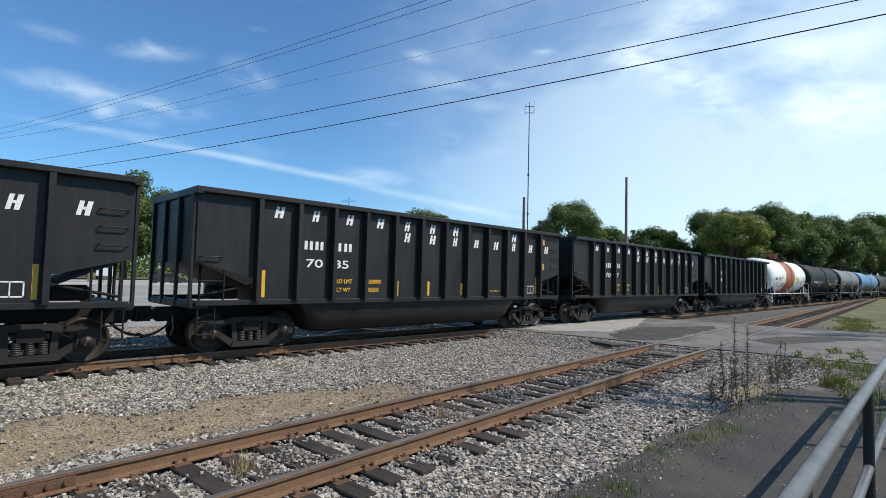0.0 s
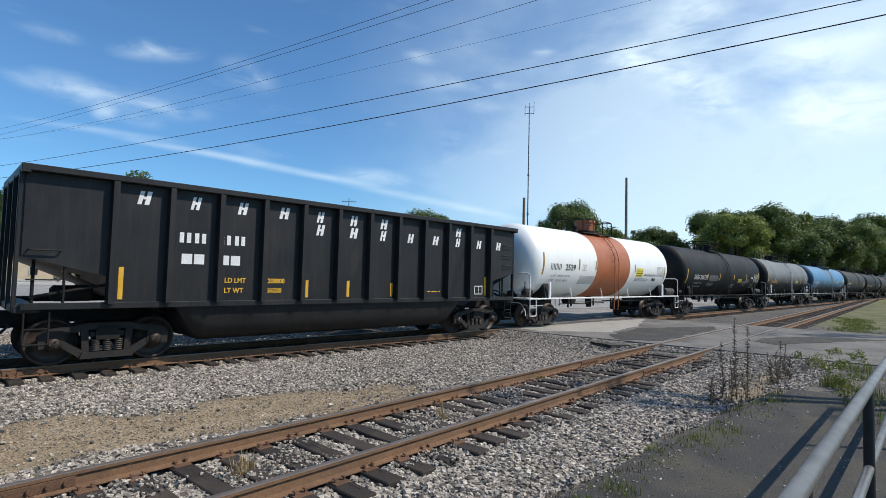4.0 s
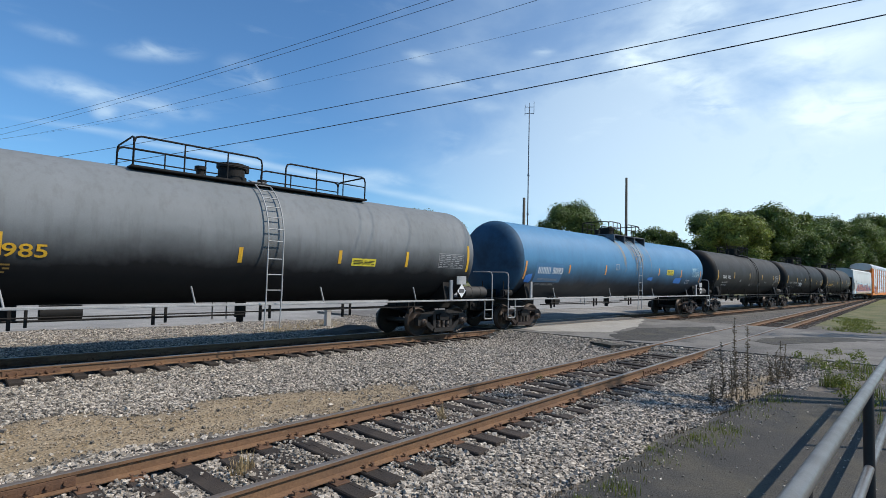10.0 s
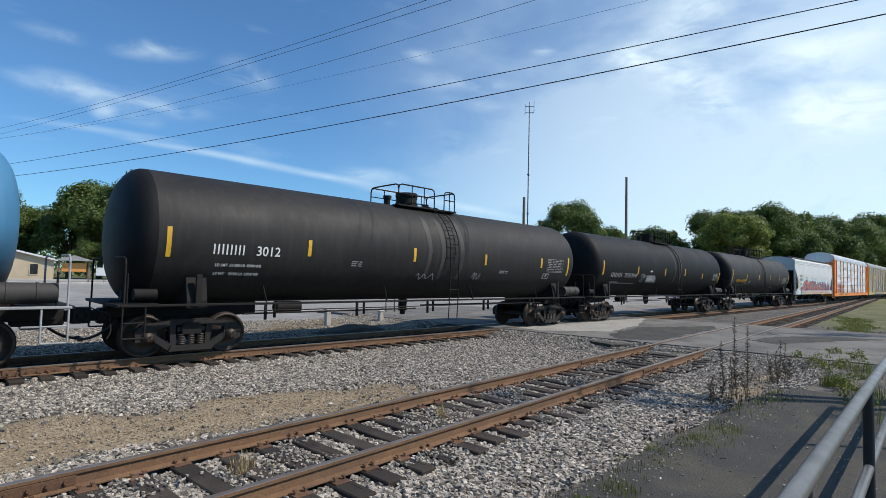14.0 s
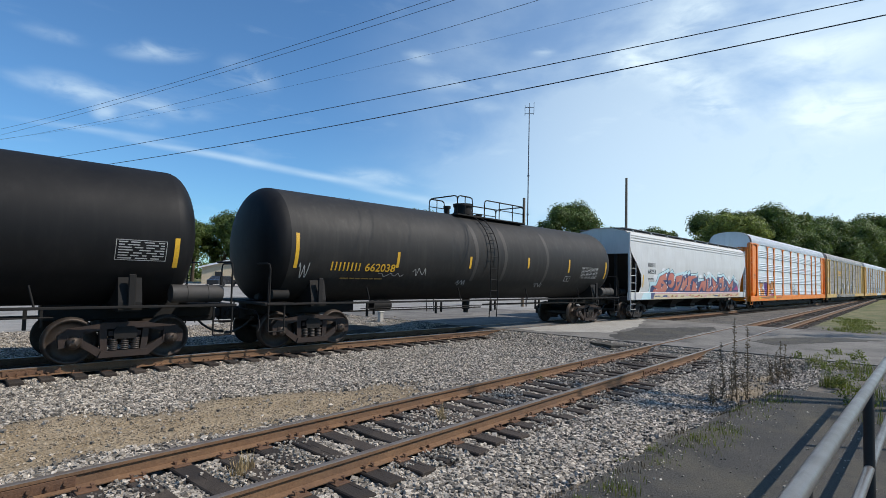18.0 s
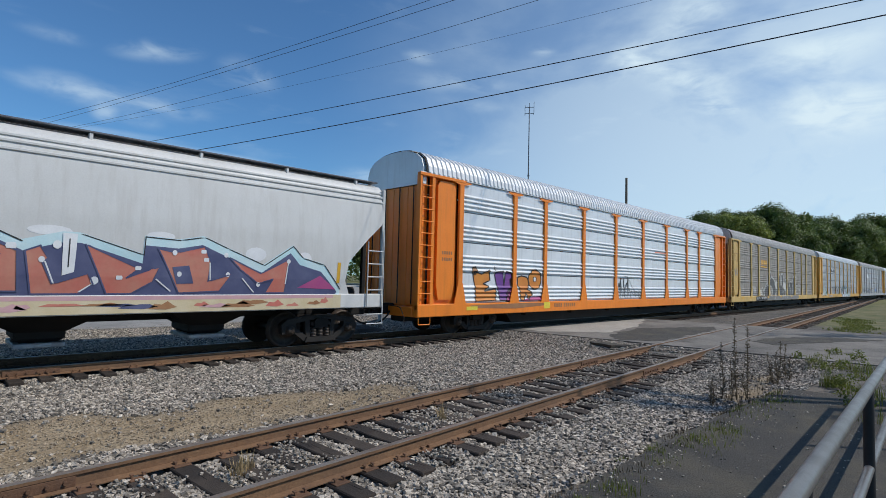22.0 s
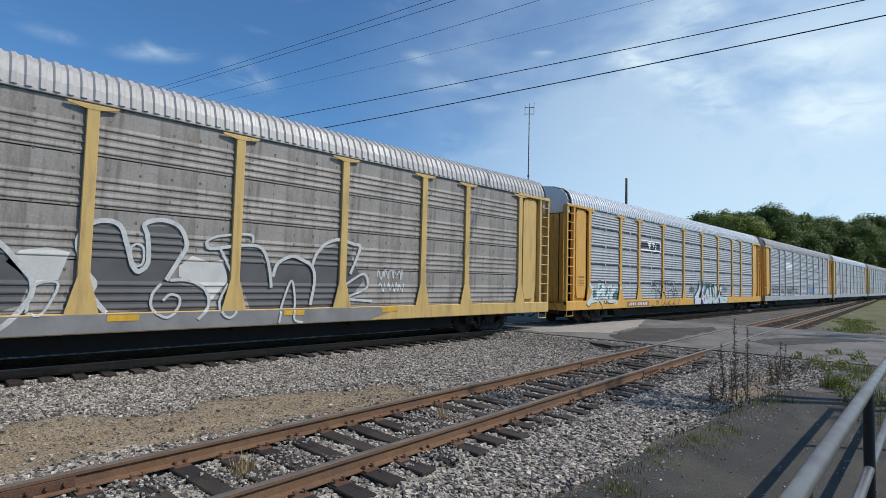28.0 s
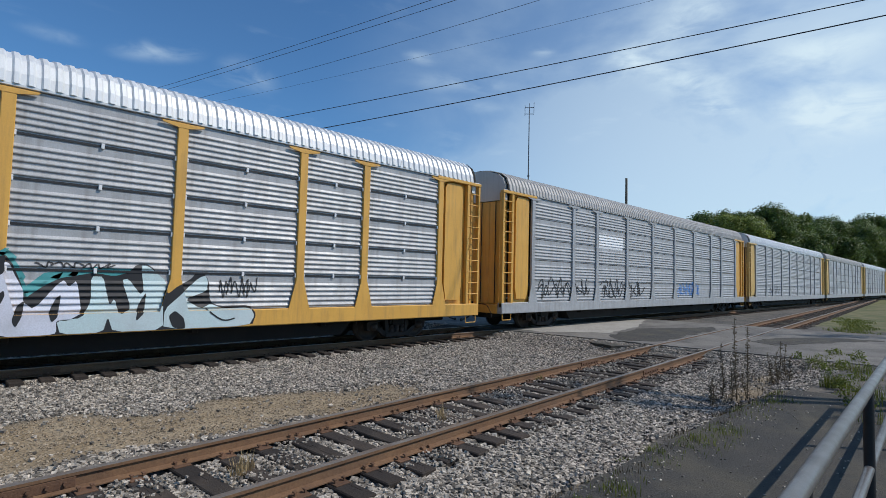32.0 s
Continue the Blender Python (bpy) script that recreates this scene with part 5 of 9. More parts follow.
def hopper_car(s0, length):
    car = thing("covered_hopper", "pale grey covered hopper car with a long sprayed mural", "freight car", "covered hopper")
    x0, x1 = 0.62, length - 0.70
    white = M["hopper_white"]
    prof = [(1.50, 1.34), (1.56, 1.70), (1.60, 2.20), (1.61, 2.80), (1.58, 3.35), (1.55, 3.70), (1.53, 3.88), (1.50, 4.02), (1.46, 4.12), (1.42, 4.20), (1.30, 4.30), (0.95, 4.40), (0.45, 4.48)]
    cut = [(1.34, 1.15), (1.70, 1.32), (2.20, 1.22), (2.80, 0.62), (3.25, 0.10), (3.3, 0.06), (9, 0.06)]

    def inset(z):
        for (za, a), (zb, b) in zip(cut, cut[1:]):
            if z <= zb:
                return a + (b - a) * (z - za) / (zb - za)
        return 0.06
    fine = []
    for (ya, za), (yb, zb) in zip(prof, prof[1:]):
        n = max(1, round((zb - za) / 0.15))
        fine += [(ya + (yb - ya) * i / n, za + (zb - za) * i / n) for i in range(n)]
    fine.append(prof[-1])
    for k in (-1, 1):
        rows = []
        for y, z in fine:
            a, b = x0 + inset(z), x1 - inset(z)
            rows.append([(a + (b - a) * i / 24, k * y, z) for i in range(25)])
        s = Shape().sheet(rows, True)
        part("side_sheet", s, white, car)
        for z, y in ((3.82, 1.535), (3.96, 1.515), (4.07, 1.48)):
            part("side_ridge", Shape().box(x0 + 0.08, x1 - 0.08, min(k * (y - 0.02), k * (y + 0.028)), max(k * (y - 0.02), k * (y + 0.028)), z, z + 0.05, 0.008), white, car)
        part("side_sill", Shape().box(x0, x1, min(k * 1.42, k * 1.56), max(k * 1.42, k * 1.56), 0.98, 1.345, 0.02), white, car)
        for x in np.linspace(x0 + 0.9, x1 - 0.9, 9):
            part("roof_bracket", Shape().box(x - 0.035, x + 0.035, min(k * 1.22, k * 1.34), max(k * 1.22, k * 1.34), 4.20, 4.40, 0.01), white, car)
        part("roof_walk", Shape().box(x0 + 0.16, x1 - 0.16, min(k * 1.0, k * 1.36), max(k * 1.0, k * 1.36), 4.40, 4.435, 0.008), M["mast_metal"], car, "grey steel grating roof walk")
        for x, t in ((x0, 1), (x1, -1)):
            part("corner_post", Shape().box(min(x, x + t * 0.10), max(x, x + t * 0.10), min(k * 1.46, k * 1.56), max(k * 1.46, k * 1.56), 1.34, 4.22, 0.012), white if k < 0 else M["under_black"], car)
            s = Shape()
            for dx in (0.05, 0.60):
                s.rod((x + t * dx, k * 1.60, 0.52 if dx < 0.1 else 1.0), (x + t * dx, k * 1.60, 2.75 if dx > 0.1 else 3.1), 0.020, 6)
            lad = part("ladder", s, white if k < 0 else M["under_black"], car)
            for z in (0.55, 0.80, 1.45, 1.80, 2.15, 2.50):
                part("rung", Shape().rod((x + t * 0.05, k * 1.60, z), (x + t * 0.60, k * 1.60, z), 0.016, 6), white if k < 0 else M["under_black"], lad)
    part("roof", Shape().add([(x0, -0.46, 4.48), (x1, -0.46, 4.48), (x1, 0.46, 4.48), (x0, 0.46, 4.48)], [(0, 1, 2, 3)]), white, car)
    part("hatch", Shape().prism([(-0.95, 4.36), (0.95, 4.36), (0.94, 4.52), (0, 4.55), (-0.94, 4.52)], "x", x0 + 0.7, x1 - 0.7), M["under_black"], car, "long dark trough hatch")
    for x, t in ((x0, 1), (x1, -1)):
        # end bulkhead, slope sheet and end frame
        pts = [(x + t * 0.08, y, z) for y, z in ((-1.48, 3.2), (1.48, 3.2), (1.48, 4.13), (1.25, 4.30), (0.4, 4.48), (-0.4, 4.48), (-1.25, 4.30), (-1.48, 4.13))]
        part("end_sheet", Shape().add(pts, [tuple(range(8))]), white, car)
        # the dark of the open recess is put into a near-black sheet
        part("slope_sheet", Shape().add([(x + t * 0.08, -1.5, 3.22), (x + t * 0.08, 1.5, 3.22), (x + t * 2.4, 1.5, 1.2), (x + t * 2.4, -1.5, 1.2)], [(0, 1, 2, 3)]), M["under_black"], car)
        part("end_sill", Shape().box(min(x, x + t * 0.35), max(x, x + t * 0.35), -1.42, 1.42, 0.92, 1.16, 0.02), M["under_black"], car)
        for y in (-0.75, 0.75):
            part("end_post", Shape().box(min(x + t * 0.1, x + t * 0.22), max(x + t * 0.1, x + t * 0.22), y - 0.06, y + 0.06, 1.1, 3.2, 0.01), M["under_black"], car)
        part("brake_cylinder", Shape().rod((x + t * 0.5, -0.7, 1.35), (x + t * 1.1, -0.7, 1.35), 0.16, 12), M["under_black"], car)
        part("brake_reservoir", Shape().box(min(x + t * 0.5, x + t * 0.9), max(x + t * 0.5, x + t * 0.9), 0.2, 0.7, 1.2, 1.7, 0.05), M["under_black"], car)
    # four hopper outlets below the sill
    for i in range(4):
        c = x0 + 4.6 + i * (x1 - x0 - 9.2) / 3
        rows = [[(c + a * hx, b * hy, z) for a, b in ((-1, -1), (1, -1), (1, 1), (-1, 1))] for z, hx, hy in ((1.25, 1.5, 1.35), (0.62, 0.42, 0.6), (0.50, 0.42, 0.6), (0.42, 0.30, 0.5))]
        part("outlet", Shape().sheet(rows, False, True), M["under_black"], car)
        part("outlet_gate", Shape().box(c - 0.42, c + 0.42, -0.66, 0.66, 0.33, 0.418, 0.015), M["galv"], car)
    part("centre_sill", Shape().box(x0 + 0.3, x1 - 0.3, -0.25, 0.25, 0.75, 1.05, 0.02), M["under_black"], car)
    add_truck(car, x0 + 1.75, s0)
    add_truck(car, x1 - 1.75, s0)
    add_ends(car, length)

    def side(x, z, lift=0.008):
        for (ya, za), (yb, zb) in zip(prof, prof[1:]):
            if z <= zb:
                return (x, -(ya + (yb - ya) * (z - za) / (zb - za)) - lift, z)
        return (x, -1.56 - lift, z)

    def full_side(x, z, lift=0.008):
        return (x, -1.56 - lift, z) if z < 1.345 else side(x, z, lift)
    return car, full_side, x0


# ---- auto racks ----
RACK_L, RACK_GAP = 28.62, 0.64
BAYS = [1.913, 2.968, 2.007] + [2.968] * 5 + [2.007, 2.968, 1.913]
SHEETS = {}


RIDGE = {"galv_bright": 1.0, "galv": 0.55, "galv_dirty": 0.4}      # depth of the ribs


def sheet_mesh(width, height, ridges, flat, mat):
    """One corrugated side sheet: ridges below, a flat band above."""
    key = (width, height, ridges, flat, mat)
    if key not in SHEETS:
        s = Shape()
        z, pts = 0.012, [(0.0, 0.012)]
        pitch, q = (height - 0.024 - flat) / ridges, RIDGE[mat]
        for i in range(ridges):
            a = z + i * pitch
            pts += [(0.0, a + pitch * 0.28), (-0.046 * q, a + pitch * 0.40), (-0.050 * q, a + pitch * 0.54), (0.0, a + pitch * 0.97)]
        pts += [(0.0, height - 0.012)]
        s.sheet([[(0.02, y, zz), (width - 0.02, y, zz)] for y, zz in pts], False)
        SHEETS[key] = s.mesh("side_panel", M[mat])
    return SHEETS[key]


ROOFS = {}


def roof_mesh(mat):
    if mat not in ROOFS:
        prof = [(-1.53, 4.98), (-1.50, 5.18), (-1.38, 5.44), (-1.12, 5.62), (-0.70, 5.74), (-0.25, 5.79)]
        prof += [(-y, z) for y, z in prof[::-1]]
        rows, x = [], 0.0
        while x < RACK_L - 0.70:
            for dx, lift in ((0, 0), (0.05, 0), (0.085, 0.035), (0.155, 0.035), (0.19, 0.0)):
                rows.append([(x + dx, y * (1 + lift * 0.6), z + lift * (z - 4.9)) for y, z in prof])
            x += 0.215
        rows.append([(RACK_L - 0.56, y, z) for y, z in prof])
        ROOFS[mat] = Shape().sheet(rows, False).mesh("roof", M[mat])
    return ROOFS[mat]


def auto_rack(s0, label, paint, sheet, roof, rows, ridges, flat, end_paint, post_w=0.22, sill=None, posts=None):
    car = thing("auto_rack", label, "freight car", "auto rack cars")
    p = M[paint]
    g = RACK_GAP
    w, zb, zt = 1.50, 1.02, 4.93
    part("roof", roof_mesh(roof), None, car, at=pose(g + 0.28, 0, 0))
    xs = [g]
    for b in BAYS:
        xs.append(xs[-1] + b)
    h = (zt - zb) / rows
    for k in (-1, 1):
        for i in range(1, len(BAYS) - 1):
            for j in range(rows):
                if k < 0:
                    part("side_panel", sheet_mesh(BAYS[i], h, ridges, flat, sheet), None, car, at=pose(xs[i], -w + 0.02, zb + j * h))
                elif j == 0:
                    part("side_panel", sheet_mesh(BAYS[i], h * rows, ridges, flat, sheet), None, car, at=pose(xs[i + 1], w - 0.02, zb, 0, 0, 180))
        y0, y1 = sorted((k * (w - 0.16), k * (w + 0.06)))
        part("side_sill", Shape().box(g, g + RACK_L, y0, y1, 0.64, 1.02, 0.02), M[sill or paint], car)
        part("top_plate", Shape().box(g + 0.01, g + RACK_L - 0.01, min(k * (w - 0.1), k * (w + 0.035)), max(k * (w - 0.1), k * (w + 0.035)), 4.93, 4.99, 0.01), M[roof], car)
        for i in range(1, len(BAYS)):
            x = xs[i]
            ya, yb = sorted((k * (w - 0.04), k * (w + 0.055)))
            s = Shape().box(x - post_w / 2, x + post_w / 2, ya, yb, 1.0, 4.90, 0.012)
            gy = sorted((k * (w + 0.03), k * (w + 0.062)))
            s.prism([(x - 0.29, 1.0), (x + 0.29, 1.0), (x + post_w * 0.52, 1.66), (x - post_w * 0.52, 1.66)], "y", *gy)
            s.prism([(x - post_w * 0.5, 4.80), (x + post_w * 0.5, 4.80), (x + 0.42, 4.86), (x + 0.45, 4.90), (x - 0.45, 4.90), (x - 0.42, 4.86)], "y", *gy)
            part("side_post", s, M[posts or paint], car)
        for xe, t in ((g, 1), (g + RACK_L, -1)):
            def span(a, b):
                return sorted((xe + t * a, xe + t * b))
            a, b = span(0.0, 0.10) if k < 0 else span(0.34, 0.44)
            part("corner_post", Shape().box(a, b, *sorted((k * (w - 0.10), k * (w + 0.05))), 0.85, 4.96, 0.012), p, car)
            a, b = span(0.52, 0.66)
            part("ladder_post", Shape().box(a, b, *sorted((k * (w - 0.10), k * (w + 0.05))), 0.85, 4.94, 0.012), p, car)
            a, b = span(0.10, 0.52)
            part("ladder_back", Shape().box(a, b, *sorted((k * (w - 0.22), k * (w - 0.18))), 1.0, 4.9, 0.005), p, car)
            for i in range(11 if k < 0 else 0):
                z = 0.98 + i * 0.36
                part("rung", Shape().rod((xe + t * 0.06, k * (w + 0.045), z), (xe + t * 0.60, k * (w + 0.045), z), 0.017, 6), p, car)
            a, b = span(0.66, 1.80)
            s = Shape().box(a, b, *sorted((k * (w - 0.14), k * (w - 0.10))), 1.0, 4.92, 0.005)
            a, b = span(0.84, 1.66)
            c = 0.10
            s.prism([(a + c, 1.15), (b - c, 1.15), (b, 1.6), (b, 4.66), (b - c, 4.82), (a + c, 4.82), (a, 4.66), (a, 1.6)], "y", *sorted((k * (w - 0.11), k * (w - 0.01))))
            part("end_panel", s, p, car)
            a, b = span(-0.02 if k < 0 else 0.34, 2.1)
            part("eave_bracket", Shape().box(a, b, *sorted((k * (w + 0.0), k * (w + 0.07))), 4.86, 4.96, 0.015), p, car)
    for xe, t in ((g, 1), (g + RACK_L, -1)):
        # folding end doors under a rounded roof end
        for y0, y1 in ((-1.40, -0.72), (-0.71, 0.0), (0.01, 0.71), (0.72, 1.40)):
            a, b = sorted((xe + t * 0.22, xe + t * 0.33))
            part("end_door", Shape().box(a, b, y0, y1, 0.95, 4.62, 0.02), M[end_paint], car)
        prof = [(-1.45, 4.64), (1.45, 4.64), (1.45, 5.15), (1.34, 5.42), (1.10, 5.60), (0.70, 5.72), (0.25, 5.77), (-0.25, 5.77), (-0.70, 5.72), (-1.10, 5.60), (-1.34, 5.42), (-1.45, 5.15)]
        a, b = sorted((xe + t * 0.20, xe + t * 0.34))
        part("roof_end", Shape().prism(prof, "x", a, b), M[roof], car)
        a, b = sorted((xe + t * 0.27, xe + t * 0.345))
        lip = [(y * 1.012, 4.9 + (z - 4.9) * 1.03) for y, z in ((-1.53, 4.98), (-1.50, 5.18), (-1.38, 5.44), (-1.12, 5.62), (-0.70, 5.74), (-0.25, 5.79))]
        lip += [(-y, z) for y, z in lip[::-1]]
        part("roof_seam", Shape().sheet([[(a, y, z) for y, z in lip], [(b, y, z) for y, z in lip]], False), M["under_black"], car, "dark roof seam")
        for y in (-1.05, -0.36, 0.36, 1.05):
            part("door_rod", Shape().rod((xe + t * 0.17, y, 1.0), (xe + t * 0.17, y, 4.62), 0.02, 6), M["under_black"], car)
        a, b = sorted((xe - t * 0.02, xe + t * 0.5))
        part("end_sill", Shape().box(a, b, -1.33, 1.33, 0.64, 0.94, 0.02), p, car)
        part("sill_step", Shape().bend([(xe + t * 0.1, -1.5, 0.66), (xe + t * 0.1, -1.5, 0.42), (xe + t * 0.6, -1.5, 0.42), (xe + t * 0.6, -1.5, 0.66)], 0.016, 6, 0.03), p, car)
    part("deck", Shape().box(g + 0.5, g + RACK_L - 0.5, -1.30, 1.30, 0.86, 0.99, 0.02), M["under_black"], car)
    part("centre_sill", Shape().box(g + 0.5, g + RACK_L - 0.5, -0.35, 0.35, 0.42, 0.86, 0.03), M["under_black"], car)
    # dark block added below the deck to stand in for the black shade there
    part("underframe", Shape().prism([(g + 4.7, 0.84), (g + 5.3, 0.26), (g + RACK_L - 5.3, 0.26), (g + RACK_L - 4.7, 0.84)], "y", -1.1, 1.1), M["under_black"], car, "dark block filling the shade below the deck")
    for x in np.linspace(g + 6.0, g + RACK_L - 6.0, 6):
        part("cross_bearer", Shape().box(x - 0.08, x + 0.08, -1.3, 1.3, 0.52, 0.86, 0.02), M["under_black"], car)
    add_truck(car, g + 3.25, s0, size=0.9)
    add_truck(car, g + RACK_L - 3.25, s0, size=0.9)
    add_ends(car, RACK_L + 2 * g)
    return car, flat_side(-w + 0.02 - 0.045), flat_side(-w - 0.06)


# ---- the train: every car with the place of its leading end at 0 s ----
TRAIN = []
CAR_LONG, CAR_HIGH, TRAIN_X = 0.9874, 1.0473, -1.356


def put(car, s0):
    """Gives a car its full size, but leaves its trucks at theirs, and notes its place in the train."""
    size = (CAR_LONG, CAR_HIGH if car.name.startswith("tank_car") else 1.0, CAR_HIGH)
    car.scale = size
    for ob in car.children:
        if ob.name.startswith("truck"):
            ob.scale = (ob.scale.x / size[0], ob.scale.y / size[1], ob.scale.z / size[2])
    TRAIN.append((car, s0))


for i in range(4):
    s0 = 4.94 + 15.7 * (i - 1)
    put(coal_car(s0, "black open-top coal car with white letter blocks" + (" and an orange placard" if i == 1 else ""), i == 1, ((), ("70", "85"), ("70", "57"), ())[i]), s0)

WHITE, W0 = tank_car(52.08, 15.40, "white tank car with a rust-red middle band, dome and ladder", "tank_white", (1.93, 12.97), trim="white", board="white", band=(5.55, 8.82, "tank_rust"),
                     man_x=7.05, man=(0.46, 0.50), top_x=(4.9, 6.6, 7.5, 8.43), ladder_x=7.22, refl=((1.26, 2.05, 0.83), (3.97, 2.27, 0.44), (5.40, 2.3, 0.38), (9.34, 2.3, 0.36), (12.95, 2.0, 0.65)),
                     refl_mat="bronze", top_mat="tank_rust", lever="white", ends=0.36, end_b=1.45, deep=0.80)
put(WHITE, 52.08)
GATX, G0 = tank_car(67.48, 17.42, "matt black tank car with white lettering blocks", "tank_black", (1.87, 14.93), ends=0.28, end_b=0.90, man_x=8.75, top_x=(6.12, 7.61, 8.43, 9.14), ladder_x=8.15,
                    refl=((0.95, 1.85, 0.80), (4.39, 2.04, 0.40), (6.70, 2.08, 0.42), (9.7, 2.12, 0.36), (12.57, 2.15, 0.40), (15.58, 2.0, 0.74)))
put(GATX, 67.48)
GREY, Y0 = tank_car(84.90, 17.50, "pale grey tank car with a near-black belly and yellow marks", "tank_grey", (1.95, 15.0), head_paint="tank_black", ends=0.50, end_b=1.10, man_x=8.1, top_x=(4.88, 8.59, 9.26, 11.87), ladder_x=8.6,
                    refl=((1.22, 2.1, 0.80), (3.36, 2.02, 0.40), (7.74, 2.05, 0.34), (10.5, 2.12, 0.34), (12.9, 2.1, 0.44), (15.62, 2.02, 0.84)), board="dull_white")
put(GREY, 84.90)
BLUE, B0 = tank_car(102.40, 21.88, "sky-blue tank car with rust streaks under its top platform", "tank_blue", (1.98, 19.37), head_paint="blue_shade_grime", ends=0.74, end_b=1.16, man_x=10.6, top_x=(8.74, 10.76, 11.45, 12.9), ladder_x=11.1,
                    refl=((1.46, 1.85, 0.66), (4.57, 2.12, 0.34), (7.7, 2.12, 0.42), (13.6, 2.2, 0.36), (16.7, 2.14, 0.42), (19.76, 1.88, 0.70)), truck_kind="truck_rust", z_rail=4.13, board="dull_white", refl_mat="sticker_orange")
put(BLUE, 102.40)
BRC, C0 = tank_car(124.28, 18.82, "black tank car with white number blocks and a scuffed seam", "tank_dusty", (1.95, 16.4), head_paint="tank_black", ends=0.42, end_b=0.95, man_x=9.2, top_x=(7.49, 9.83, 10.3, 10.82), ladder_x=9.95,
                   refl=((1.2, 2.1, 0.62), (4.6, 2.25, 0.4), (8.25, 2.25, 0.4), (11.6, 2.25, 0.36), (15.0, 2.25, 0.36), (16.95, 2.0, 0.7)))
put(BRC, 124.28)
TIL, T0 = tank_car(143.10, 18.72, "black tank car with a white sprayed tag and number blocks", "tank_black", (1.95, 16.2), ends=0.45, end_b=1.07, man_x=9.2, top_x=(7.86, 9.81, 10.2, 10.77), ladder_x=9.9,
                   refl=((1.2, 2.1, 0.62), (4.80, 2.15, 0.40), (8.17, 2.16, 0.40), (11.0, 2.2, 0.40), (13.88, 2.08, 0.37), (16.95, 1.9, 0.60)), truck_kind="truck_rust")
put(TIL, 143.10)
UTL, U0 = tank_car(161.82, 18.86, "sooty black tank car with yellow number blocks and chalk scribbles", "tank_dusty", (1.93, 16.45), head_paint="tank_black", ends=0.36, end_b=0.95, man_x=8.9, top_x=(7.08, 8.63, 9.3, 11.75), ladder_x=8.85,
                   refl=((1.10, 1.98, 0.85), (4.46, 2.08, 0.44), (7.68, 2.15, 0.38), (11.0, 2.25, 0.38), (13.9, 2.15, 0.52), (17.05, 1.95, 0.72)), truck_kind="truck_rust")
put(UTL, 161.82)
HOP, HS, HX = hopper_car(180.68, 20.20)
put(HOP, 180.68)
RACKS = []
for s0, label, paint, sheet, roof, rows, ridges, flat, endp in (
        (200.90, "auto rack with bright orange frame and shiny ribbed panels", "orange", "galv_bright", "roof_white", 4, 4, 0.38, "orange"),
        (230.76, "weathered auto rack with faded yellow posts and white sprayed outlines", "tan_paint", "galv_dirty", "roof_dull", 4, 4, 0.36, "end_shade_brown"),
        (260.70, "auto rack with yellow posts, grey ribbed panels and sprayed murals", "yellow_paint", "galv", "roof_white", 5, 5, 0.16, "yellow_paint"),
        (290.60, "auto rack with yellow ends, pale panels and blue scribbles", "yellow_paint", "galv", "roof_dull", 5, 5, 0.16, "yellow_paint"),
        (320.50, "auto rack with dull tan ends and pale ribbed panels", "tan_paint", "galv", "roof_white", 5, 5, 0.16, "end_shade_brown"),
        (350.40, "dusty auto rack with weathered grey panels", "tan_paint", "galv", "roof_dull", 5, 5, 0.16, "end_shade_brown"),
        (380.30, "auto rack with pale ribbed panels at the end of the string", "tan_paint", "galv", "roof_white", 5, 5, 0.16, "end_shade_brown"),
        (410.20, "dusty auto rack far down the line", "tan_paint", "galv", "roof_dull", 5, 5, 0.16, "end_shade_brown")):
    r = auto_rack(s0, label, paint, sheet, roof, rows, ridges, flat, endp, posts=sheet if s0 > 288 else None, sill="black" if s0 > 409 else "galv" if s0 > 288 else None)
    RACKS.append(r)
    put(r[0], s0)

# ---- trees and growth ----


def leaf_mesh(name, centres, per, leaf, mat, seed, squash=1.0):
    """Clumps of small leaves: short quads on the shells of many little balls."""
    r = np.random.default_rng(seed)
    v, f = [], []
    for cx, cy, cz, cr in centres:
        n = max(12, int(per * cr * cr))
        d = r.normal(size=(n, 3))
        d /= np.linalg.norm(d, axis=1)[:, None]
        p = d * (cr * r.uniform(0.15, 1.25, n) ** 0.7)[:, None]
        p[:, 2] *= squash
        p += (cx, cy, cz)
        u = r.normal(size=(n, 3))
        u -= d * (u * d).sum(1)[:, None] * 0.7
        u /= np.linalg.norm(u, axis=1)[:, None]
        w = np.cross(d + r.normal(size=(n, 3)) * 0.5, u)
        w /= np.linalg.norm(w, axis=1)[:, None]
        s = leaf * r.uniform(0.6, 1.3, n)[:, None]
        a = np.stack([p - u * s, p - w * s * 0.5, p + u * s, p + w * s * 0.5], 1).reshape(-1, 3)
        o = len(v)
        v += a.tolist()
        f += [(o + 4 * i, o + 4 * i + 1, o + 4 * i + 2, o + 4 * i + 3) for i in range(n)]
    me = bpy.data.meshes.new(name)
    me.from_pydata(v, [], f)
    me.materials.append(mat)
    return me


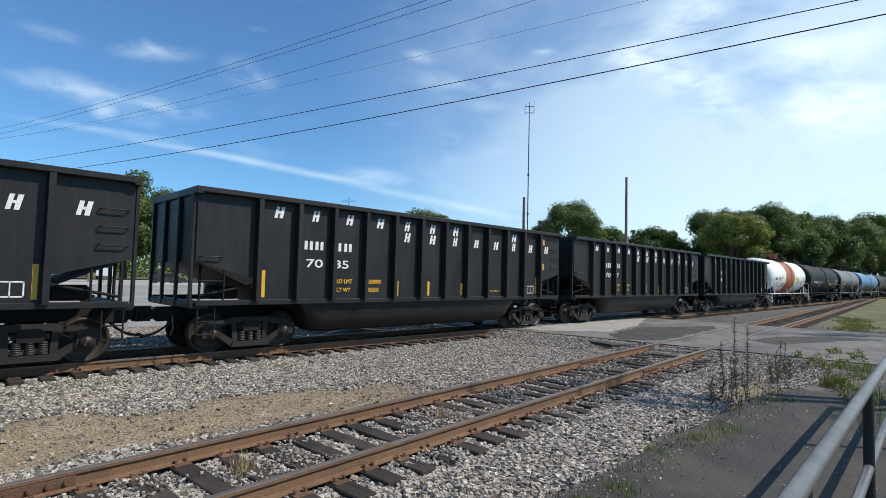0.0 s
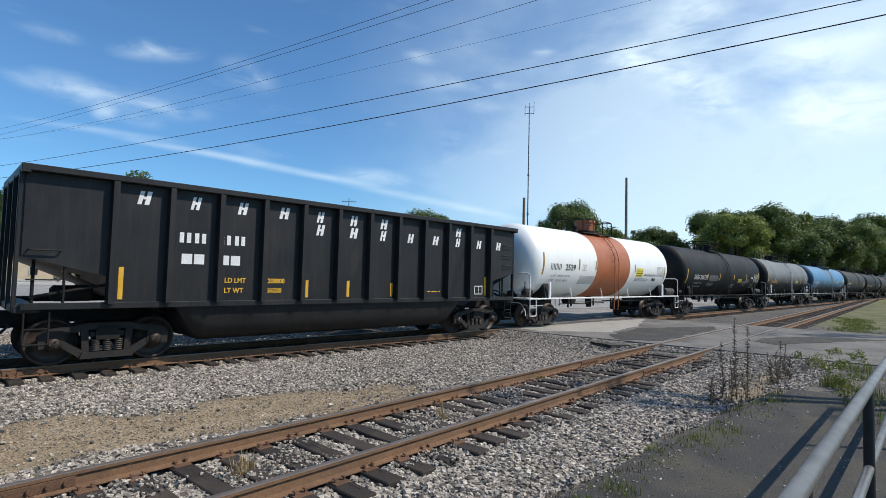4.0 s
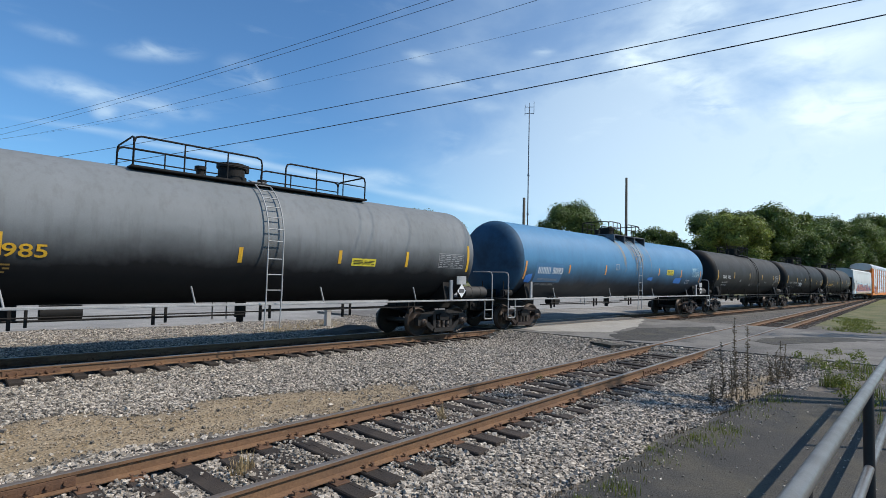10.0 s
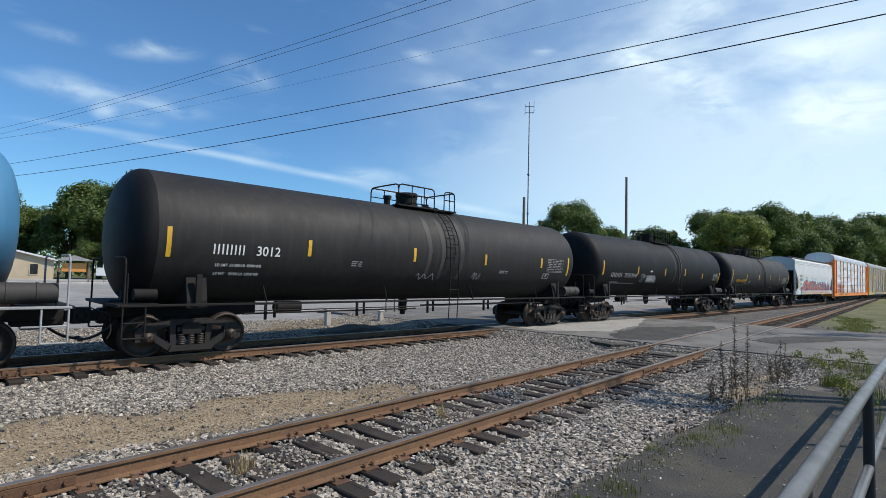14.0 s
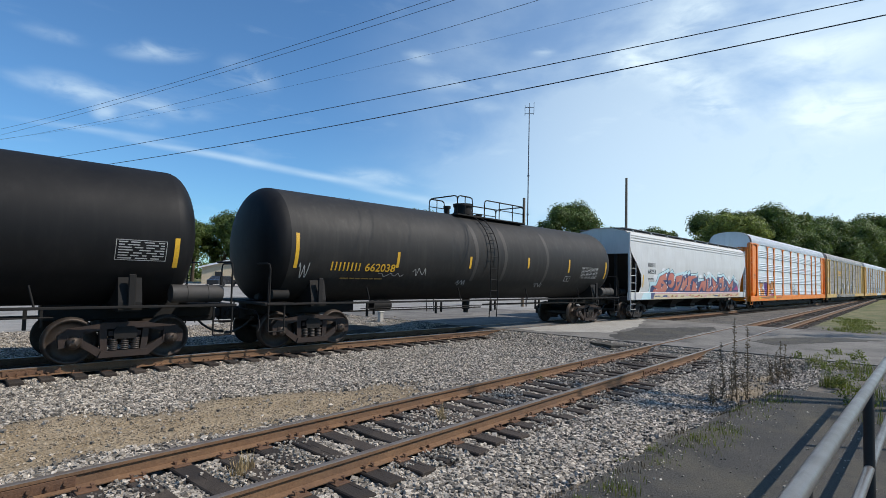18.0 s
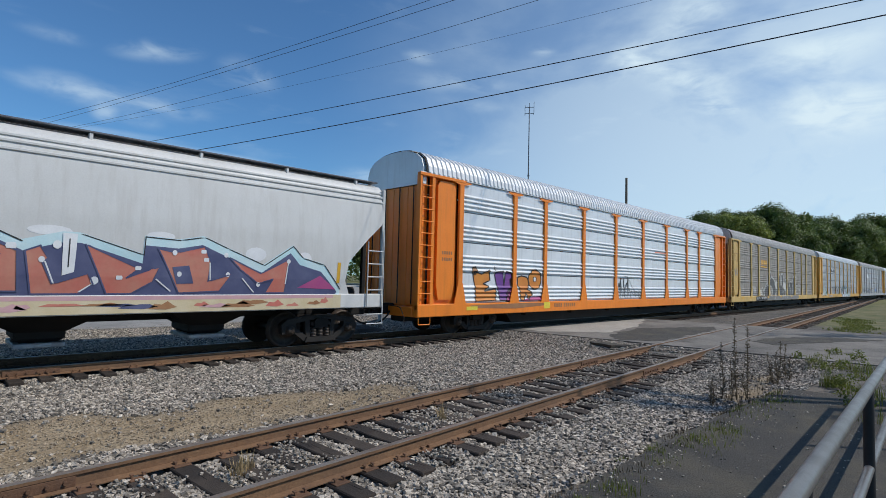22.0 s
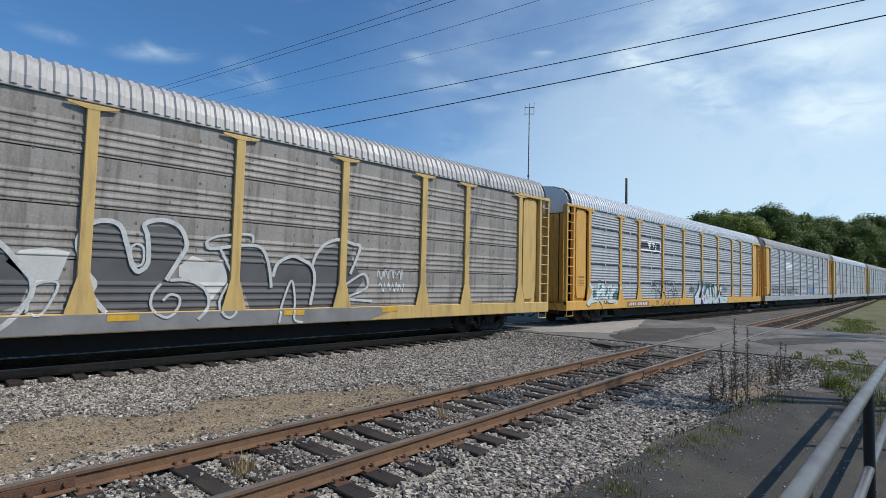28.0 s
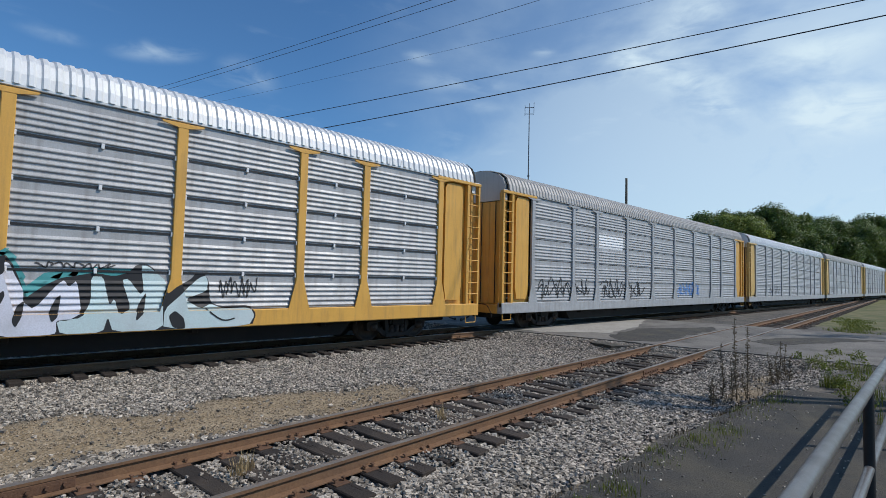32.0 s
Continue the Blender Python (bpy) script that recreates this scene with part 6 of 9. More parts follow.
def make_tree(height, width, leaf_mat, seed, label, per=420, leaf=0.17, sparse=False, at=None):
    r = random.Random(seed)
    tree = thing("tree", label, "tree", "trees beyond the tracks", at=at)
    s = Shape()
    fork = height * 0.30
    s.rod((0, 0, -0.4), (0.1, 0.05, fork), height * 0.03, 9, height * 0.02)
    centres = []
    n = 9 if sparse else 18
    for i in range(n):
        a, up = r.uniform(0, 6.28), r.uniform(0.42, 0.98)
        reach = width * 0.5 * math.sqrt(max(0.05, 1 - ((up - 0.60) / 0.42) ** 2)) * r.uniform(0.35, 0.9)
        end = Vector((math.cos(a) * reach, math.sin(a) * reach, height * up - 0.6))
        bend = Vector((end.x * 0.35, end.y * 0.35, fork + (end.z - fork) * 0.55))
        s.rod((0.1, 0.05, fork * 0.9), bend, height * 0.012, 6, height * 0.007)
        s.rod(bend, end, height * 0.007, 5, height * 0.002)
        centres.append((end.x, end.y, end.z, width * r.uniform(0.12, 0.19)))
        for _ in range(4):
            q = end + Vector((r.uniform(-1, 1), r.uniform(-1, 1), r.uniform(-0.8, 0.8))) * width * 0.16
            centres.append((q.x, q.y, q.z, width * r.uniform(0.05, 0.12)))
    part("trunk", s, M["bark"], tree)
    part("crown", leaf_mesh("crown", centres, per, leaf, leaf_mat, seed, 0.85), None, tree)
    return tree


def polar(az, dist):
    return dist * math.cos(radians(az)), dist * math.sin(radians(az))


KINDS = [make_tree(14.4, 11.0, M["leaf_dark"], 11, "broad dark green tree beyond the tracks", at=pose(*polar(31.4, 84), -0.1)),
         make_tree(11.5, 9.5, M["leaf_dark"], 12, "spreading dark green tree in a far row", at=pose(*polar(11.8, 96), -0.1)),
         make_tree(12.0, 10.0, M["leaf_light"], 13, "yellow-green tree before darker woods", at=pose(*polar(16.6, 88), -0.1)),
         make_tree(11.0, 8.0, M["leaf_dark"], 14, "round green tree in a far row", at=pose(*polar(27.1, 92), -0.1))]
r_t = random.Random(3)
for az, dist, high, kind in ((23.7, 100, 11.5, 3), (21.3, 112, 10.0, 1), (28.7, 100, 10.5, 2), (17.9, 100, 12.7, 0), (14.0, 98, 13.5, 0), (13.0, 104, 14.4, 3), (10.0, 124, 14.2, 1), (8.6, 146, 16.2, 0), (7.1, 175, 19.0, 3),
                             (6.3, 195, 20.6, 0), (5.5, 222, 22.8, 1), (15.1, 108, 14.2, 1), (11.1, 110, 12.6, 3), (46.9, 96, 12.8, 0), (50.2, 112, 9.9, 1), (54.1, 110, 9.4, 3), (40.7, 115, 9.7, 1), (36.8, 112, 9.4, 0),
                             (58.6, 112, 11.5, 3), (63.0, 108, 12.7, 1), (65.8, 104, 14.1, 0), (68.4, 118, 11.7, 3), (71.2, 116, 12.3, 1), (74.5, 112, 15.3, 0), (77.0, 110, 17.2, 1), (78.9, 114, 17.4, 3), (81.2, 118, 13.7, 0),
                             (83.8, 122, 12.8, 3), (85.9, 120, 14.0, 1), (88.5, 124, 14.9, 0), (72.8, 100, 7.6, 2), (79.8, 104, 6.4, 1), (60.8, 122, 12.0, 0)):
    src = KINDS[kind]
    hs = high / (13.0, 11.2, 11.8, 10.8)[kind]
    ob = copy_thing(src, pose(*polar(az, dist), -0.1, 0, 0, r_t.uniform(0, 360)))
    ob.scale = (hs * r_t.uniform(0.9, 1.2), hs * r_t.uniform(0.9, 1.2), hs)
# unseen trees added beside the camera to shade the path and the crossing
make_tree(15.0, 3.2, M["leaf_dark"], 21, "unseen slim tree added to shade the ballast", 150, 0.10, True, pose(16.4, -4.2, -0.1))
make_tree(12.0, 4.4, M["leaf_dark"], 22, "leafy roadside tree shading the crossing", 45, 0.12, True, pose(30.5, -2.0, -0.1))
wood = leaf_mesh("far_wood", [(x, 145 + 4 * math.sin(x), 3.4 + 1.3 * math.sin(x * 0.7), 4.2 + 0.8 * math.sin(x * 1.9)) for x in range(-150, 260, 5)] +
                 [(x, 128 - (x - 190) * 1.3 + 4 * math.sin(x), 3.6, 4.4) for x in range(170, 300, 4)], 26, 0.5, M["leaf_dark"], 31)
tagged(new("far_wood", wood), "dark green belt of far woods", "woods", kind="stuff")


def blades(name, spots, n, high, wide, mat, label, seed, category="grass"):
    """Tufts of grass: bent tapering blades round each spot."""
    r = np.random.default_rng(seed)
    v, f = [], []
    for x, y, rad in spots:
        x, y = on_plan(x, y)
        for _ in range(int(n)):
            a, d = r.uniform(0, 6.28), rad * math.sqrt(r.uniform(0, 1))
            px, py = x + math.cos(a) * d, y + math.sin(a) * d
            pz = float(ground_z(np.array([px]), np.array([py]))[0])
            pz = max(pz, -0.1 if py < 2.7 and px < 12.3 else pz)
            h, b, lean = high * r.uniform(0.4, 1.15), r.uniform(0, 6.28), r.uniform(0.1, 0.7)
            w = wide * r.uniform(0.6, 1.3)
            wx, wy, lx, ly = -math.sin(b) * w, math.cos(b) * w, math.cos(b) * h * lean, math.sin(b) * h * lean
            o = len(v)
            v += [(px - wx, py - wy, pz - 0.02), (px + wx, py + wy, pz - 0.02), (px + lx * 0.35 + wx * 0.7, py + ly * 0.35 + wy * 0.7, pz + h * 0.6),
                  (px + lx * 0.35 - wx * 0.7, py + ly * 0.35 - wy * 0.7, pz + h * 0.6), (px + lx, py + ly, pz + h)]
            f += [(o, o + 1, o + 2, o + 3), (o + 3, o + 2, o + 4)]
    me = bpy.data.meshes.new(name)
    me.from_pydata(v, [], f)
    me.materials.append(mat)
    return tagged(new(name, me), label, category, kind="stuff")


r_g = random.Random(8)
edge = [(x + r_g.uniform(-0.2, 0.2), 2.62 + 0.22 * math.sin(x * 2.1) + r_g.uniform(-0.15, 0.2), r_g.uniform(0.06, 0.28)) for x in [4.2 + 0.33 * i for i in range(26)] if math.sin(x * 1.9) > -0.45]
blades("grass", edge + [(7.6, 2.55, 0.5), (7.9, 2.45, 0.35), (6.4, 2.55, 0.3), (7.2, 2.4, 0.4), (8.3, 2.5, 0.4), (5.3, 2.5, 0.35), (9.6, 2.6, 0.4), (10.4, 2.6, 0.4)], 60, 0.085, 0.004, M["grass"], "short green grass along the asphalt edge", 41)
blades("grass", [(13.95, 2.0, 0.22), (13.8, 2.15, 0.14), (15.9, 1.75, 0.3), (13.1, 1.45, 0.3), (12.4, 1.1, 0.4), (10.6, 1.0, 0.4)], 70, 0.30, 0.006, M["grass"], "tall green weeds beside the railing", 42)
blades("grass", [(16.7, 2.75, 0.35), (17.1, 2.35, 0.3), (17.3, 3.0, 0.25), (16.9, 1.95, 0.25)], 80, 0.22, 0.006, M["grass"], "green grass at the edge of the crossing", 43)
blades("grass", [(x, 4.1 + 0.12 * (x - 31) + r_g.uniform(-0.5, 0.5), 0.8) for x in np.linspace(31, 48, 24)], 160, 0.11, 0.012, M["grass"], "strip of green grass beyond the crossing", 44)
blades("dry_grass", [(3.11, 5.52, 0.10), (2.95, 5.40, 0.07), (6.22, 5.60, 0.07), (6.35, 5.75, 0.04)], 60, 0.26, 0.004, M["dry_grass"], "dry straw-coloured tuft between the rails", 45)
blades("dry_grass", [(12.0, 18.2, 0.8), (12.9, 18.9, 0.9), (14.4, 19.3, 0.7), (11.3, 17.9, 0.5)], 150, 0.16, 0.006, M["dry_grass"], "patch of dry yellow grass on the gravel", 46)
blades("dry_grass", [(10.9, 3.0, 0.5), (12.0, 3.4, 0.6), (13.0, 3.7, 0.6), (14.2, 4.0, 0.6), (15.6, 3.9, 0.7), (9.6, 2.8, 0.3), (14.5, 3.2, 0.4), (16.3, 3.2, 0.6), (11.7, 3.3, 0.35), (15.0, 2.4, 0.4)], 70, 0.15, 0.004, M["weed_stalk"], "brown withered weeds on the ballast", 47)
blades("dry_grass", [(4.6 + 0.42 * i, 2.80 + 0.16 * math.sin(i * 1.7), 0.22) for i in range(19)], 46, 0.075, 0.004, M["weed_stalk"], "short withered fringe between path and ballast", 49)
blades("grass", [(10.2, 6.55, 0.10)], 30, 0.20, 0.006, M["grass"], "small green weed beside a rail", 48)


r_w = random.Random(77)
clumps = []
for x, y, spread_, high in ((12.7, 1.75, 0.30, 0.34), (13.3, 1.95, 0.28, 0.30), (15.2, 2.1, 0.40, 0.34), (16.4, 2.8, 0.45, 0.30), (17.6, 2.3, 0.40, 0.32), (18.8, 2.9, 0.5, 0.28), (11.4, 1.35, 0.2, 0.2)):
    for _ in range(9):
        clumps.append((x + r_w.gauss(0, spread_ * 0.6), y + r_w.gauss(0, spread_ * 0.5), -0.12 + r_w.uniform(0.02, high), r_w.uniform(0.06, 0.14)))
tagged(new("weeds", leaf_mesh("weeds", clumps, 3200, 0.028, M["grass"], 52, 0.8)), "leafy green weeds along the edge of the path", "weeds", kind="stuff")


def weed(x, y, high, seed):
    r = random.Random(seed)
    x, y = on_plan(x, y)
    z = float(ground_z(np.array([x]), np.array([y]))[0])
    plant = thing("weed", "tall dark withered weed stalk on the ballast", "weed", "tall weeds", at=pose(x, y, z))
    pts = [Vector((0, 0, -0.05))]
    for i in range(6):
        pts.append(pts[-1] + Vector((r.uniform(-0.03, 0.03), r.uniform(-0.03, 0.03), high / 6)))
    s = Shape()
    s.sheet([[p + Vector((math.cos(a), math.sin(a), 0)) * (0.011 - 0.0012 * i) for a in (0, 1.26, 2.51, 3.77, 5.03)] for i, p in enumerate(pts)], True, True)
    part("stalk", s, M["weed_stalk"], plant)
    v, f = [], []
    for i in range(int(150 * high)):
        t = r.uniform(0.15, 1.0)
        k = min(5, int(t * 6))
        p = pts[k].lerp(pts[k + 1], t * 6 - k)
        a = r.uniform(0, 6.28)
        d = Vector((math.cos(a), math.sin(a), r.uniform(-0.2, 0.8)))
        ln = r.uniform(0.03, 0.09) * (1.15 - t * 0.6)
        w = d.orthogonal().normalized() * ln * 0.17
        o = len(v)
        v += [p, p + d * ln * 0.5 + w, p + d * ln, p + d * ln * 0.5 - w]
        f.append((o, o + 1, o + 2, o + 3))
    me = bpy.data.meshes.new("leaves")
    me.from_pydata([tuple(q) for q in v], [], f)
    me.materials.append(M["weed_stalk"])
    ob = part("leaves", me, None, plant)
    ob["kind"] = "stuff"


for i, (x, y, h) in enumerate(((11.75, 3.25, 1.62), (11.95, 3.12, 1.45), (11.5, 3.45, 1.15), (11.6, 3.3, 0.85), (12.2, 3.2, 0.6), (11.2, 3.55, 0.5),
                               (14.1, 3.1, 0.8), (14.5, 2.95, 0.65), (14.9, 3.1, 0.9), (14.35, 3.3, 0.75), (14.7, 3.25, 1.0), (14.2, 3.2, 0.6), (10.9, 3.4, 0.55))):
    weed(x, y, h, 60 + i)

# ---- railing beside the path ----
rail_th = thing("pipe_railing", "two-bar galvanised pipe railing beside the path", "railing")


def rail_y(x):
    return 0.4385 + 0.0372 * x


for z, r, nm in ((1.07, 0.042, "top_rail"), (0.41, 0.036, "lower_rail")):
    part(nm, Shape().rod((-2.5, rail_y(-2.5), z), (11.6, rail_y(11.6), z), r, 24), M["pipe"], rail_th, "worn galvanised steel pipe")
for x in (-0.27, 2.73, 5.73, 8.73, 11.5):
    y = rail_y(x)
    part("post", Shape().rod((x, y, -0.15), (x, y, 1.06), 0.040, 16), M["pipe_post"], rail_th, "dark pipe post")

# ---- masts, poles and wires ----
mx, my = polar(36.4, 40)
mast = thing("antenna_mast", "tall thin radio mast with a small folded antenna", "mast", at=pose(mx, my, -0.2))
part("pole", Shape().rod((0, 0, 0), (0, 0, 15.4), 0.055, 8, 0.035), M["mast_metal"], mast)
part("antenna", Shape().box(-0.35, 0.35, -0.012, 0.012, 15.35, 15.39).box(-0.35, 0.35, -0.012, 0.012, 14.85, 14.89).rod((-0.33, 0, 14.7), (-0.33, 0, 15.55), 0.02, 6).rod((0.0, 0, 14.7), (0, 0, 15.7), 0.02, 6)
     .rod((0.35, 0, 14.8), (0.35, 0, 15.8), 0.02, 6), M["mast_metal"], mast, at=pose(0, 0, 0, 0, 0, -50))
for z in (2.0, 4.6, 7.0, 10.0):
    part("clamp", Shape().rod((0, 0, z), (0, 0, z + 0.12), 0.085, 8), M["mast_metal"], mast)
solid("utility_pole", Shape().rod((0, 0, -0.4), (0, 0, 8.2), 0.13, 10, 0.10), M["pole_wood"], "short wooden pole beside the radio mast", "pole", "wooden poles", at=pose(mx - 0.32, my + 0.12, -0.1))
solid("utility_pole", Shape().rod((0, 0, -0.4), (0, 0, 13.4), 0.17, 10, 0.12), M["pole_wood"], "bare wooden pole standing beyond the train", "pole", "wooden poles", at=pose(*polar(26.2, 60), -0.1))
ax_, ay_ = polar(56.0, 70)
yagi = thing("roof_antenna", "thin mast with a small spiky television antenna", "antenna", at=pose(ax_, ay_, -0.1))
part("pole", Shape().rod((0, 0, 0), (0, 0, 12.2), 0.05, 6), M["mast_metal"], yagi)
sh = Shape().rod((-0.9, 0, 11.7), (0.9, 0, 11.75), 0.03, 6)
for x in (-0.8, -0.4, 0.0, 0.4, 0.8):
    sh.rod((x, -0.5, 11.72), (x, 0.5, 11.72), 0.02, 5).rod((x, 0, 11.5), (x, 0, 11.95), 0.02, 5)
part("antenna", sh, M["mast_metal"], yagi, at=pose(0, 0, 0, 0, 0, -40))
for x, y, h in ((0.3, 72.5, 14.6), (24.6, -23.3, 13.8)):
    up = thing("utility_pole", "wooden pole that carries the wires over the road", "pole", "wire poles", at=pose(x, y, -0.2))
    part("pole", Shape().rod((0, 0, -0.3), (0, 0, h), 0.17, 10, 0.11), M["pole_wood"], up)
    part("crossarm", Shape().box(-4.6, 1.2, -0.06, 0.06, h - 0.55, h - 0.42, 0.01), M["pole_wood"], up)
# each wire hangs in an upright plane x = a - 0.26 y; its height is c2 y^2 + c1 y + c0
for a, c2, c1, c0, r in ((18.62, 0.00062, -0.0377, 9.44, 0.019), (18.81, 0.00037, -0.0144, 10.04, 0.016), (15.26, 0.00102, -0.0633, 12.20, 0.009),
                         (15.65, 0.00060, -0.0430, 11.97, 0.009), (17.06, 0.00120, -0.0700, 12.12, 0.008), (18.92, 0.00080, -0.0260, 11.66, 0.005)):
    ys = [-23.3 + 95.8 * i / 40 for i in range(41)]
    solid("overhead_wire", Shape().tube([(a - 0.26 * y, y, c2 * y * y + c1 * y + c0) for y in ys], r, 5), M["wire"], "thin dark overhead wire spanning the tracks", "wire", "overhead wires")

# ---- low buildings and clutter beyond the lot ----


def building(x, y, turn, width, depth, eave, ridge, label, openings):
    b = thing("building", label, "building", "low buildings", at=pose(x, y, -0.15, 0, 0, turn))
    part("wall", Shape().prism([(0, -0.3), (width, -0.3), (width, eave), (width / 2, ridge), (0, eave)], "y", 0, depth), M["stucco"], b, "beige stuccoed wall")
    for k in (0, 1):
        xa, za, xb, zb = (-0.5, eave - 0.15, width / 2, ridge + 0.12) if k == 0 else (width / 2, ridge + 0.12, width + 0.5, eave - 0.15)
        part("roof", Shape().prism([(xa, za), (xb, zb), (xb, zb + 0.16), (xa, za + 0.16)], "y", -0.5, depth + 0.5), M["roofing"], b, "pale shallow roof")
        part("fascia", Shape().prism([(xa, za - 0.06), (xb, zb - 0.06), (xb, zb + 0.2), (xa, za + 0.2)], "y", -0.56, -0.5), M["white"], b, "white fascia board")
    for xo, zo, w, h in openings:
        win = part("window", Shape().box(xo, xo + w, -0.03, 0.02, zo, zo + h, 0.01), M["dark_glass"], b, "dark window")
        part("window_frame", Shape().box(xo - 0.1, xo, -0.07, 0.0, zo - 0.1, zo + h + 0.1).box(xo + w, xo + w + 0.1, -0.07, 0.0, zo - 0.1, zo + h + 0.1)
             .box(xo, xo + w, -0.07, 0.0, zo + h, zo + h + 0.1).box(xo, xo + w, -0.07, 0.0, zo - 0.1, zo), M["stucco"], win)
    return b


building(-3.0, 98.0, -6, 16.2, 12, 3.1, 5.0, "low beige building with a shallow white-edged gable", ((9.0, 0.0, 1.6, 2.2), (13.4, 0.9, 0.9, 1.5), (4.0, 0.9, 1.4, 1.4)))
building(*on_plan(44.0, 92.0), -28, 11.0, 8, 2.8, 4.2, "pale low house among the trees", ((2.0, 0.9, 1.2, 1.2), (6.5, 0.0, 1.0, 2.0)))


def parked_car(x, y, turn, label):
    c = thing("parked_car", label, "car", "parked cars", at=pose(x, y, -0.11, 0, 0, turn))
    prof = [(-2.2, 0.35), (2.2, 0.35), (2.25, 0.7), (2.1, 0.88), (1.3, 0.98), (0.7, 1.45), (-1.1, 1.48), (-1.9, 1.02), (-2.25, 0.92)]
    part("body", Shape().prism(prof, "y", -0.86, 0.86), M["car_paint"], c)
    part("window", Shape().prism([(1.15, 1.0), (0.66, 1.40), (-1.0, 1.42), (-1.6, 1.03)], "y", -0.875, 0.875), M["dark_glass"], c)
    for wx in (-1.35, 1.35):
        for wy in (-0.78, 0.78):
            part("wheel", Shape().rod((wx, wy - 0.1, 0.32), (wx, wy + 0.1, 0.32), 0.32, 16), M["black_rubber"], c)


parked_car(*polar(65.8, 80), 40, "dark car parked beyond the lot")
parked_car(*polar(68.4, 78), 35, "dark car parked beside another in the lot")
parked_car(*polar(73.3, 82), 20, "dark car parked near the trees")
bx, by = polar(80.8, 82)
board = thing("sign_board", "roofed sign board with an orange and white panel", "sign", at=pose(bx, by, -0.15, 0, 0, -15))
for x in (-1.6, 1.6):
    part("post", Shape().box(x - 0.1, x + 0.1, -0.1, 0.1, 0, 3.0, 0.02), M["pole_wood"], board)
part("panel", Shape().box(-1.3, 1.3, -0.05, 0.05, 1.5, 2.6, 0.01), M["sticker_orange"], board, "orange and white panel")
part("roof", Shape().prism([(-2.2, 2.9), (2.2, 2.9), (0, 3.6)], "y", -0.6, 0.6), M["roofing"], board)
bx, by = polar(78.5, 78)
post_sign = thing("street_sign", "small white sign on a metal post", "sign", at=pose(bx, by, -0.15, 0, 0, -18))
part("post", Shape().rod((0, 0, 0), (0, 0, 2.2), 0.04, 6), M["mast_metal"], post_sign)
part("plate", Shape().box(-0.9, 0.9, -0.04, 0.04, 1.1, 2.1, 0.02), M["white"], post_sign)
s = Shape()
rows = []
for i in range(9):
    k = i / 8
    rows.append([(9.9 + 2.6 * k + 0.3 * math.sin(j), 15.9 + 1.0 * (j / 6 - 0.5) + 0.5 * k, -0.16 + 0.24 * math.sin(math.pi * k) * math.sin(math.pi * j / 6) * (1 + 0.3 * math.sin(5 * k + j))) for j in range(7)])
solid("rubble_heap", Shape().sheet(rows, False), M["asphalt_dark"], "low dark heap of rubble beside the track", "rubble")
for x, y, h in ((13.9, 18.6, 0.62), (17.0, 19.0, 0.45)):
    ob = thing("marker_post", "short pale concrete post on the gravel", "post", "marker posts", at=pose(*on_plan(x, y), -0.16))
    part("post", Shape().box(-0.10, 0.10, -0.10, 0.10, -0.1, h, 0.02), M["concrete"], ob)
    part("cap", Shape().box(-0.13, 0.13, -0.13, 0.13, h, h + 0.06, 0.015), M["concrete"], ob)

# ---- marks, placards and sprayed murals on the cars ----
M["print_grey"] = material("faint_stencil_paint", (0.22, 0.22, 0.22), (0.32, 0.32, 0.31), 0.6, scale=3, bump=0)
M["spray_white"] = material("spray_white", (0.74, 0.75, 0.75), (0.64, 0.65, 0.66), 0.6, scale=4, bump=0)
M["spray_lilac"] = material("spray_lilac", (0.58, 0.62, 0.70), (0.64, 0.63, 0.70), 0.55, scale=0.8, bump=0, speck=0.12, dirt=(0.36, 0.36, 0.37), dirt_amount=0.5)
M["spray_foam"] = material("spray_foam", (0.60, 0.68, 0.66), (0.50, 0.58, 0.58), 0.6, scale=1.6, bump=0, speck=0.12, dirt=(0.36, 0.36, 0.37), dirt_amount=0.5)
M["spray_pine"] = material("spray_pine", (0.05, 0.13, 0.125), (0.08, 0.17, 0.165), 0.6, scale=2, bump=0)
M["spray_frost"] = material("spray_frost", (0.46, 0.60, 0.60), (0.54, 0.62, 0.63), 0.6, scale=0.8, bump=0, speck=0.12, dirt=(0.36, 0.36, 0.37), dirt_amount=0.5)
M["spray_teal"] = material("spray_teal", (0.05, 0.26, 0.27), (0.08, 0.33, 0.33), 0.6, scale=3, bump=0)
M["spray_black"] = material("spray_black", (0.012, 0.012, 0.014), (0.02, 0.02, 0.022), 0.6, scale=3, bump=0)
M["spray_red"] = material("spray_red", (0.50, 0.125, 0.095), (0.50, 0.23, 0.16), 0.6, scale=1.6, fine=12, bump=0)
M["spray_rose"] = material("spray_rose", (0.56, 0.34, 0.33), (0.48, 0.28, 0.32), 0.6, scale=2.2, bump=0)
M["spray_navy"] = material("spray_navy", (0.05, 0.06, 0.14), (0.10, 0.11, 0.20), 0.6, scale=2, bump=0)
M["spray_cyan"] = material("spray_cyan", (0.40, 0.62, 0.66), (0.58, 0.70, 0.72), 0.6, scale=1.5, bump=0)
M["spray_tan"] = material("spray_tan", (0.52, 0.42, 0.24), (0.60, 0.52, 0.36), 0.6, scale=2, bump=0)
M["spray_brown"] = material("spray_brown", (0.26, 0.11, 0.045), (0.34, 0.18, 0.08), 0.6, scale=3, bump=0)
M["spray_orange"] = material("spray_orange", (0.62, 0.25, 0.035), (0.52, 0.17, 0.03), 0.6, scale=1.8, bump=0)
M["spray_purple"] = material("spray_purple", (0.13, 0.045, 0.24), (0.20, 0.06, 0.26), 0.6, scale=1.8, bump=0)
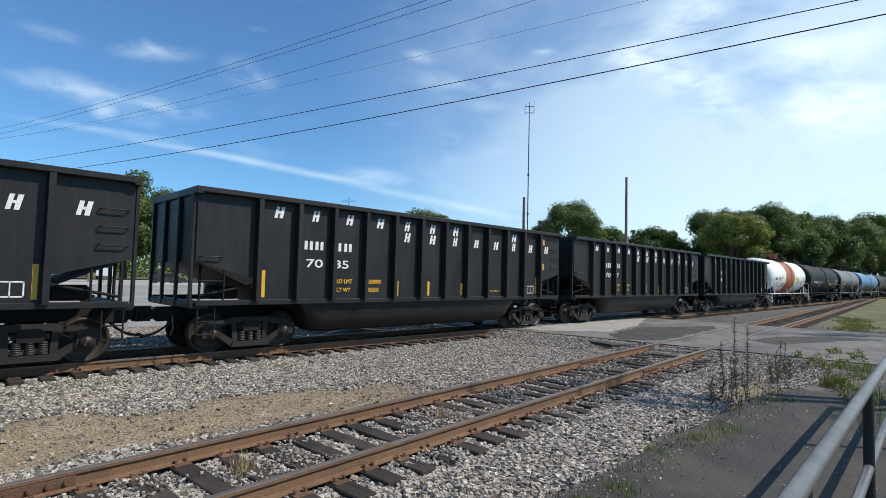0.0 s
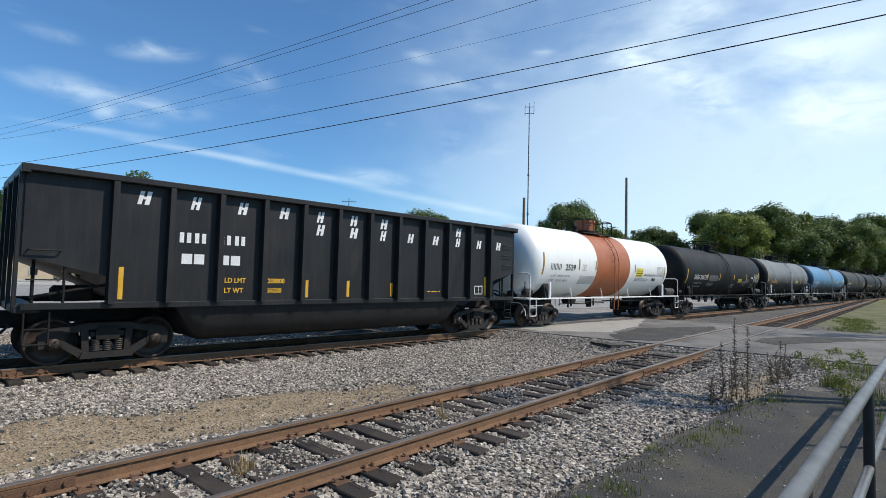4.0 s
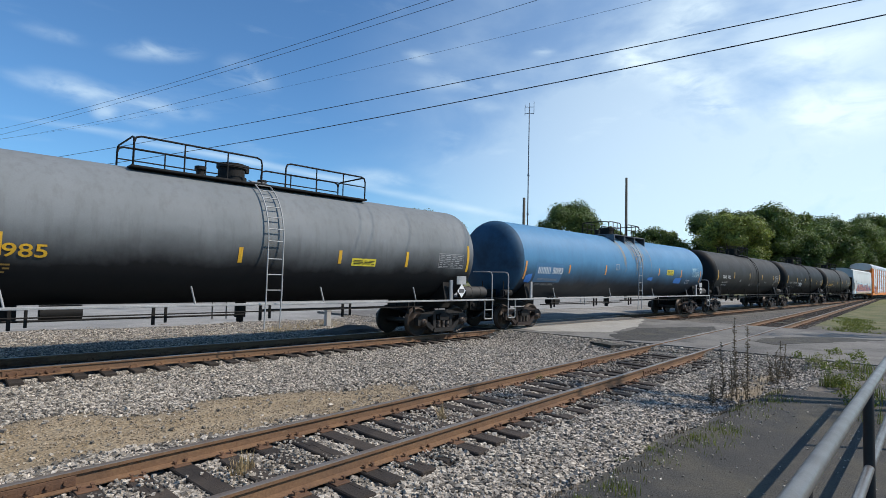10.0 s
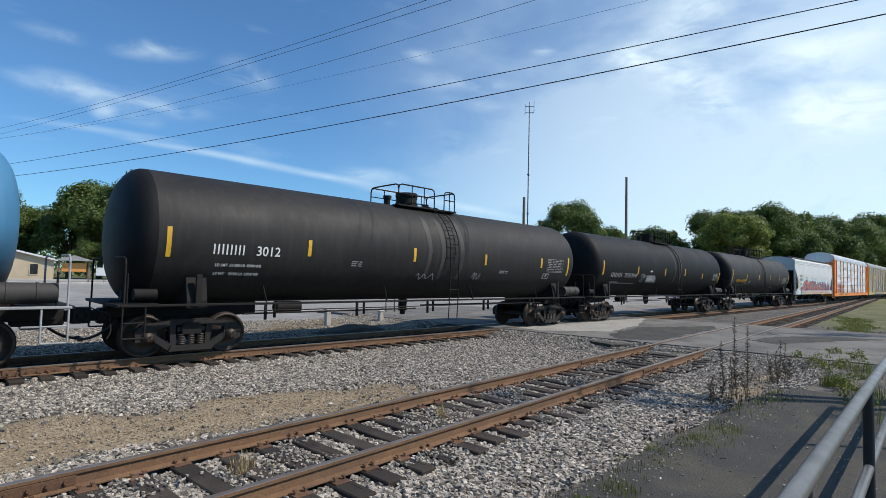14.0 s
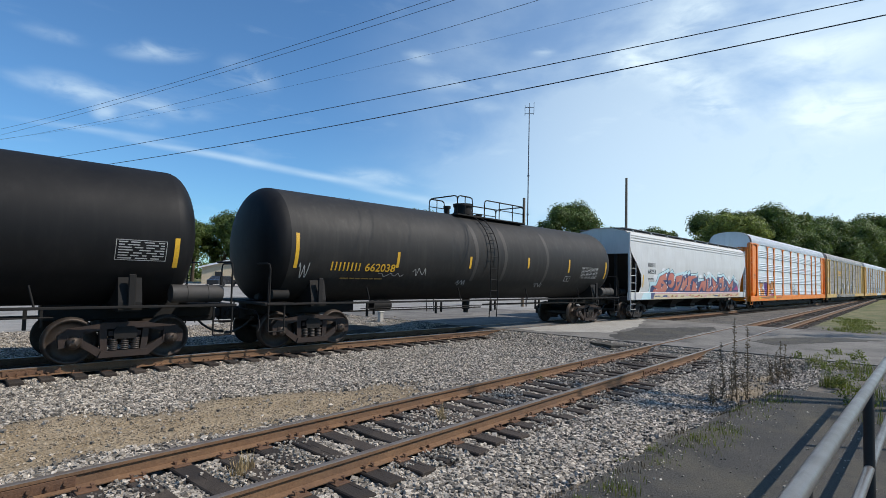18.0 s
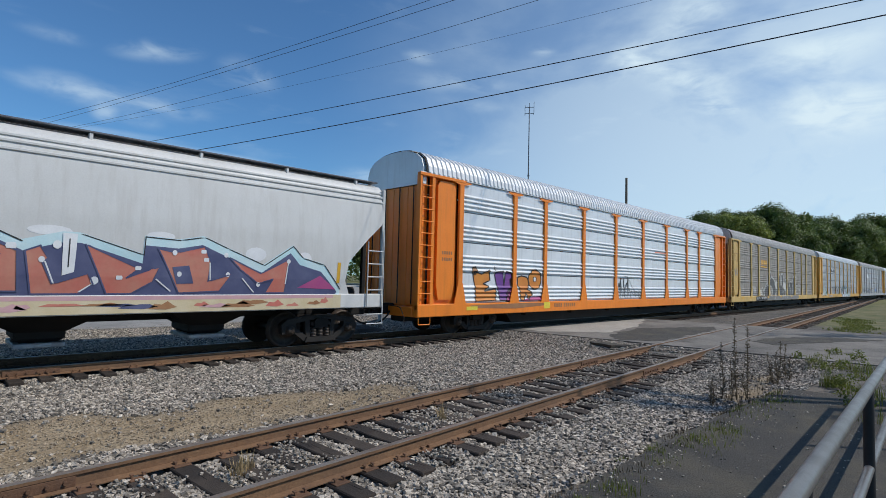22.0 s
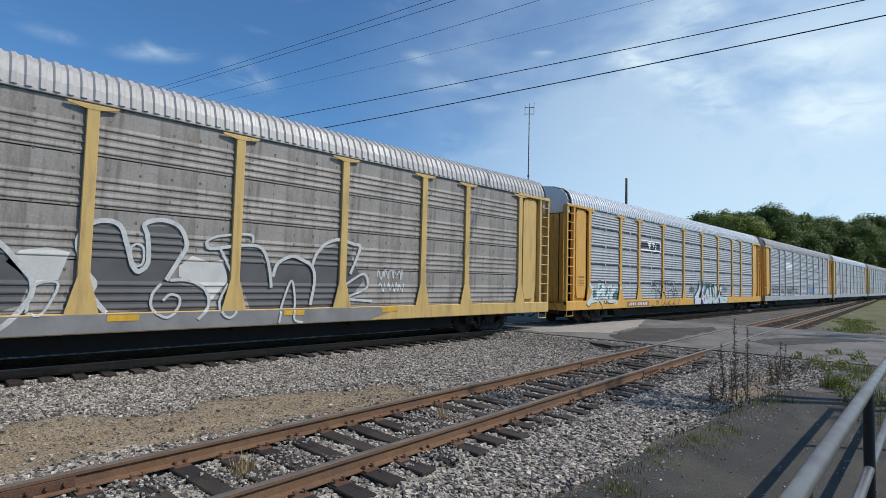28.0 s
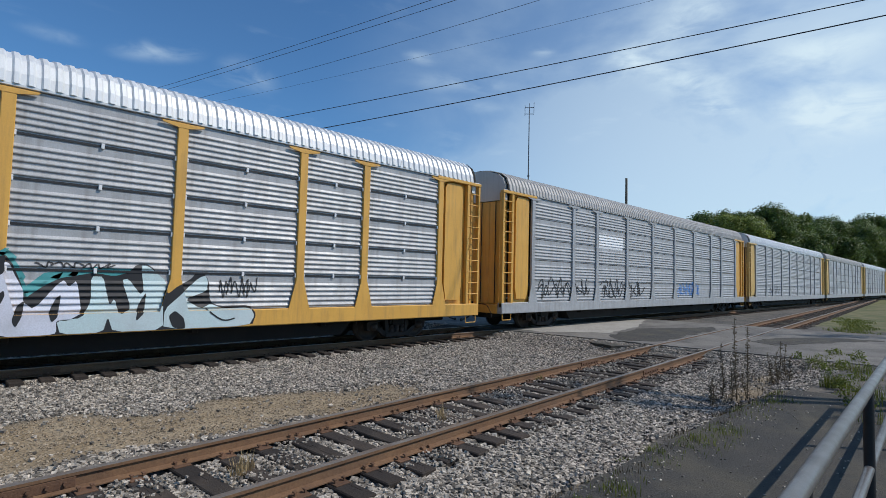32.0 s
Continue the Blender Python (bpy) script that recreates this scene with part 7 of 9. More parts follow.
M["spray_magenta"] = material("spray_magenta", (0.34, 0.05, 0.20), (0.42, 0.09, 0.22), 0.6, scale=1.8, bump=0)
M["spray_grey"] = material("spray_dark_grey", (0.075, 0.073, 0.072), (0.11, 0.108, 0.105), 0.6, scale=2, bump=0)
M["spray_blue"] = material("spray_blue", (0.04, 0.19, 0.58), (0.05, 0.23, 0.62), 0.6, scale=3, bump=0)
M["rust_run"] = material("rust_run", (0.30, 0.17, 0.065), (0.40, 0.26, 0.12), 0.7, scale=4, bump=0)
M["logo_yellow"] = material("logo_yellow", (0.72, 0.40, 0.03), (0.62, 0.33, 0.03), 0.5, scale=3, bump=0)


def along(x):
    """Marks on the racks are laid out from the first coupling on a side of 27.9 m."""
    return RACK_GAP + (x - 0.375) * RACK_L / 27.9


def rack_flat(y):
    return lambda x, z, lift=0.006: (along(x), y - lift, z)


def ribbed_side(rows, ridges, flat, w=1.50, zb=1.02, zt=4.93, deep=1.0):
    """The ribbed face of an auto rack's panels, and the sill below."""
    h = (zt - zb) / rows
    pitch = (h - 0.024 - flat) / ridges
    knots = ((0.0, 0.0), (0.28, 0.0), (0.40, -0.046 * deep), (0.54, -0.050 * deep), (0.97, 0.0), (1.0, 0.0))

    def side(x, z, lift=0.004):
        if z < zb:
            return (along(x), -w - 0.06 - lift, z)
        k = (z - zb) % h - 0.012
        y = 0.0
        if 0 <= k < pitch * ridges:
            q = (k / pitch) % 1.0
            for (a, ya), (b, yb) in zip(knots, knots[1:]):
                if a <= q <= b:
                    y = ya + (yb - ya) * (q - a) / (b - a)
                    break
        return (along(x), -w + 0.02 + y - lift, z)
    levels = [0.64, 0.83, zb - 1e-4, zb]
    for j in range(rows):
        for i in range(ridges):
            levels += [zb + j * h + 0.012 + (i + q) * pitch for q, _ in knots[:-1]]
        levels.append(zb + (j + 1) * h)
    return side, levels


def line(s, side, pts, w, levels=(), lift=0.010):
    """A sprayed line of width w."""
    for i, ((ax, az), (bx, bz)) in enumerate(zip(pts, pts[1:])):
        dx, dz = bx - ax, bz - az
        k = math.hypot(dx, dz)
        if k < 1e-4:
            continue
        up = lift + 0.0012 * (i % 6)
        ux, uz = dx / k * w / 2, dz / k * w / 2
        fill(s, side, [(ax - ux * 0.7 - uz, az - uz * 0.7 + ux), (bx + ux * 0.7 - uz, bz + uz * 0.7 + ux), (bx + ux * 0.7 + uz, bz + uz * 0.7 - ux), (ax - ux * 0.7 + uz, az - uz * 0.7 - ux)], levels, up)


def dots(cx, cz, rx, rz, n=14):
    return [(cx + rx * math.cos(2 * math.pi * i / n), cz + rz * math.sin(2 * math.pi * i / n)) for i in range(n)]


def scribble(s, side, x, z, w, h, n, seed, width=0.03, levels=()):
    """A quick looping tag that spells nothing."""
    r = random.Random(seed)
    pts = []
    for i in range(n):
        pts.append((x + w * i / n + r.uniform(-0.05, 0.05) * w, z + h * (0.5 + 0.48 * math.sin(i * 2.4 + r.uniform(-0.5, 0.5)))))
    line(s, side, curve_pts(pts, n=4), width, levels)


# black, white and yellow bars and small print on the tank cars
def tank_marks(car, side, x, xa, number, xb, xc, z, h, mat, spec=None, small="dull_white", font=0.13):
    """The owner's mark as plain strokes from x to xa, the number from xb to xc, the load limits below."""
    s = Shape()
    pitch = (xa - x) / 4
    for i in range(4):
        for a, b in ((0.10, 0.28), (0.60, 0.78)):
            bar(s, side, x + pitch * (i + a), x + pitch * (i + b), z, z + h)
    letter_box(s, side, number, xb, xc, z, z + h, 0.012)
    parts_each("number_block", s, M[mat], car)
    if spec:
        s = Shape()
        for i, text in enumerate(spec):
            lettering(s, side, text, x + 0.1, z - 0.26 - i * 0.19, font, 0.002)
        parts_each("load_lettering", s, M[small], car)


tank_marks(WHITE, W0, 1.82, 2.65, "2529", 2.92, 3.71, 2.23, 0.25, "black", ("LD LMT  216500 LB  96500 KG", "LT WT    67500 LB  30600 KG"), "print_grey", 0.115)
tank_marks(GATX, G0, 2.15, 3.07, "201739", 3.18, 4.34, 2.08, 0.27, "white", ("LD LMT  195500 LB  88700 KG", "LT WT    67500 LB  30600 KG"), "dull_white", 0.115)
tank_marks(GREY, Y0, 2.27, 3.28, "985", 3.46, 4.13, 2.0, 0.24, "yellow")
tank_marks(BLUE, B0, 2.34, 3.25, "5093", 3.36, 4.10, 2.07, 0.25, "white", ("LD LMT 195500 LB  88700 KG", "LT WT   67500 LB  30600 KG"), "dull_white", 0.11)
tank_marks(BRC, C0, 2.18, 2.96, "3012", 3.22, 3.83, 2.2, 0.22, "white", ("LD LMT  211300 LB  95800 KG", "LT WT    74700 LB  33900 KG"), "white", 0.085)
tank_marks(TIL, T0, 2.05, 3.20, "250394", 3.45, 4.77, 2.01, 0.20, "dull_white", ("LD LMT 196500 LB",), "dull_white", 0.1)
tank_marks(UTL, U0, 2.19, 3.23, "662038", 3.34, 4.44, 1.95, 0.22, "yellow")
s = Shape()
lettering(s, G0, "SR 8754", 13.77, 2.28, 0.135, 0.006)
part("load_lettering", s, M["white"], GATX)
# framed tables of small print near the far ends
for car, side, x0, x1, z0, z1, mat in ((GATX, G0, 14.40, 15.45, 2.05, 2.58, "white"), (GREY, Y0, 14.30, 15.45, 2.12, 2.56, "dull_white"), (BLUE, B0, 18.45, 19.55, 2.2, 2.7, "spray_cyan"),
                                       (BRC, C0, 15.5, 16.6, 2.1, 2.6, "dull_white"), (TIL, T0, 15.84, 16.80, 2.02, 2.42, "dull_white"), (UTL, U0, 15.0, 16.4, 1.95, 2.4, "dull_white")):
    s = Shape()
    frame_mark(s, side, x0, x1, z0, z1, 0.012)
    r_m = random.Random(int(x0 * 7))
    for i in range(7):
        z = z0 + (z1 - z0) * (0.08 + 0.13 * i)
        a = x0 + 0.05
        while a < x1 - 0.12:
            b = min(a + r_m.uniform(0.08, 0.26), x1 - 0.05)
            bar(s, side, a, b, z, z + 0.022)
            a = b + r_m.uniform(0.04, 0.12)
    part("print_table", s, M[mat], car, "framed table of small stencilled print")
for car, side, x, z, w, h, n, mat in ((WHITE, W0, 4.21, 1.70, 1.30, 0.36, 8, "dull_white"), (WHITE, W0, 9.5, 1.9, 1.6, 0.14, 3, "dull_white"), (WHITE, W0, 12.0, 2.15, 0.9, 0.50, 9, "dull_white"),
                                     (GATX, G0, 4.75, 1.70, 1.2, 0.22, 4, "dull_white"), (GATX, G0, 9.3, 1.62, 0.9, 0.26, 4, "dull_white"),
                                     (GREY, Y0, 2.3, 1.72, 1.3, 0.2, 3, "bronze"), 
                                     (BRC, C0, 6.0, 2.05, 0.35, 0.16, 3, "dull_white"), (BRC, C0, 12.5, 2.0, 0.5, 0.12, 2, "dull_white"), 
                                     (TIL, T0, 2.3, 1.72, 2.4, 0.10, 1, "dull_white"), (UTL, U0, 2.6, 1.74, 1.5, 0.06, 1, "bronze")):
    s = Shape()
    ragged_lines(s, side, x, z, w, h, n, int(x * 10))
    part("small_print", s, M["print_grey" if car is WHITE else mat], car, "lines of small stencilled print")
for car, side, x, z, w, h, mat in ((WHITE, W0, 4.30, 2.26, 0.29, 0.24, "print_grey"), (TIL, T0, 5.29, 1.84, 0.34, 0.36, "dull_white"), (BLUE, B0, 8.72, 2.36, 0.30, 0.26, "dull_white"), (UTL, U0, 13.8, 1.80, 0.42, 0.20, "dull_white"),
                                  (GATX, G0, 14.08, 1.60, 0.55, 0.24, "white"), (BLUE, B0, 17.68, 1.83, 0.50, 0.19, "white"), (BRC, C0, 15.3, 1.86, 0.40, 0.18, "white")):
    s = Shape()
    frame_mark(s, side, x, x + w, z, z + h)
    bar(s, side, x + w * 0.45, x + w * 0.55, z + 0.05, z + h - 0.05)
    part("stencil_frame", s, M[mat], car)
s = Shape()
lettering(s, W0, "HYDROCHLORIC ACID", 10.45, 2.14, 0.135, 0.002)
part("cargo_lettering", s, M["black"], WHITE, "black cargo lettering")
for car, side, x0, x1, z0, z1, mat in ((WHITE, W0, 9.55, 10.33, 2.08, 2.50, "sticker_yellow"), (GATX, G0, 10.75, 11.6, 1.98, 2.2, "sticker_yellow"), (GREY, Y0, 10.95, 11.78, 2.08, 2.28, "sticker_yellow"),
                                       (BLUE, B0, 14.7, 15.6, 2.24, 2.52, "sticker_yellow")):
    s = Shape()
    bar(s, side, x0, x1, z0, z1)
    st = part("placard", s, M[mat], car, "yellow warning placard")
    s = Shape()
    ragged_lines(s, lambda x, z, lift=0.0, side=side: side(x, z, 0.014), x0 + 0.05, z0 + 0.05, x1 - x0 - 0.1, z1 - z0 - 0.08, 3, 5)
    part("small_print", s, M["black"], st)
for x0, x1, z0, z1 in ((11.55, 11.75, 1.92, 2.05), (11.79, 11.98, 1.90, 2.03)):
    s = Shape()
    bar(s, W0, x0, x1, z0, z1)
    part("stencil_block", s, M["black"], WHITE)
# painted-over patches on the black car, numeral field on the blue one
for pts in ([(4.72, 2.32), (5.0, 2.38), (6.3, 2.36), (6.5, 2.22), (6.46, 2.02), (5.2, 1.98), (4.74, 2.06)], [(11.75, 2.06), (12.4, 2.1), (12.7, 2.22), (13.3, 2.2), (13.35, 2.0), (12.6, 1.92), (11.9, 1.86)]):
    s = Shape()
    fill(s, G0, pts)
    part("overpaint_patch", s, M["spray_grey"], GATX, "grey overpainted patch")
M["field_blue"] = material("number_field_blue", (0.045, 0.14, 0.27), (0.055, 0.17, 0.31), 0.45, scale=3, bump=0)
s = Shape()
fill(s, round_side(1.48, 2.57), [(2.2, 1.74), (4.1, 1.74), (4.12, 2.48), (2.2, 2.48)], lift=0.004)
part("number_field", s, M["field_blue"], BLUE, "dark blue number field")
for x0, x1, z0, z1 in ((1.65, 2.05, 1.72, 2.05), (12.4, 13.0, 1.92, 2.10), (15.9, 16.9, 1.80, 2.12)):
    s = Shape()
    fill(s, B0, [(x0, z0 + 0.03), (x1 - 0.1, z0), (x1, z0 + 0.06), (x1 - 0.03, z1), (x0 + 0.12, z1 - 0.02), (x0 - 0.03, z1 - 0.08)])
    part("paint_patch", s, M["spray_blue"], BLUE, "bright blue overpaint")
# rust running down the blue tank below its platform
M["rust_stain"] = material("rust_stain", (0.11, 0.21, 0.30), (0.22, 0.22, 0.18), 0.7, scale=5, bump=0)
r_r = random.Random(5)
for x, w, zl, mat in ((9.62, 0.13, 2.55, "rust_stain"), (9.72, 0.03, 2.3, "rust_run"), (10.62, 0.11, 2.9, "rust_stain"), (10.85, 0.05, 2.35, "rust_stain"), (10.95, 0.035, 2.2, "rust_run"), (11.35, 0.12, 2.6, "rust_stain"), (11.62, 0.04, 2.5, "rust_run"),
                      (11.85, 0.09, 2.9, "rust_stain"), (12.35, 0.03, 3.0, "rust_stain"), (12.62, 0.03, 2.2, "rust_stain"), (12.66, 0.014, 2.6, "rust_run"), (9.3, 0.02, 2.9, "rust_stain")):
    left, right = [], []
    for i in range(9):
        k = i / 8
        z = 3.78 + (zl - 3.78) * k
        left.append((x - w * (1 - 0.75 * k * k) * r_r.uniform(0.75, 1.1), z))
        right.append((x + w * (1 - 0.75 * k * k) * r_r.uniform(0.75, 1.1), z))
    s = Shape()
    fill(s, B0, left + right[::-1], lift=0.005 if mat == "rust_stain" else 0.008)
    part("rust_streak", s, M[mat], BLUE, "rust streak")
s = Shape()
for ya, yb in ((-0.98, -0.62), (0.62, 0.98)):
    s.box(9.42, 12.98, ya, yb, 4.05, 4.085, 0.01)
for xa, xb in ((9.42, 9.85), (11.35, 12.98)):
    s.box(xa, xb, -0.615, 0.615, 4.05, 4.085, 0.01)
part("platform_deck", s, M["mast_metal"], BLUE, "dull steel deck")
for x in (9.5, 10.6, 11.7, 12.9):
    part("deck_bracket", Shape().prism([(-0.99, 4.045), (-0.40, 4.045), (-0.62, 3.93), (-0.95, 3.55), (-0.99, 3.60)], "x", x - 0.03, x + 0.03), M["mast_metal"], BLUE)
# scuffed seams of the black cars
for car, side, xs in ((BRC, C0, (9.5, 10.4, 8.9)), (UTL, U0, (12.3, 8.0, 9.6)), (TIL, T0, (9.6, 10.4))):
    for x in xs:
        s = Shape()
        fill(s, side, [(x - 0.10, 1.75), (x + 0.05, 1.75), (x + 0.13, 2.6), (x + 0.10, 3.5), (x - 0.02, 3.7), (x - 0.10, 3.4), (x - 0.04, 2.6)], lift=0.003)
        part("scuff", s, M["scuff"], car, "pale scuffed band")
# chalk and paint scribbles
for car, side, x, z, w, h, n, seed, wd, mat in ((TIL, T0, 5.95, 1.78, 1.15, 0.40, 24, 1, 0.026, "spray_white"), (TIL, T0, 6.0, 1.80, 1.2, 0.30, 19, 12, 0.020, "spray_white"), (TIL, T0, 5.6, 2.0, 0.2, 0.16, 6, 13, 0.022, "spray_white"), (UTL, U0, 1.25, 1.72, 0.35, 0.40, 7, 2, 0.025, "dull_white"), (UTL, U0, 5.2, 1.85, 0.6, 0.25, 8, 3, 0.025, "dull_white"),
                                               (UTL, U0, 3.9, 1.82, 1.1, 0.12, 9, 8, 0.02, "dull_white"), (UTL, U0, 7.3, 1.6, 0.5, 0.16, 8, 4, 0.025, "dull_white"), (UTL, U0, 11.8, 1.55, 0.65, 0.20, 9, 5, 0.025, "dull_white"),
                                               (BRC, C0, 8.5, 1.72, 0.9, 0.2, 8, 6, 0.03, "dull_white"), (BRC, C0, 11.1, 1.75, 0.5, 0.25, 8, 7, 0.025, "dull_white"), (GATX, G0, 11.8, 1.72, 1.1, 0.2, 8, 9, 0.02, "dull_white")):
    s = Shape()
    scribble(s, side, x, z, w, h, n, seed, wd)
    part("tag", s, M[mat], car, "sprayed scribble")
s = Shape()
fill(s, T0, dots(6.45, 2.36, 0.14, 0.03))
part("tag", s, M["spray_white"], TIL)
# warning diamonds at the ends of the grey and the blue tank
for car, x in ((GREY, 1.9), (GREY, 15.35), (BLUE, 19.75)):
    part("placard_holder", Shape().box(x - 0.22, x + 0.22, -1.50, -1.47, 1.62, 1.88, 0.005), M["dull_white"], car)
    s = Shape().add([(x, -1.505, 1.2), (x + 0.2, -1.505, 1.42), (x, -1.505, 1.64), (x - 0.2, -1.505, 1.42)], [(0, 1, 2, 3)])
    part("placard", s, M["white"], car, "white diamond placard")
    s = Shape().add([(x - 0.13, -1.51, 1.36), (x + 0.13, -1.51, 1.36), (x + 0.13, -1.51, 1.48), (x - 0.13, -1.51, 1.48)], [(0, 1, 2, 3)])
    part("placard_bar", s, M["spray_grey"], car)

# covered hopper: number bars, then a long red, navy and pale blue mural over a tan band
s = Shape()
for i in range(4):
    for a in (0.0, 0.11):
        bar(s, HS, 2.64 + i * 0.23 + a, 2.69 + i * 0.23 + a, 2.62, 2.83)
letter_box(s, HS, "68253", 2.60, 3.58, 2.29, 2.50, 0.012)
parts_each("number_block", s, M["black"], HOP)
s = Shape()
ragged_lines(s, HS, 2.65, 1.9, 0.75, 0.2, 3, 4)
part("small_print", s, M["black"], HOP)
s = Shape()
bar(s, HS, 2.05, 2.16, 1.60, 2.20)
part("reflector", s, M["yellow"], HOP, "yellow reflective strip")
s = Shape()
bar(s, HS, 17.9, 18.0, 1.62, 2.15)
part("reflector", s, M["yellow"], HOP, "yellow reflective strip")


def mural(name, mat, poly, lift, label=""):
    s = Shape()
    fill(s, HS, poly, lift=lift)
    part(name, s, M[mat], HOP, label)


def mural_line(pts, w, mat, lift):
    s = Shape()
    line(s, HS, pts, w, lift=lift)
    part("mural_line", s, M[mat], HOP)


r_h = random.Random(17)
tops = [(2.87, 1.87), (3.63, 1.89), (3.87, 2.30), (5.32, 2.66), (5.29, 2.41), (5.73, 2.61), (6.17, 2.34), (7.50, 2.49), (7.94, 2.60), (7.95, 2.46), (8.41, 2.63), (8.51, 2.42), (9.54, 2.48),
        (9.68, 2.60), (9.70, 2.10), (9.92, 2.19), (10.66, 2.19), (10.71, 2.53), (11.18, 2.31), (11.8, 2.49), (12.07, 2.49), (13.17, 2.15), (13.19, 2.51), (13.87, 2.48), (14.37, 2.58), (14.92, 2.36),
        (15.81, 2.03), (16.55, 2.51), (16.83, 2.24), (17.47, 2.09), (18.02, 1.49), (18.03, 1.345), (2.88, 1.345)]
mural("mural_ground", "spray_cyan", tops, 0.006, "pale blue and white mural outline")
mural("mural_shade", "spray_navy", [(3.08, 1.345)] + [(3.06 + (a - 2.87) * 0.982, max(b - 0.19, 1.40)) for a, b in tops[:-2]] + [(17.9, 1.345)], 0.010, "navy mural shading")
for a, b in ((0, 6), (7, 13), (14, 18), (20, 24), (24, 30)):
    mural_line([(x + 0.02, z - 0.025) for x, z in tops[a:b + 1]], 0.022, "spray_black", 0.009)
mural_line([(2.9, 1.86), (2.9, 1.35)], 0.022, "spray_black", 0.009)
for x, z, rx, rz in ((3.6, 2.10, 0.32, 0.16), (4.6, 2.52, 0.22, 0.10), (11.6, 2.50, 0.35, 0.09), (13.5, 2.52, 0.28, 0.09), (15.6, 2.25, 0.26, 0.16), (10.2, 2.27, 0.3, 0.1), (16.9, 2.2, 0.2, 0.16)):
    mural("mural_mist", "spray_white", dots(x, z, rx, rz, 12), 0.004, "white sprayed mist")
RED = (
    [(3.19, 1.68), (3.69, 1.69), (4.08, 2.17), (4.99, 2.39), (5.03, 1.98), (4.58, 1.97), (5.11, 1.74), (5.3, 1.6), (5.04, 1.36), (3.36, 1.36), (3.48, 1.54), (3.8, 1.52)],
    [(6.26, 2.2), (7.30, 2.33), (7.09, 1.83), (6.77, 1.42), (5.99, 1.40), (6.33, 1.66)],
    [(7.38, 2.2), (7.62, 1.95), (7.73, 2.16), (8.05, 2.18), (8.0, 1.8), (7.5, 1.42), (7.0, 1.42), (7.32, 1.94)],
    [(8.0, 2.25), (9.44, 2.33), (9.50, 2.2), (8.74, 2.07), (8.51, 1.75), (8.71, 1.42), (7.7, 1.42), (8.12, 1.74), (8.14, 2.04)],
    [(8.96, 2.02), (9.4, 1.87), (9.66, 1.72), (9.74, 1.40), (8.80, 1.40)],
    [(9.9, 1.40), (10.3, 1.98), (10.90, 2.05), (10.75, 2.30), (11.14, 2.12), (11.18, 1.42), (10.77, 1.42), (10.54, 1.67), (10.18, 1.36)],
    [(11.25, 2.12), (11.47, 2.22), (11.6, 2.01), (11.52, 1.92), (11.68, 1.55), (12.24, 1.75), (12.33, 1.56), (12.1, 1.37), (11.37, 1.37)],
    [(12.17, 2.28), (13.12, 1.86), (12.9, 1.68), (13.33, 1.85), (13.50, 1.88), (13.39, 1.61), (13.0, 1.37), (12.57, 1.37)],
    [(13.45, 2.27), (13.81, 2.2), (14.40, 2.36), (14.55, 2.04), (14.52, 1.63), (15.04, 1.79), (14.79, 1.42), (13.92, 1.38), (13.6, 2.0)],
    [(14.97, 2.15), (15.75, 1.82), (16.48, 2.18), (16.4, 1.38), (15.89, 1.38), (16.07, 1.7), (15.7, 1.59), (15.24, 1.90)])
for poly in RED:
    mural("mural_shape", "spray_red", poly, 0.014, "brick-red mural shape")
    mural_line(poly + poly[:1], 0.028, "spray_navy", 0.018)
mural("mural_shape", "spray_red", dots(5.66, 1.98, 0.50, 0.42, 20), 0.014, "round brick-red mural shape")
mural_line(dots(5.66, 1.98, 0.50, 0.42, 20), 0.035, "spray_navy", 0.018)
mural("mural_shape", "spray_magenta", [(16.75, 1.50), (17.38, 1.80), (17.9, 1.46)], 0.014, "dusky mural shape")
for poly in ([(4.31, 1.83), (4.69, 1.75), (4.43, 1.57)], [(13.75, 1.91), (14.09, 1.95), (14.21, 1.58), (13.86, 1.57)], [(6.45, 1.9), (6.9, 1.95), (6.6, 1.66)], dots(5.45, 1.88, 0.26, 0.13)):
    mural("mural_hole", "spray_navy", poly, 0.020)
mural("mural_bar", "spray_white", [(11.8, 2.46), (12.03, 2.46), (12.01, 1.77), (11.82, 1.70)], 0.020)
mural_line([(11.91, 2.36), (11.91, 1.86)], 0.02, "spray_black", 0.024)
for x, z, q in ((4.95, 2.25, 0.07), (4.9, 2.15, 0.05), (5.0, 1.85, 0.06), (5.2, 1.62, 0.05), (4.4, 1.6, 0.04), (3.85, 1.5, 0.04), (6.1, 2.15, 0.10), (6.1, 1.98, 0.06), (6.35, 1.75, 0.05), (7.15, 2.28, 0.06), (7.2, 1.5, 0.07),
                (7.62, 2.22, 0.07), (8.0, 1.72, 0.05), (9.35, 2.28, 0.09), (9.6, 1.66, 0.09), (9.55, 1.9, 0.05), (8.6, 1.8, 0.05), (10.0, 2.0, 0.06), (11.05, 2.2, 0.08), (11.72, 2.25, 0.07), (11.5, 1.98, 0.05), (12.35, 1.62, 0.07),
                (12.77, 1.68, 0.06), (13.1, 1.87, 0.06), (13.78, 2.2, 0.05), (14.38, 2.25, 0.06), (14.45, 2.08, 0.06), (13.9, 1.77, 0.05), (14.95, 1.78, 0.05), (14.88, 2.2, 0.05), (15.7, 1.57, 0.05), (16.45, 2.12, 0.05)):
    mural("mural_dot", "spray_white", dots(x, z, q, q * 1.1, 10), 0.022)
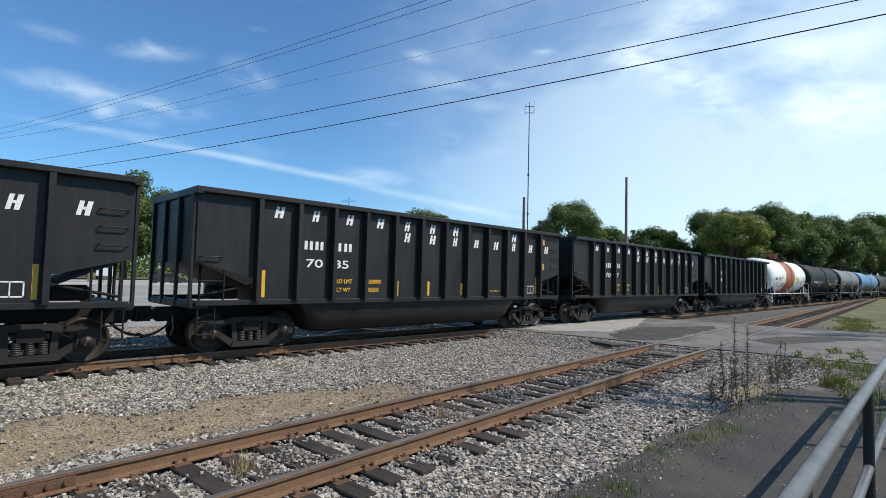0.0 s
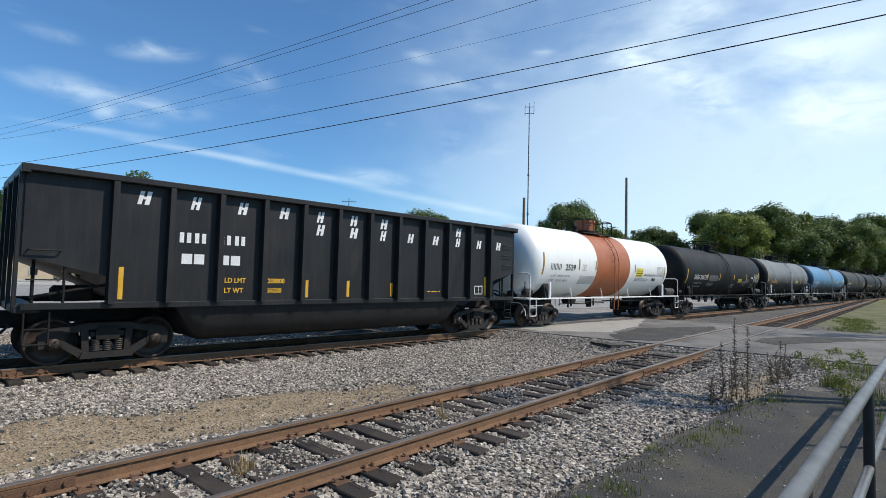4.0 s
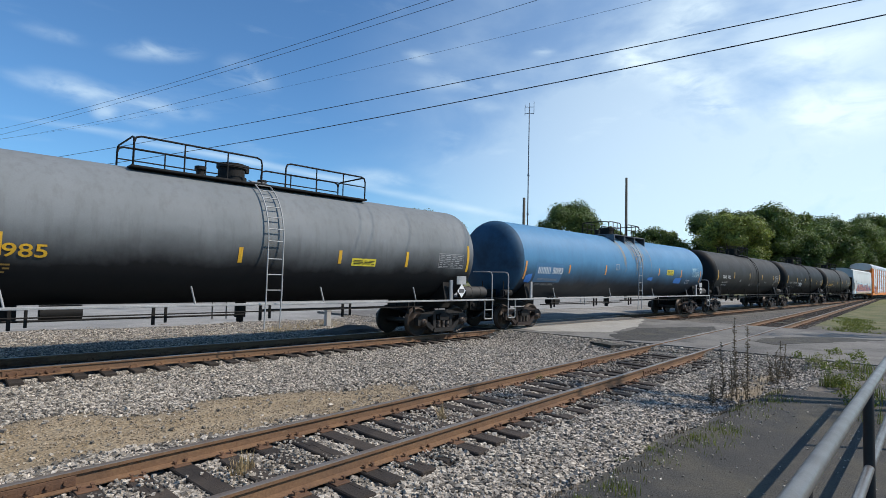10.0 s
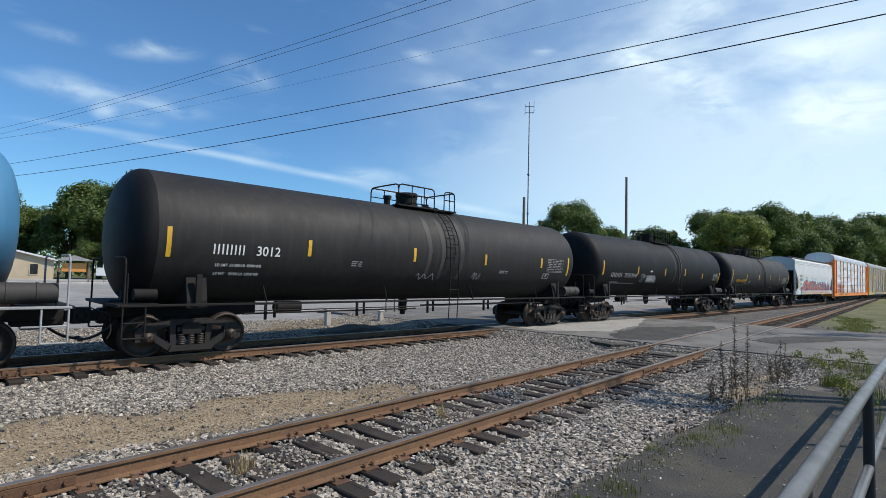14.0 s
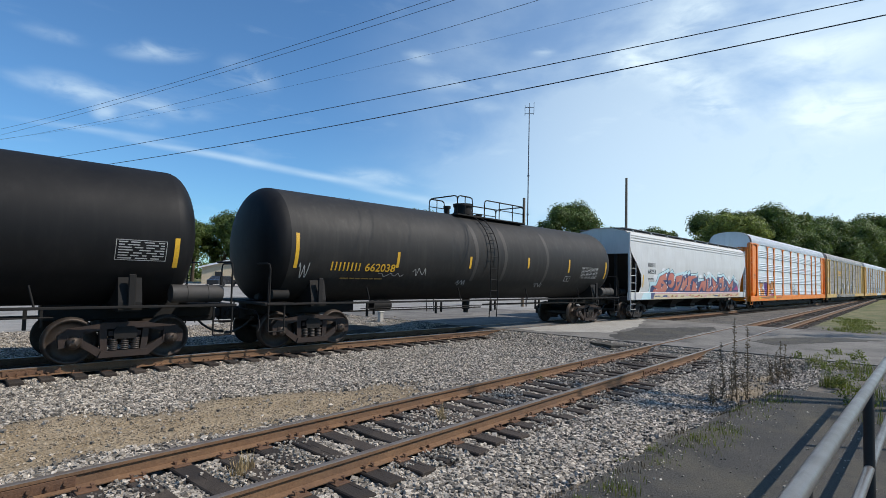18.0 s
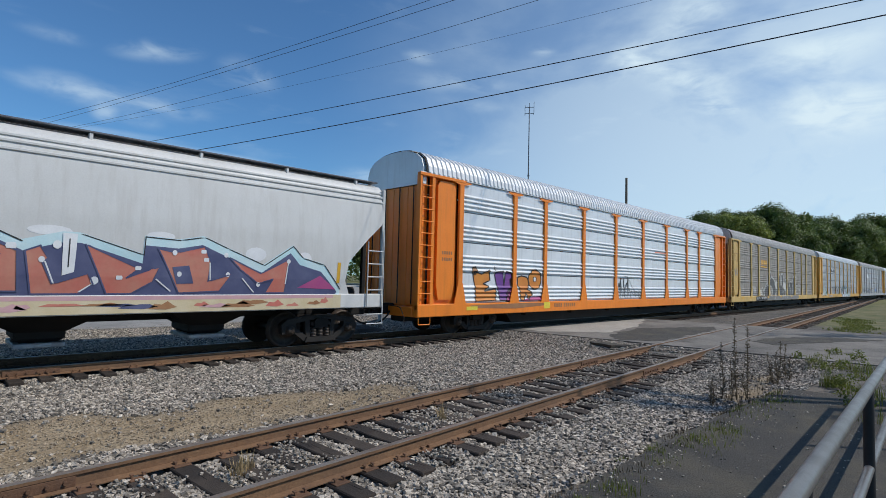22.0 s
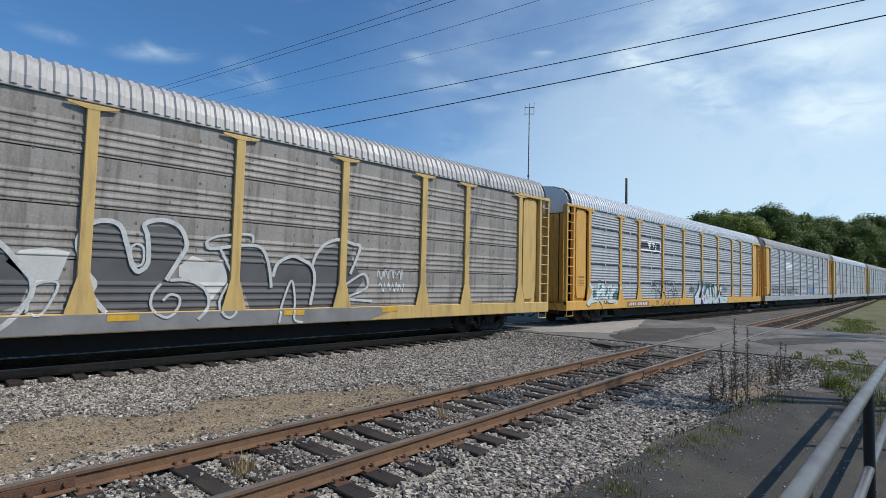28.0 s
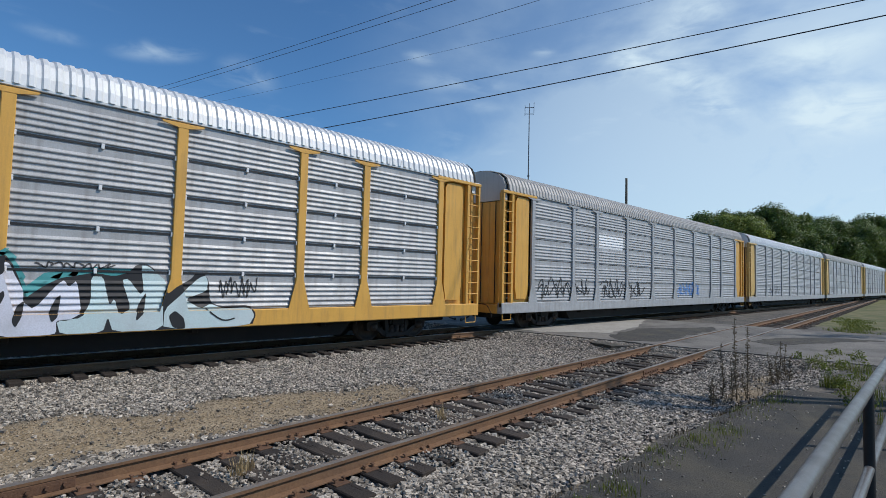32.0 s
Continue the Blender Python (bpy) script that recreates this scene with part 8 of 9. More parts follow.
for pts in ([(11.55, 1.95), (11.7, 1.56)], [(14.53, 2.02), (14.56, 1.66)], [(13.45, 1.66), (13.75, 1.42)], [(16.44, 2.05), (16.40, 1.6)], [(15.3, 1.7), (15.6, 1.40)], [(12.30, 1.55), (12.1, 1.40)]):
    mural_line(pts, 0.025, "spray_white", 0.022)
mural("mural_band", "spray_tan", [(3.08, 1.0), (18.05, 1.0), (18.05, 1.33), (3.06, 1.33)], 0.006, "tan mural band along the sill")
mural("mural_band", "spray_cyan", [(1.9, 1.0), (3.05, 1.0), (3.05, 1.33), (2.2, 1.33)], 0.005, "pale blue sprayed sill")
mural("mural_band", "spray_navy", [(3.10, 1.02), (3.38, 1.02), (3.6, 1.32), (3.08, 1.32)], 0.009)
mural("mural_band", "spray_rose", [(3.4, 1.25), (17.8, 1.25), (17.8, 1.33), (3.5, 1.33)], 0.008, "rosy mural edge")
for i in range(30):
    x = 3.9 + i * 0.47 + r_h.uniform(-0.18, 0.18)
    mat = r_h.choice(("spray_brown", "spray_brown", "spray_navy", "spray_rose", "spray_red"))
    w, h = r_h.uniform(0.12, 0.42), r_h.uniform(0.05, 0.14)
    z = 1.05 + r_h.uniform(0, 0.1)
    mural("mural_patch", mat, [(x - w, z), (x - w * 0.6, z + h * 0.7), (x - w * 0.1, z + h * 0.6), (x + w * 0.3, z + h * 1.1), (x + w * 0.7, z + h * 0.5), (x + w, z + h * 0.2), (x + w * 0.2, z - 0.02)], 0.011)

# orange rack: five bulging orange, purple and magenta shapes with black outlines
R0, LV0 = ribbed_side(4, 4, 0.38)
ORANGE = RACKS[0][0]


def spray(car, side, levels, poly, mat, outline=None, w=0.035, lift=0.004, label="sprayed mural shape"):
    s = Shape()
    fill(s, side, poly, levels, lift)
    part("mural_shape", s, M[mat], car, label)
    if outline:
        s = Shape()
        line(s, side, poly + poly[:1], w, levels, lift + 0.004)
        part("mural_line", s, M[outline], car)


spray(ORANGE, R0, LV0, [(3.05, 1.06), (3.02, 1.55), (2.92, 1.92), (3.0, 2.06), (3.35, 1.98), (3.75, 2.12), (3.80, 1.78), (3.45, 1.66), (3.72, 1.58), (3.5, 1.42), (4.12, 1.5), (4.1, 1.12)], "spray_orange", "spray_black", 0.045)
spray(ORANGE, R0, LV0, dots(2.98, 2.08, 0.13, 0.13), "spray_brown", "spray_black", 0.03)
spray(ORANGE, R0, LV0, [(4.05, 1.95), (4.12, 2.06), (4.5, 2.1), (4.58, 1.6), (4.66, 2.1), (4.98, 2.04), (5.1, 1.85), (4.72, 1.12), (4.35, 1.08)], "spray_purple", "spray_black", 0.045)
spray(ORANGE, R0, LV0, [(4.7, 1.06), (4.75, 1.4), (4.95, 1.52), (4.92, 1.84), (5.16, 1.86), (5.16, 1.06)], "spray_magenta", "spray_black", 0.04)
spray(ORANGE, R0, LV0, [(5.36, 1.9), (5.6, 1.96), (5.95, 1.92), (6.1, 1.7), (5.95, 1.5), (6.3, 1.32), (6.05, 1.1), (5.9, 1.34), (5.75, 1.08), (5.55, 1.1), (5.5, 1.5), (5.38, 1.6)], "spray_orange", "spray_black", 0.045)
ring = dots(6.45, 1.84, 0.42, 0.36, 22)
spray(ORANGE, R0, LV0, ring, "spray_orange", "spray_black", 0.05)
spray(ORANGE, R0, LV0, dots(6.45, 1.85, 0.10, 0.09), "spray_white", "spray_black", 0.04, 0.010)
spray(ORANGE, R0, LV0, [(5.5, 1.06), (6.8, 1.06), (6.9, 1.22), (6.3, 1.2)], "spray_magenta", None)
s = Shape()
line(s, R0, [(6.8, 1.95), (6.98, 2.16), (7.05, 2.12)], 0.03, LV0)
line(s, R0, [(4.1, 2.1), (3.98, 2.25)], 0.03, LV0)
part("mural_line", s, M["spray_black"], ORANGE)
s = Shape()
scribble(s, R0, 13.2, 1.08, 1.25, 0.95, 14, 31, 0.042, LV0)
part("tag", s, M["spray_black"], ORANGE, "black sprayed scribble")
s = Shape()
scribble(s, R0, 14.2, 1.08, 1.5, 0.40, 14, 32, 0.032, LV0)
part("tag", s, M["spray_black"], ORANGE, "black sprayed scribble")
s = Shape()
line(s, R0, curve_pts([(13.3, 1.5), (13.5, 2.0), (14.1, 2.05), (14.8, 1.4)]), 0.02, LV0)
part("tag", s, M["spray_black"], ORANGE, "black sprayed scribble")
sl = rack_flat(-1.56)
s = Shape()
fill(s, sl, [(3.0, 0.86), (5.2, 0.80), (7.0, 0.88), (7.4, 0.96), (6.2, 0.99), (4.0, 0.97), (2.7, 0.95)], lift=0.004)
part("paint_smear", s, M["spray_brown"], ORANGE, "dark smear along the sill")
for x0, x1, z0, z1, mat in ((2.55, 3.1, 0.80, 0.92, "sticker_yellow"), (7.0, 7.4, 0.76, 1.0, "sticker_yellow")):
    s = Shape()
    bar(s, sl, x0, x1, z0, z1)
    part("placard", s, M[mat], ORANGE)
s = Shape()
glyph_bars(s, sl, 7.7, 0.80, 0.14, 10, 0.15, (4,))
for z in (2.55, 2.35):
    glyph_bars(s, rack_flat(-1.49), 1.42, z, 0.10, 5, 0.10)
parts_each("number_block", s, M["spray_brown"], ORANGE)
s = Shape()
bar(s, R0, 17.2, 18.6, 3.36, 3.42)
part("stencil_bar", s, M["spray_red"], ORANGE)

# weathered rack: large white outlines over dark patches, a yellow plain logo shape
R1, LV1 = ribbed_side(4, 4, 0.36, deep=0.4)
TAN = RACKS[1][0]
M["spray_mist"] = material("spray_pale_mist", (0.50, 0.49, 0.45), (0.62, 0.61, 0.56), 0.65, scale=2.5, bump=0)
for mat, poly in (("spray_grey", [(8.59, 1.02), (8.75, 1.48), (9.1, 1.75), (9.46, 1.98), (9.74, 1.84), (10.07, 1.6), (10.36, 1.32), (10.6, 1.02)]),
                  ("spray_grey", [(9.77, 2.72), (10.51, 2.87), (10.7, 2.46), (11.32, 2.35), (11.79, 2.06), (12.08, 1.56), (11.96, 1.18), (11.45, 1.0), (11.06, 1.37), (10.86, 1.67), (10.23, 1.78), (9.81, 1.93), (9.67, 2.26)]),
                  ("spray_grey", [(12.81, 2.33), (12.97, 2.65), (13.44, 2.68), (13.64, 1.92), (13.81, 1.78), (14.0, 2.07), (13.93, 2.71), (14.45, 2.75), (14.65, 2.39), (14.33, 1.65), (15.15, 1.43), (15.18, 1.03), (14.1, 1.03), (13.12, 1.09), (12.94, 1.77)]),
                  ("spray_grey", [(15.5, 2.35), (16.32, 2.42), (16.63, 1.67), (16.81, 2.08), (17.17, 2.26), (17.69, 2.06), (18.04, 2.46), (18.67, 2.67), (19.38, 1.7), (18.73, 1.03), (16.17, 1.03), (15.94, 1.59)]),
                  ("spray_mist", [(11.73, 1.93), (11.92, 2.13), (12.33, 2.21), (12.65, 2.13), (12.5, 1.63), (12.15, 1.56)]),
                  ("spray_mist", [(14.58, 1.94), (14.84, 2.17), (15.22, 2.04), (15.51, 2.12), (15.63, 1.66), (15.26, 1.2), (15.15, 1.51), (14.59, 1.72)]),
                  ("spray_mist", [(7.45, 1.48), (7.74, 1.58), (7.81, 1.43), (8.0, 1.14), (7.69, 1.04), (7.5, 1.15)])):
    spray(TAN, R1, LV1, poly, mat, None, label="dark grey sprayed field" if mat == "spray_grey" else "pale sprayed mist")
# control points of the outlines: width, then (x, z)
outlines = [(0.11, [(7.83, 1.43), (7.98, 1.61), (8.14, 1.66), (8.31, 1.53), (8.5, 1.28), (8.69, 0.97), (8.34, 0.98), (8.08, 1.14), (7.83, 1.33), (7.81, 1.43)]),
            (0.10, [(8.45, 1.33), (8.74, 1.59), (9.1, 1.83), (9.46, 2.03), (9.74, 1.88), (10.07, 1.66), (10.36, 1.37), (10.66, 1.02), (10.83, 1.08), (11.06, 1.37), (10.92, 1.61), (10.68, 1.75), (10.34, 1.78), (10.12, 1.64)]),
            (0.05, [(8.59, 1.18), (8.75, 1.43), (9.11, 1.7), (9.49, 1.84), (9.79, 1.84)]),
            (0.08, [(9.47, 2.12), (9.61, 2.48), (9.77, 2.77), (10.17, 2.89), (10.51, 2.9), (10.7, 2.5)]),
            (0.10, [(10.31, 2.32), (10.47, 2.42), (10.88, 2.47), (11.32, 2.38), (11.65, 2.22), (11.93, 1.88), (12.11, 1.62), (12.09, 1.3), (11.78, 0.87), (11.46, 0.69)]),
            (0.03, [(10.78, 1.37), (10.73, 1.51), (10.8, 1.63), (10.92, 1.61), (11.0, 1.47)]),
            (0.05, [(12.06, 1.05), (12.15, 1.52), (12.5, 1.56), (12.29, 1.04), (12.06, 1.05)]),
            (0.10, [(13.28, 1.02), (13.03, 1.36), (13.07, 1.57), (12.94, 1.77), (12.8, 2.1), (12.76, 2.37), (12.9, 2.64), (13.17, 2.76), (13.44, 2.68), (13.57, 2.34), (13.69, 1.92)]),
            (0.10, [(13.69, 1.92), (13.81, 1.81), (13.97, 2.0), (13.94, 2.5), (13.88, 2.75), (14.19, 2.86), (14.54, 2.75), (14.7, 2.39), (14.57, 2.09), (14.33, 1.65)]),
            (0.05, [(13.65, 2.27), (13.75, 2.35), (13.87, 2.28), (13.88, 2.0), (13.77, 1.92), (13.66, 2.06), (13.65, 2.27)]),
            (0.07, [(14.41, 1.65), (14.77, 1.65), (15.11, 1.48), (15.22, 1.13), (14.99, 0.84)]),
            (0.06, [(14.24, 1.58), (14.08, 1.36), (14.09, 1.08), (14.36, 0.9), (14.58, 1.07), (14.61, 1.29), (14.43, 1.36), (14.29, 1.24)]),
            (0.06, [(15.11, 2.49), (15.39, 2.62), (16.1, 2.7), (16.15, 2.51)]),
            (0.08, [(15.11, 2.49), (15.21, 2.34), (15.9, 2.45), (16.32, 2.44), (16.5, 2.24), (16.62, 1.84), (16.66, 1.51)]),
            (0.06, [(15.41, 2.35), (15.62, 1.97), (15.84, 1.51), (15.91, 1.2), (15.76, 0.89), (15.56, 0.9), (15.45, 1.2), (15.63, 1.59)]),
            (0.09, [(16.69, 1.76), (16.81, 2.08), (17.17, 2.26), (17.45, 2.19), (17.74, 2.03), (17.83, 1.69), (17.73, 1.09)]),
            (0.09, [(17.74, 2.03), (17.87, 2.37), (18.16, 2.64), (18.54, 2.75), (19.0, 2.66), (19.21, 2.61), (19.08, 2.24), (18.91, 1.88)]),
            (0.06, [(16.87, 0.7), (16.98, 1.19), (17.19, 1.68), (17.3, 1.18), (17.27, 0.77), (17.51, 0.68)]),
            (0.07, [(18.79, 1.61), (19.37, 1.89), (19.47, 1.52), (18.85, 1.25), (19.67, 1.16)])]


M["spray_chalk"] = material("spray_chalk", (0.60, 0.60, 0.57), (0.46, 0.46, 0.44), 0.65, scale=6, speck=0.2, bump=0)
M["rivet_stain"] = material("rivet_stain", (0.10, 0.085, 0.07), (0.16, 0.14, 0.115), 0.75, scale=8, bump=0)
r_v = random.Random(19)
s = Shape()
for i in range(1, len(BAYS) - 1):
    a = 0.375 + sum(BAYS[:i]) * 27.9 / RACK_L
    n = 5 if BAYS[i] > 2.5 else 3
    for j in range(n):
        for k in range(16):
            x, z = a + BAYS[i] * (j + 0.5) / n * 0.975 + r_v.uniform(-0.03, 0.03), 1.15 + 0.232 * k + r_v.uniform(-0.02, 0.02)
            if r_v.random() < 0.72:
                w, h = r_v.uniform(0.015, 0.035), r_v.uniform(0.03, 0.075)
                fill(s, R1, [(x - w, z), (x - w * 0.4, z + h * 0.6), (x + w, z + h * 0.3), (x + w * 0.5, z - h), (x - w * 0.5, z - h * 0.7)], LV1, 0.003)
part("rivet_stains", s, M["rivet_stain"], TAN, "dark stains round the rivets")["kind"] = "stuff"


def tan_side(x, z, lift=0.004):
    """Thick paint that bridges the shallow ribs, and the sill below."""
    return (along(x), (-1.503 if z > 1.0 else -1.562) - lift, z)


for k, (wide, ctrl) in enumerate(outlines):
    s = Shape()
    ribbon(s, tan_side, curve_pts(ctrl, n=6), wide * 0.9, 0.005 + 0.0012 * k)
    part("mural_line", s, M["spray_chalk"], TAN, "white sprayed outline")
s = Shape()
scribble(s, tan_side, 5.0, 1.15, 1.3, 0.65, 22, 41, 0.035, ())
part("tag", s, M["spray_white"], TAN, "pale sprayed scribble")
s = Shape()
scribble(s, R1, 19.85, 1.75, 1.0, 0.28, 18, 42, 0.04, LV1)
scribble(s, R1, 19.95, 1.40, 0.95, 0.28, 18, 43, 0.04, LV1)
part("tag", s, M["spray_chalk"], TAN, "pale sprayed scribble")
s = Shape()
for x in (7.85, 8.45, 9.0):
    spray(TAN, R1, LV1, [(x, 3.42), (x + 0.07, 3.80), (x + 0.48, 3.80), (x + 0.46, 3.42)], "logo_yellow", "spray_brown", 0.04, label="yellow logo block")
spray(TAN, R1, LV1, [(7.75, 3.22), (9.5, 3.22), (9.5, 3.34), (7.75, 3.34)], "logo_yellow", "spray_brown", 0.03, label="yellow logo bar")
s = Shape()
fill(s, sl, [(6.2, 0.66), (9.25, 0.66), (9.25, 1.0), (6.2, 1.0)], lift=0.003)
part("sill_patch", s, M["spray_black"], TAN, "black repainted stretch of sill")
M["spray_ash"] = material("spray_ash_grey", (0.17, 0.165, 0.155), (0.26, 0.25, 0.235), 0.65, scale=2, bump=0)
s = Shape()
fill(s, sl, [(9.25, 0.66), (19.6, 0.66), (20.3, 0.85), (19.9, 1.0), (9.25, 1.0)], lift=0.003)
part("sill_patch", s, M["spray_ash"], TAN, "sill sprayed over in ash grey")
s = Shape()
glyph_bars(s, rack_flat(-1.565), 6.4, 0.76, 0.18, 4, 0.24, (), 0.2, 0.3)
letter_box(s, rack_flat(-1.565), "973219", 7.62, 9.05, 0.76, 0.94, 0.012)
parts_each("number_block", s, M["white"], TAN)
for x in (2.6, 4.6, 9.3, 13.3, 17.0, 20.0):
    s = Shape()
    bar(s, rack_flat(-1.565), x, x + 0.55, 0.86, 0.98)
    part("reflector", s, M["yellow"], TAN, "yellow reflective strip")
s = Shape()
frame_mark(s, rack_flat(-1.49), 1.30, 1.95, 3.45, 4.0, 0.025)
ragged_lines(s, rack_flat(-1.49), 1.36, 3.52, 0.5, 0.42, 3, 4)
part("stencil_frame", s, M["spray_brown"], TAN)
s = Shape()
scribble(s, rack_flat(-1.50), 1.22, 2.4, 0.8, 0.6, 9, 44, 0.05)
part("tag", s, M["dull_white"], TAN, "faded white scribble")

# third rack: three murals and a plain dark logo shape on a pale field
R2, LV2 = ribbed_side(5, 5, 0.16, deep=0.55)
A3 = RACKS[2][0]
POSTS = [0.375 + sum(BAYS[:i]) * 27.9 / RACK_L for i in range(1, len(BAYS))]


def clipped(poly, a, b, c, d):
    """The part of an outline that lies to the left of the line from (a, b) to (c, d)."""
    res = []
    for (x0, z0), (x1, z1) in zip(poly, poly[1:] + poly[:1]):
        p = (c - a) * (z0 - b) - (d - b) * (x0 - a)
        q = (c - a) * (z1 - b) - (d - b) * (x1 - a)
        if p >= 0:
            res.append((x0, z0))
        if p * q < 0:
            k = p / (p - q)
            res.append((x0 + (x1 - x0) * k, z0 + (z1 - z0) * k))
    return res


def spray_over(car, poly, mat, lift, label, side, levels):
    """Paint that runs over the panels, the sill and the posts between."""
    s = Shape()
    fill(s, side, poly, levels, lift)
    lo, hi = min(x for x, z in poly), max(x for x, z in poly)
    for x in POSTS:
        if lo < x + 0.29 and hi > x - 0.29:
            for wa, wb, za, zb in ((0.28, 0.11, 1.02, 1.66), (0.105, 0.105, 1.66, 3.0)):
                cell = poly
                for a, b, c, d in ((x - wa, za, x + wa, za), (x + wa, za, x + wb, zb), (x + wb, zb, x - wb, zb), (x - wb, zb, x - wa, za)):
                    cell = clipped(cell, a, b, c, d) if cell else cell
                if len(cell) > 2:
                    fill(s, rack_flat(-1.562), cell, (), lift)
    part("mural_shape", s, M[mat], car, label)


def rounded(poly):
    """An outline with its corners cut, as a spray can leaves them."""
    res = []
    for (xa, za), (xb, zb) in zip(poly, poly[1:] + poly[:1]):
        for k in (0.16, 0.84):
            res.append((xa + (xb - xa) * k, za + (zb - za) * k))
    return res


def rack_paint(x, z, lift=0.004):
    """Lines that bridge the shallow ribs and run on over the posts and the sill."""
    on_post = any(abs(x - q) < (0.115 if z > 1.66 else 0.115 + (1.66 - z) * 0.26) for q in POSTS)
    return (along(x), (-1.562 if z < 1.02 or on_post else -1.507) - lift, z)


def paint_line(car, ctrl, wide, mat, lift, label="", n=5):
    s = Shape()
    ribbon(s, rack_paint, curve_pts(ctrl, n=n) if len(ctrl) > 2 else ctrl, wide, lift)
    part("mural_line", s, M[mat], car, label)


# pale letterforms with teal fills at the leading end
for poly in ([(3.0, 1.84), (3.16, 1.88), (3.42, 1.86), (3.53, 2.0), (3.75, 1.61), (3.74, 1.37), (3.71, 1.09), (4.0, 1.49), (3.88, 1.61), (4.23, 1.67), (4.47, 1.86), (4.38, 1.61), (4.07, 1.37), (4.02, 1.2), (4.25, 1.37), (4.42, 1.61), (4.99, 1.59), (4.5, 1.13),
              (4.75, 1.06), (4.7, 0.94), (4.04, 0.88), (3.69, 1.03), (3.72, 0.89), (3.56, 0.92), (3.41, 1.15), (3.45, 1.38), (3.24, 1.21), (3.15, 1.1), (3.37, 0.93), (3.34, 0.66), (3.29, 0.82), (3.05, 0.99), (2.87, 0.88), (2.86, 1.05), (2.99, 1.21), (2.92, 1.43), (3.04, 1.47)],
             [(1.96, 0.89), (2.24, 1.14), (2.41, 1.41), (2.29, 1.61), (2.12, 1.71), (2.32, 1.75), (2.66, 1.59), (2.58, 1.37), (2.79, 1.07), (2.91, 0.93), (2.39, 0.9), (2.2, 0.77)], [(4.67, 1.4), (5.12, 1.65), (5.19, 1.52), (4.89, 1.39)], [(4.49, 0.77), (4.58, 0.89), (4.76, 1.0), (4.79, 0.93), (4.67, 0.82)]):
    spray_over(A3, poly, "spray_foam", 0.004, "pale green-white sprayed letterform", R2, LV2)
for poly in ([(2.67, 1.49), (2.87, 1.43), (2.93, 1.27), (2.69, 1.11), (2.55, 1.14)], [(3.2, 1.69), (3.43, 1.72), (3.39, 1.55), (3.15, 1.45)], [(3.83, 1.47), (4.0, 1.55), (3.88, 1.28), (3.76, 1.26)], [(4.06, 1.55), (4.23, 1.61), (4.19, 1.47), (4.09, 1.4)],
             [(4.49, 1.31), (4.74, 1.43), (5.0, 1.37), (4.82, 1.06), (4.44, 1.07)], [(3.91, 1.08), (4.07, 1.31), (4.14, 1.08)]):
    spray_over(A3, rounded(poly), "spray_pine", 0.009, "dark teal sprayed fill", R2, LV2)
for ctrl in ([(3.04, 1.47), (3.0, 1.84), (3.21, 1.88), (3.43, 1.83), (3.43, 1.69)], [(3.53, 1.99), (3.75, 1.63), (3.74, 1.4), (3.63, 1.09)], [(3.41, 1.15), (3.56, 0.92), (3.72, 0.88), (3.66, 1.09)], [(4.47, 1.86), (4.35, 1.61)],
             [(3.33, 0.66), (3.29, 0.82), (3.1, 0.97), (2.94, 1.05)], [(4.44, 1.07), (4.47, 1.25), (4.67, 1.43), (4.99, 1.62)], [(3.76, 0.94), (4.04, 0.88), (4.39, 0.89)], [(3.0, 1.02), (3.14, 1.18), (3.4, 1.38)], [(1.92, 0.9), (2.17, 0.77), (2.39, 0.9), (2.84, 0.94)]):
    paint_line(A3, ctrl, 0.026, "spray_black", 0.012)
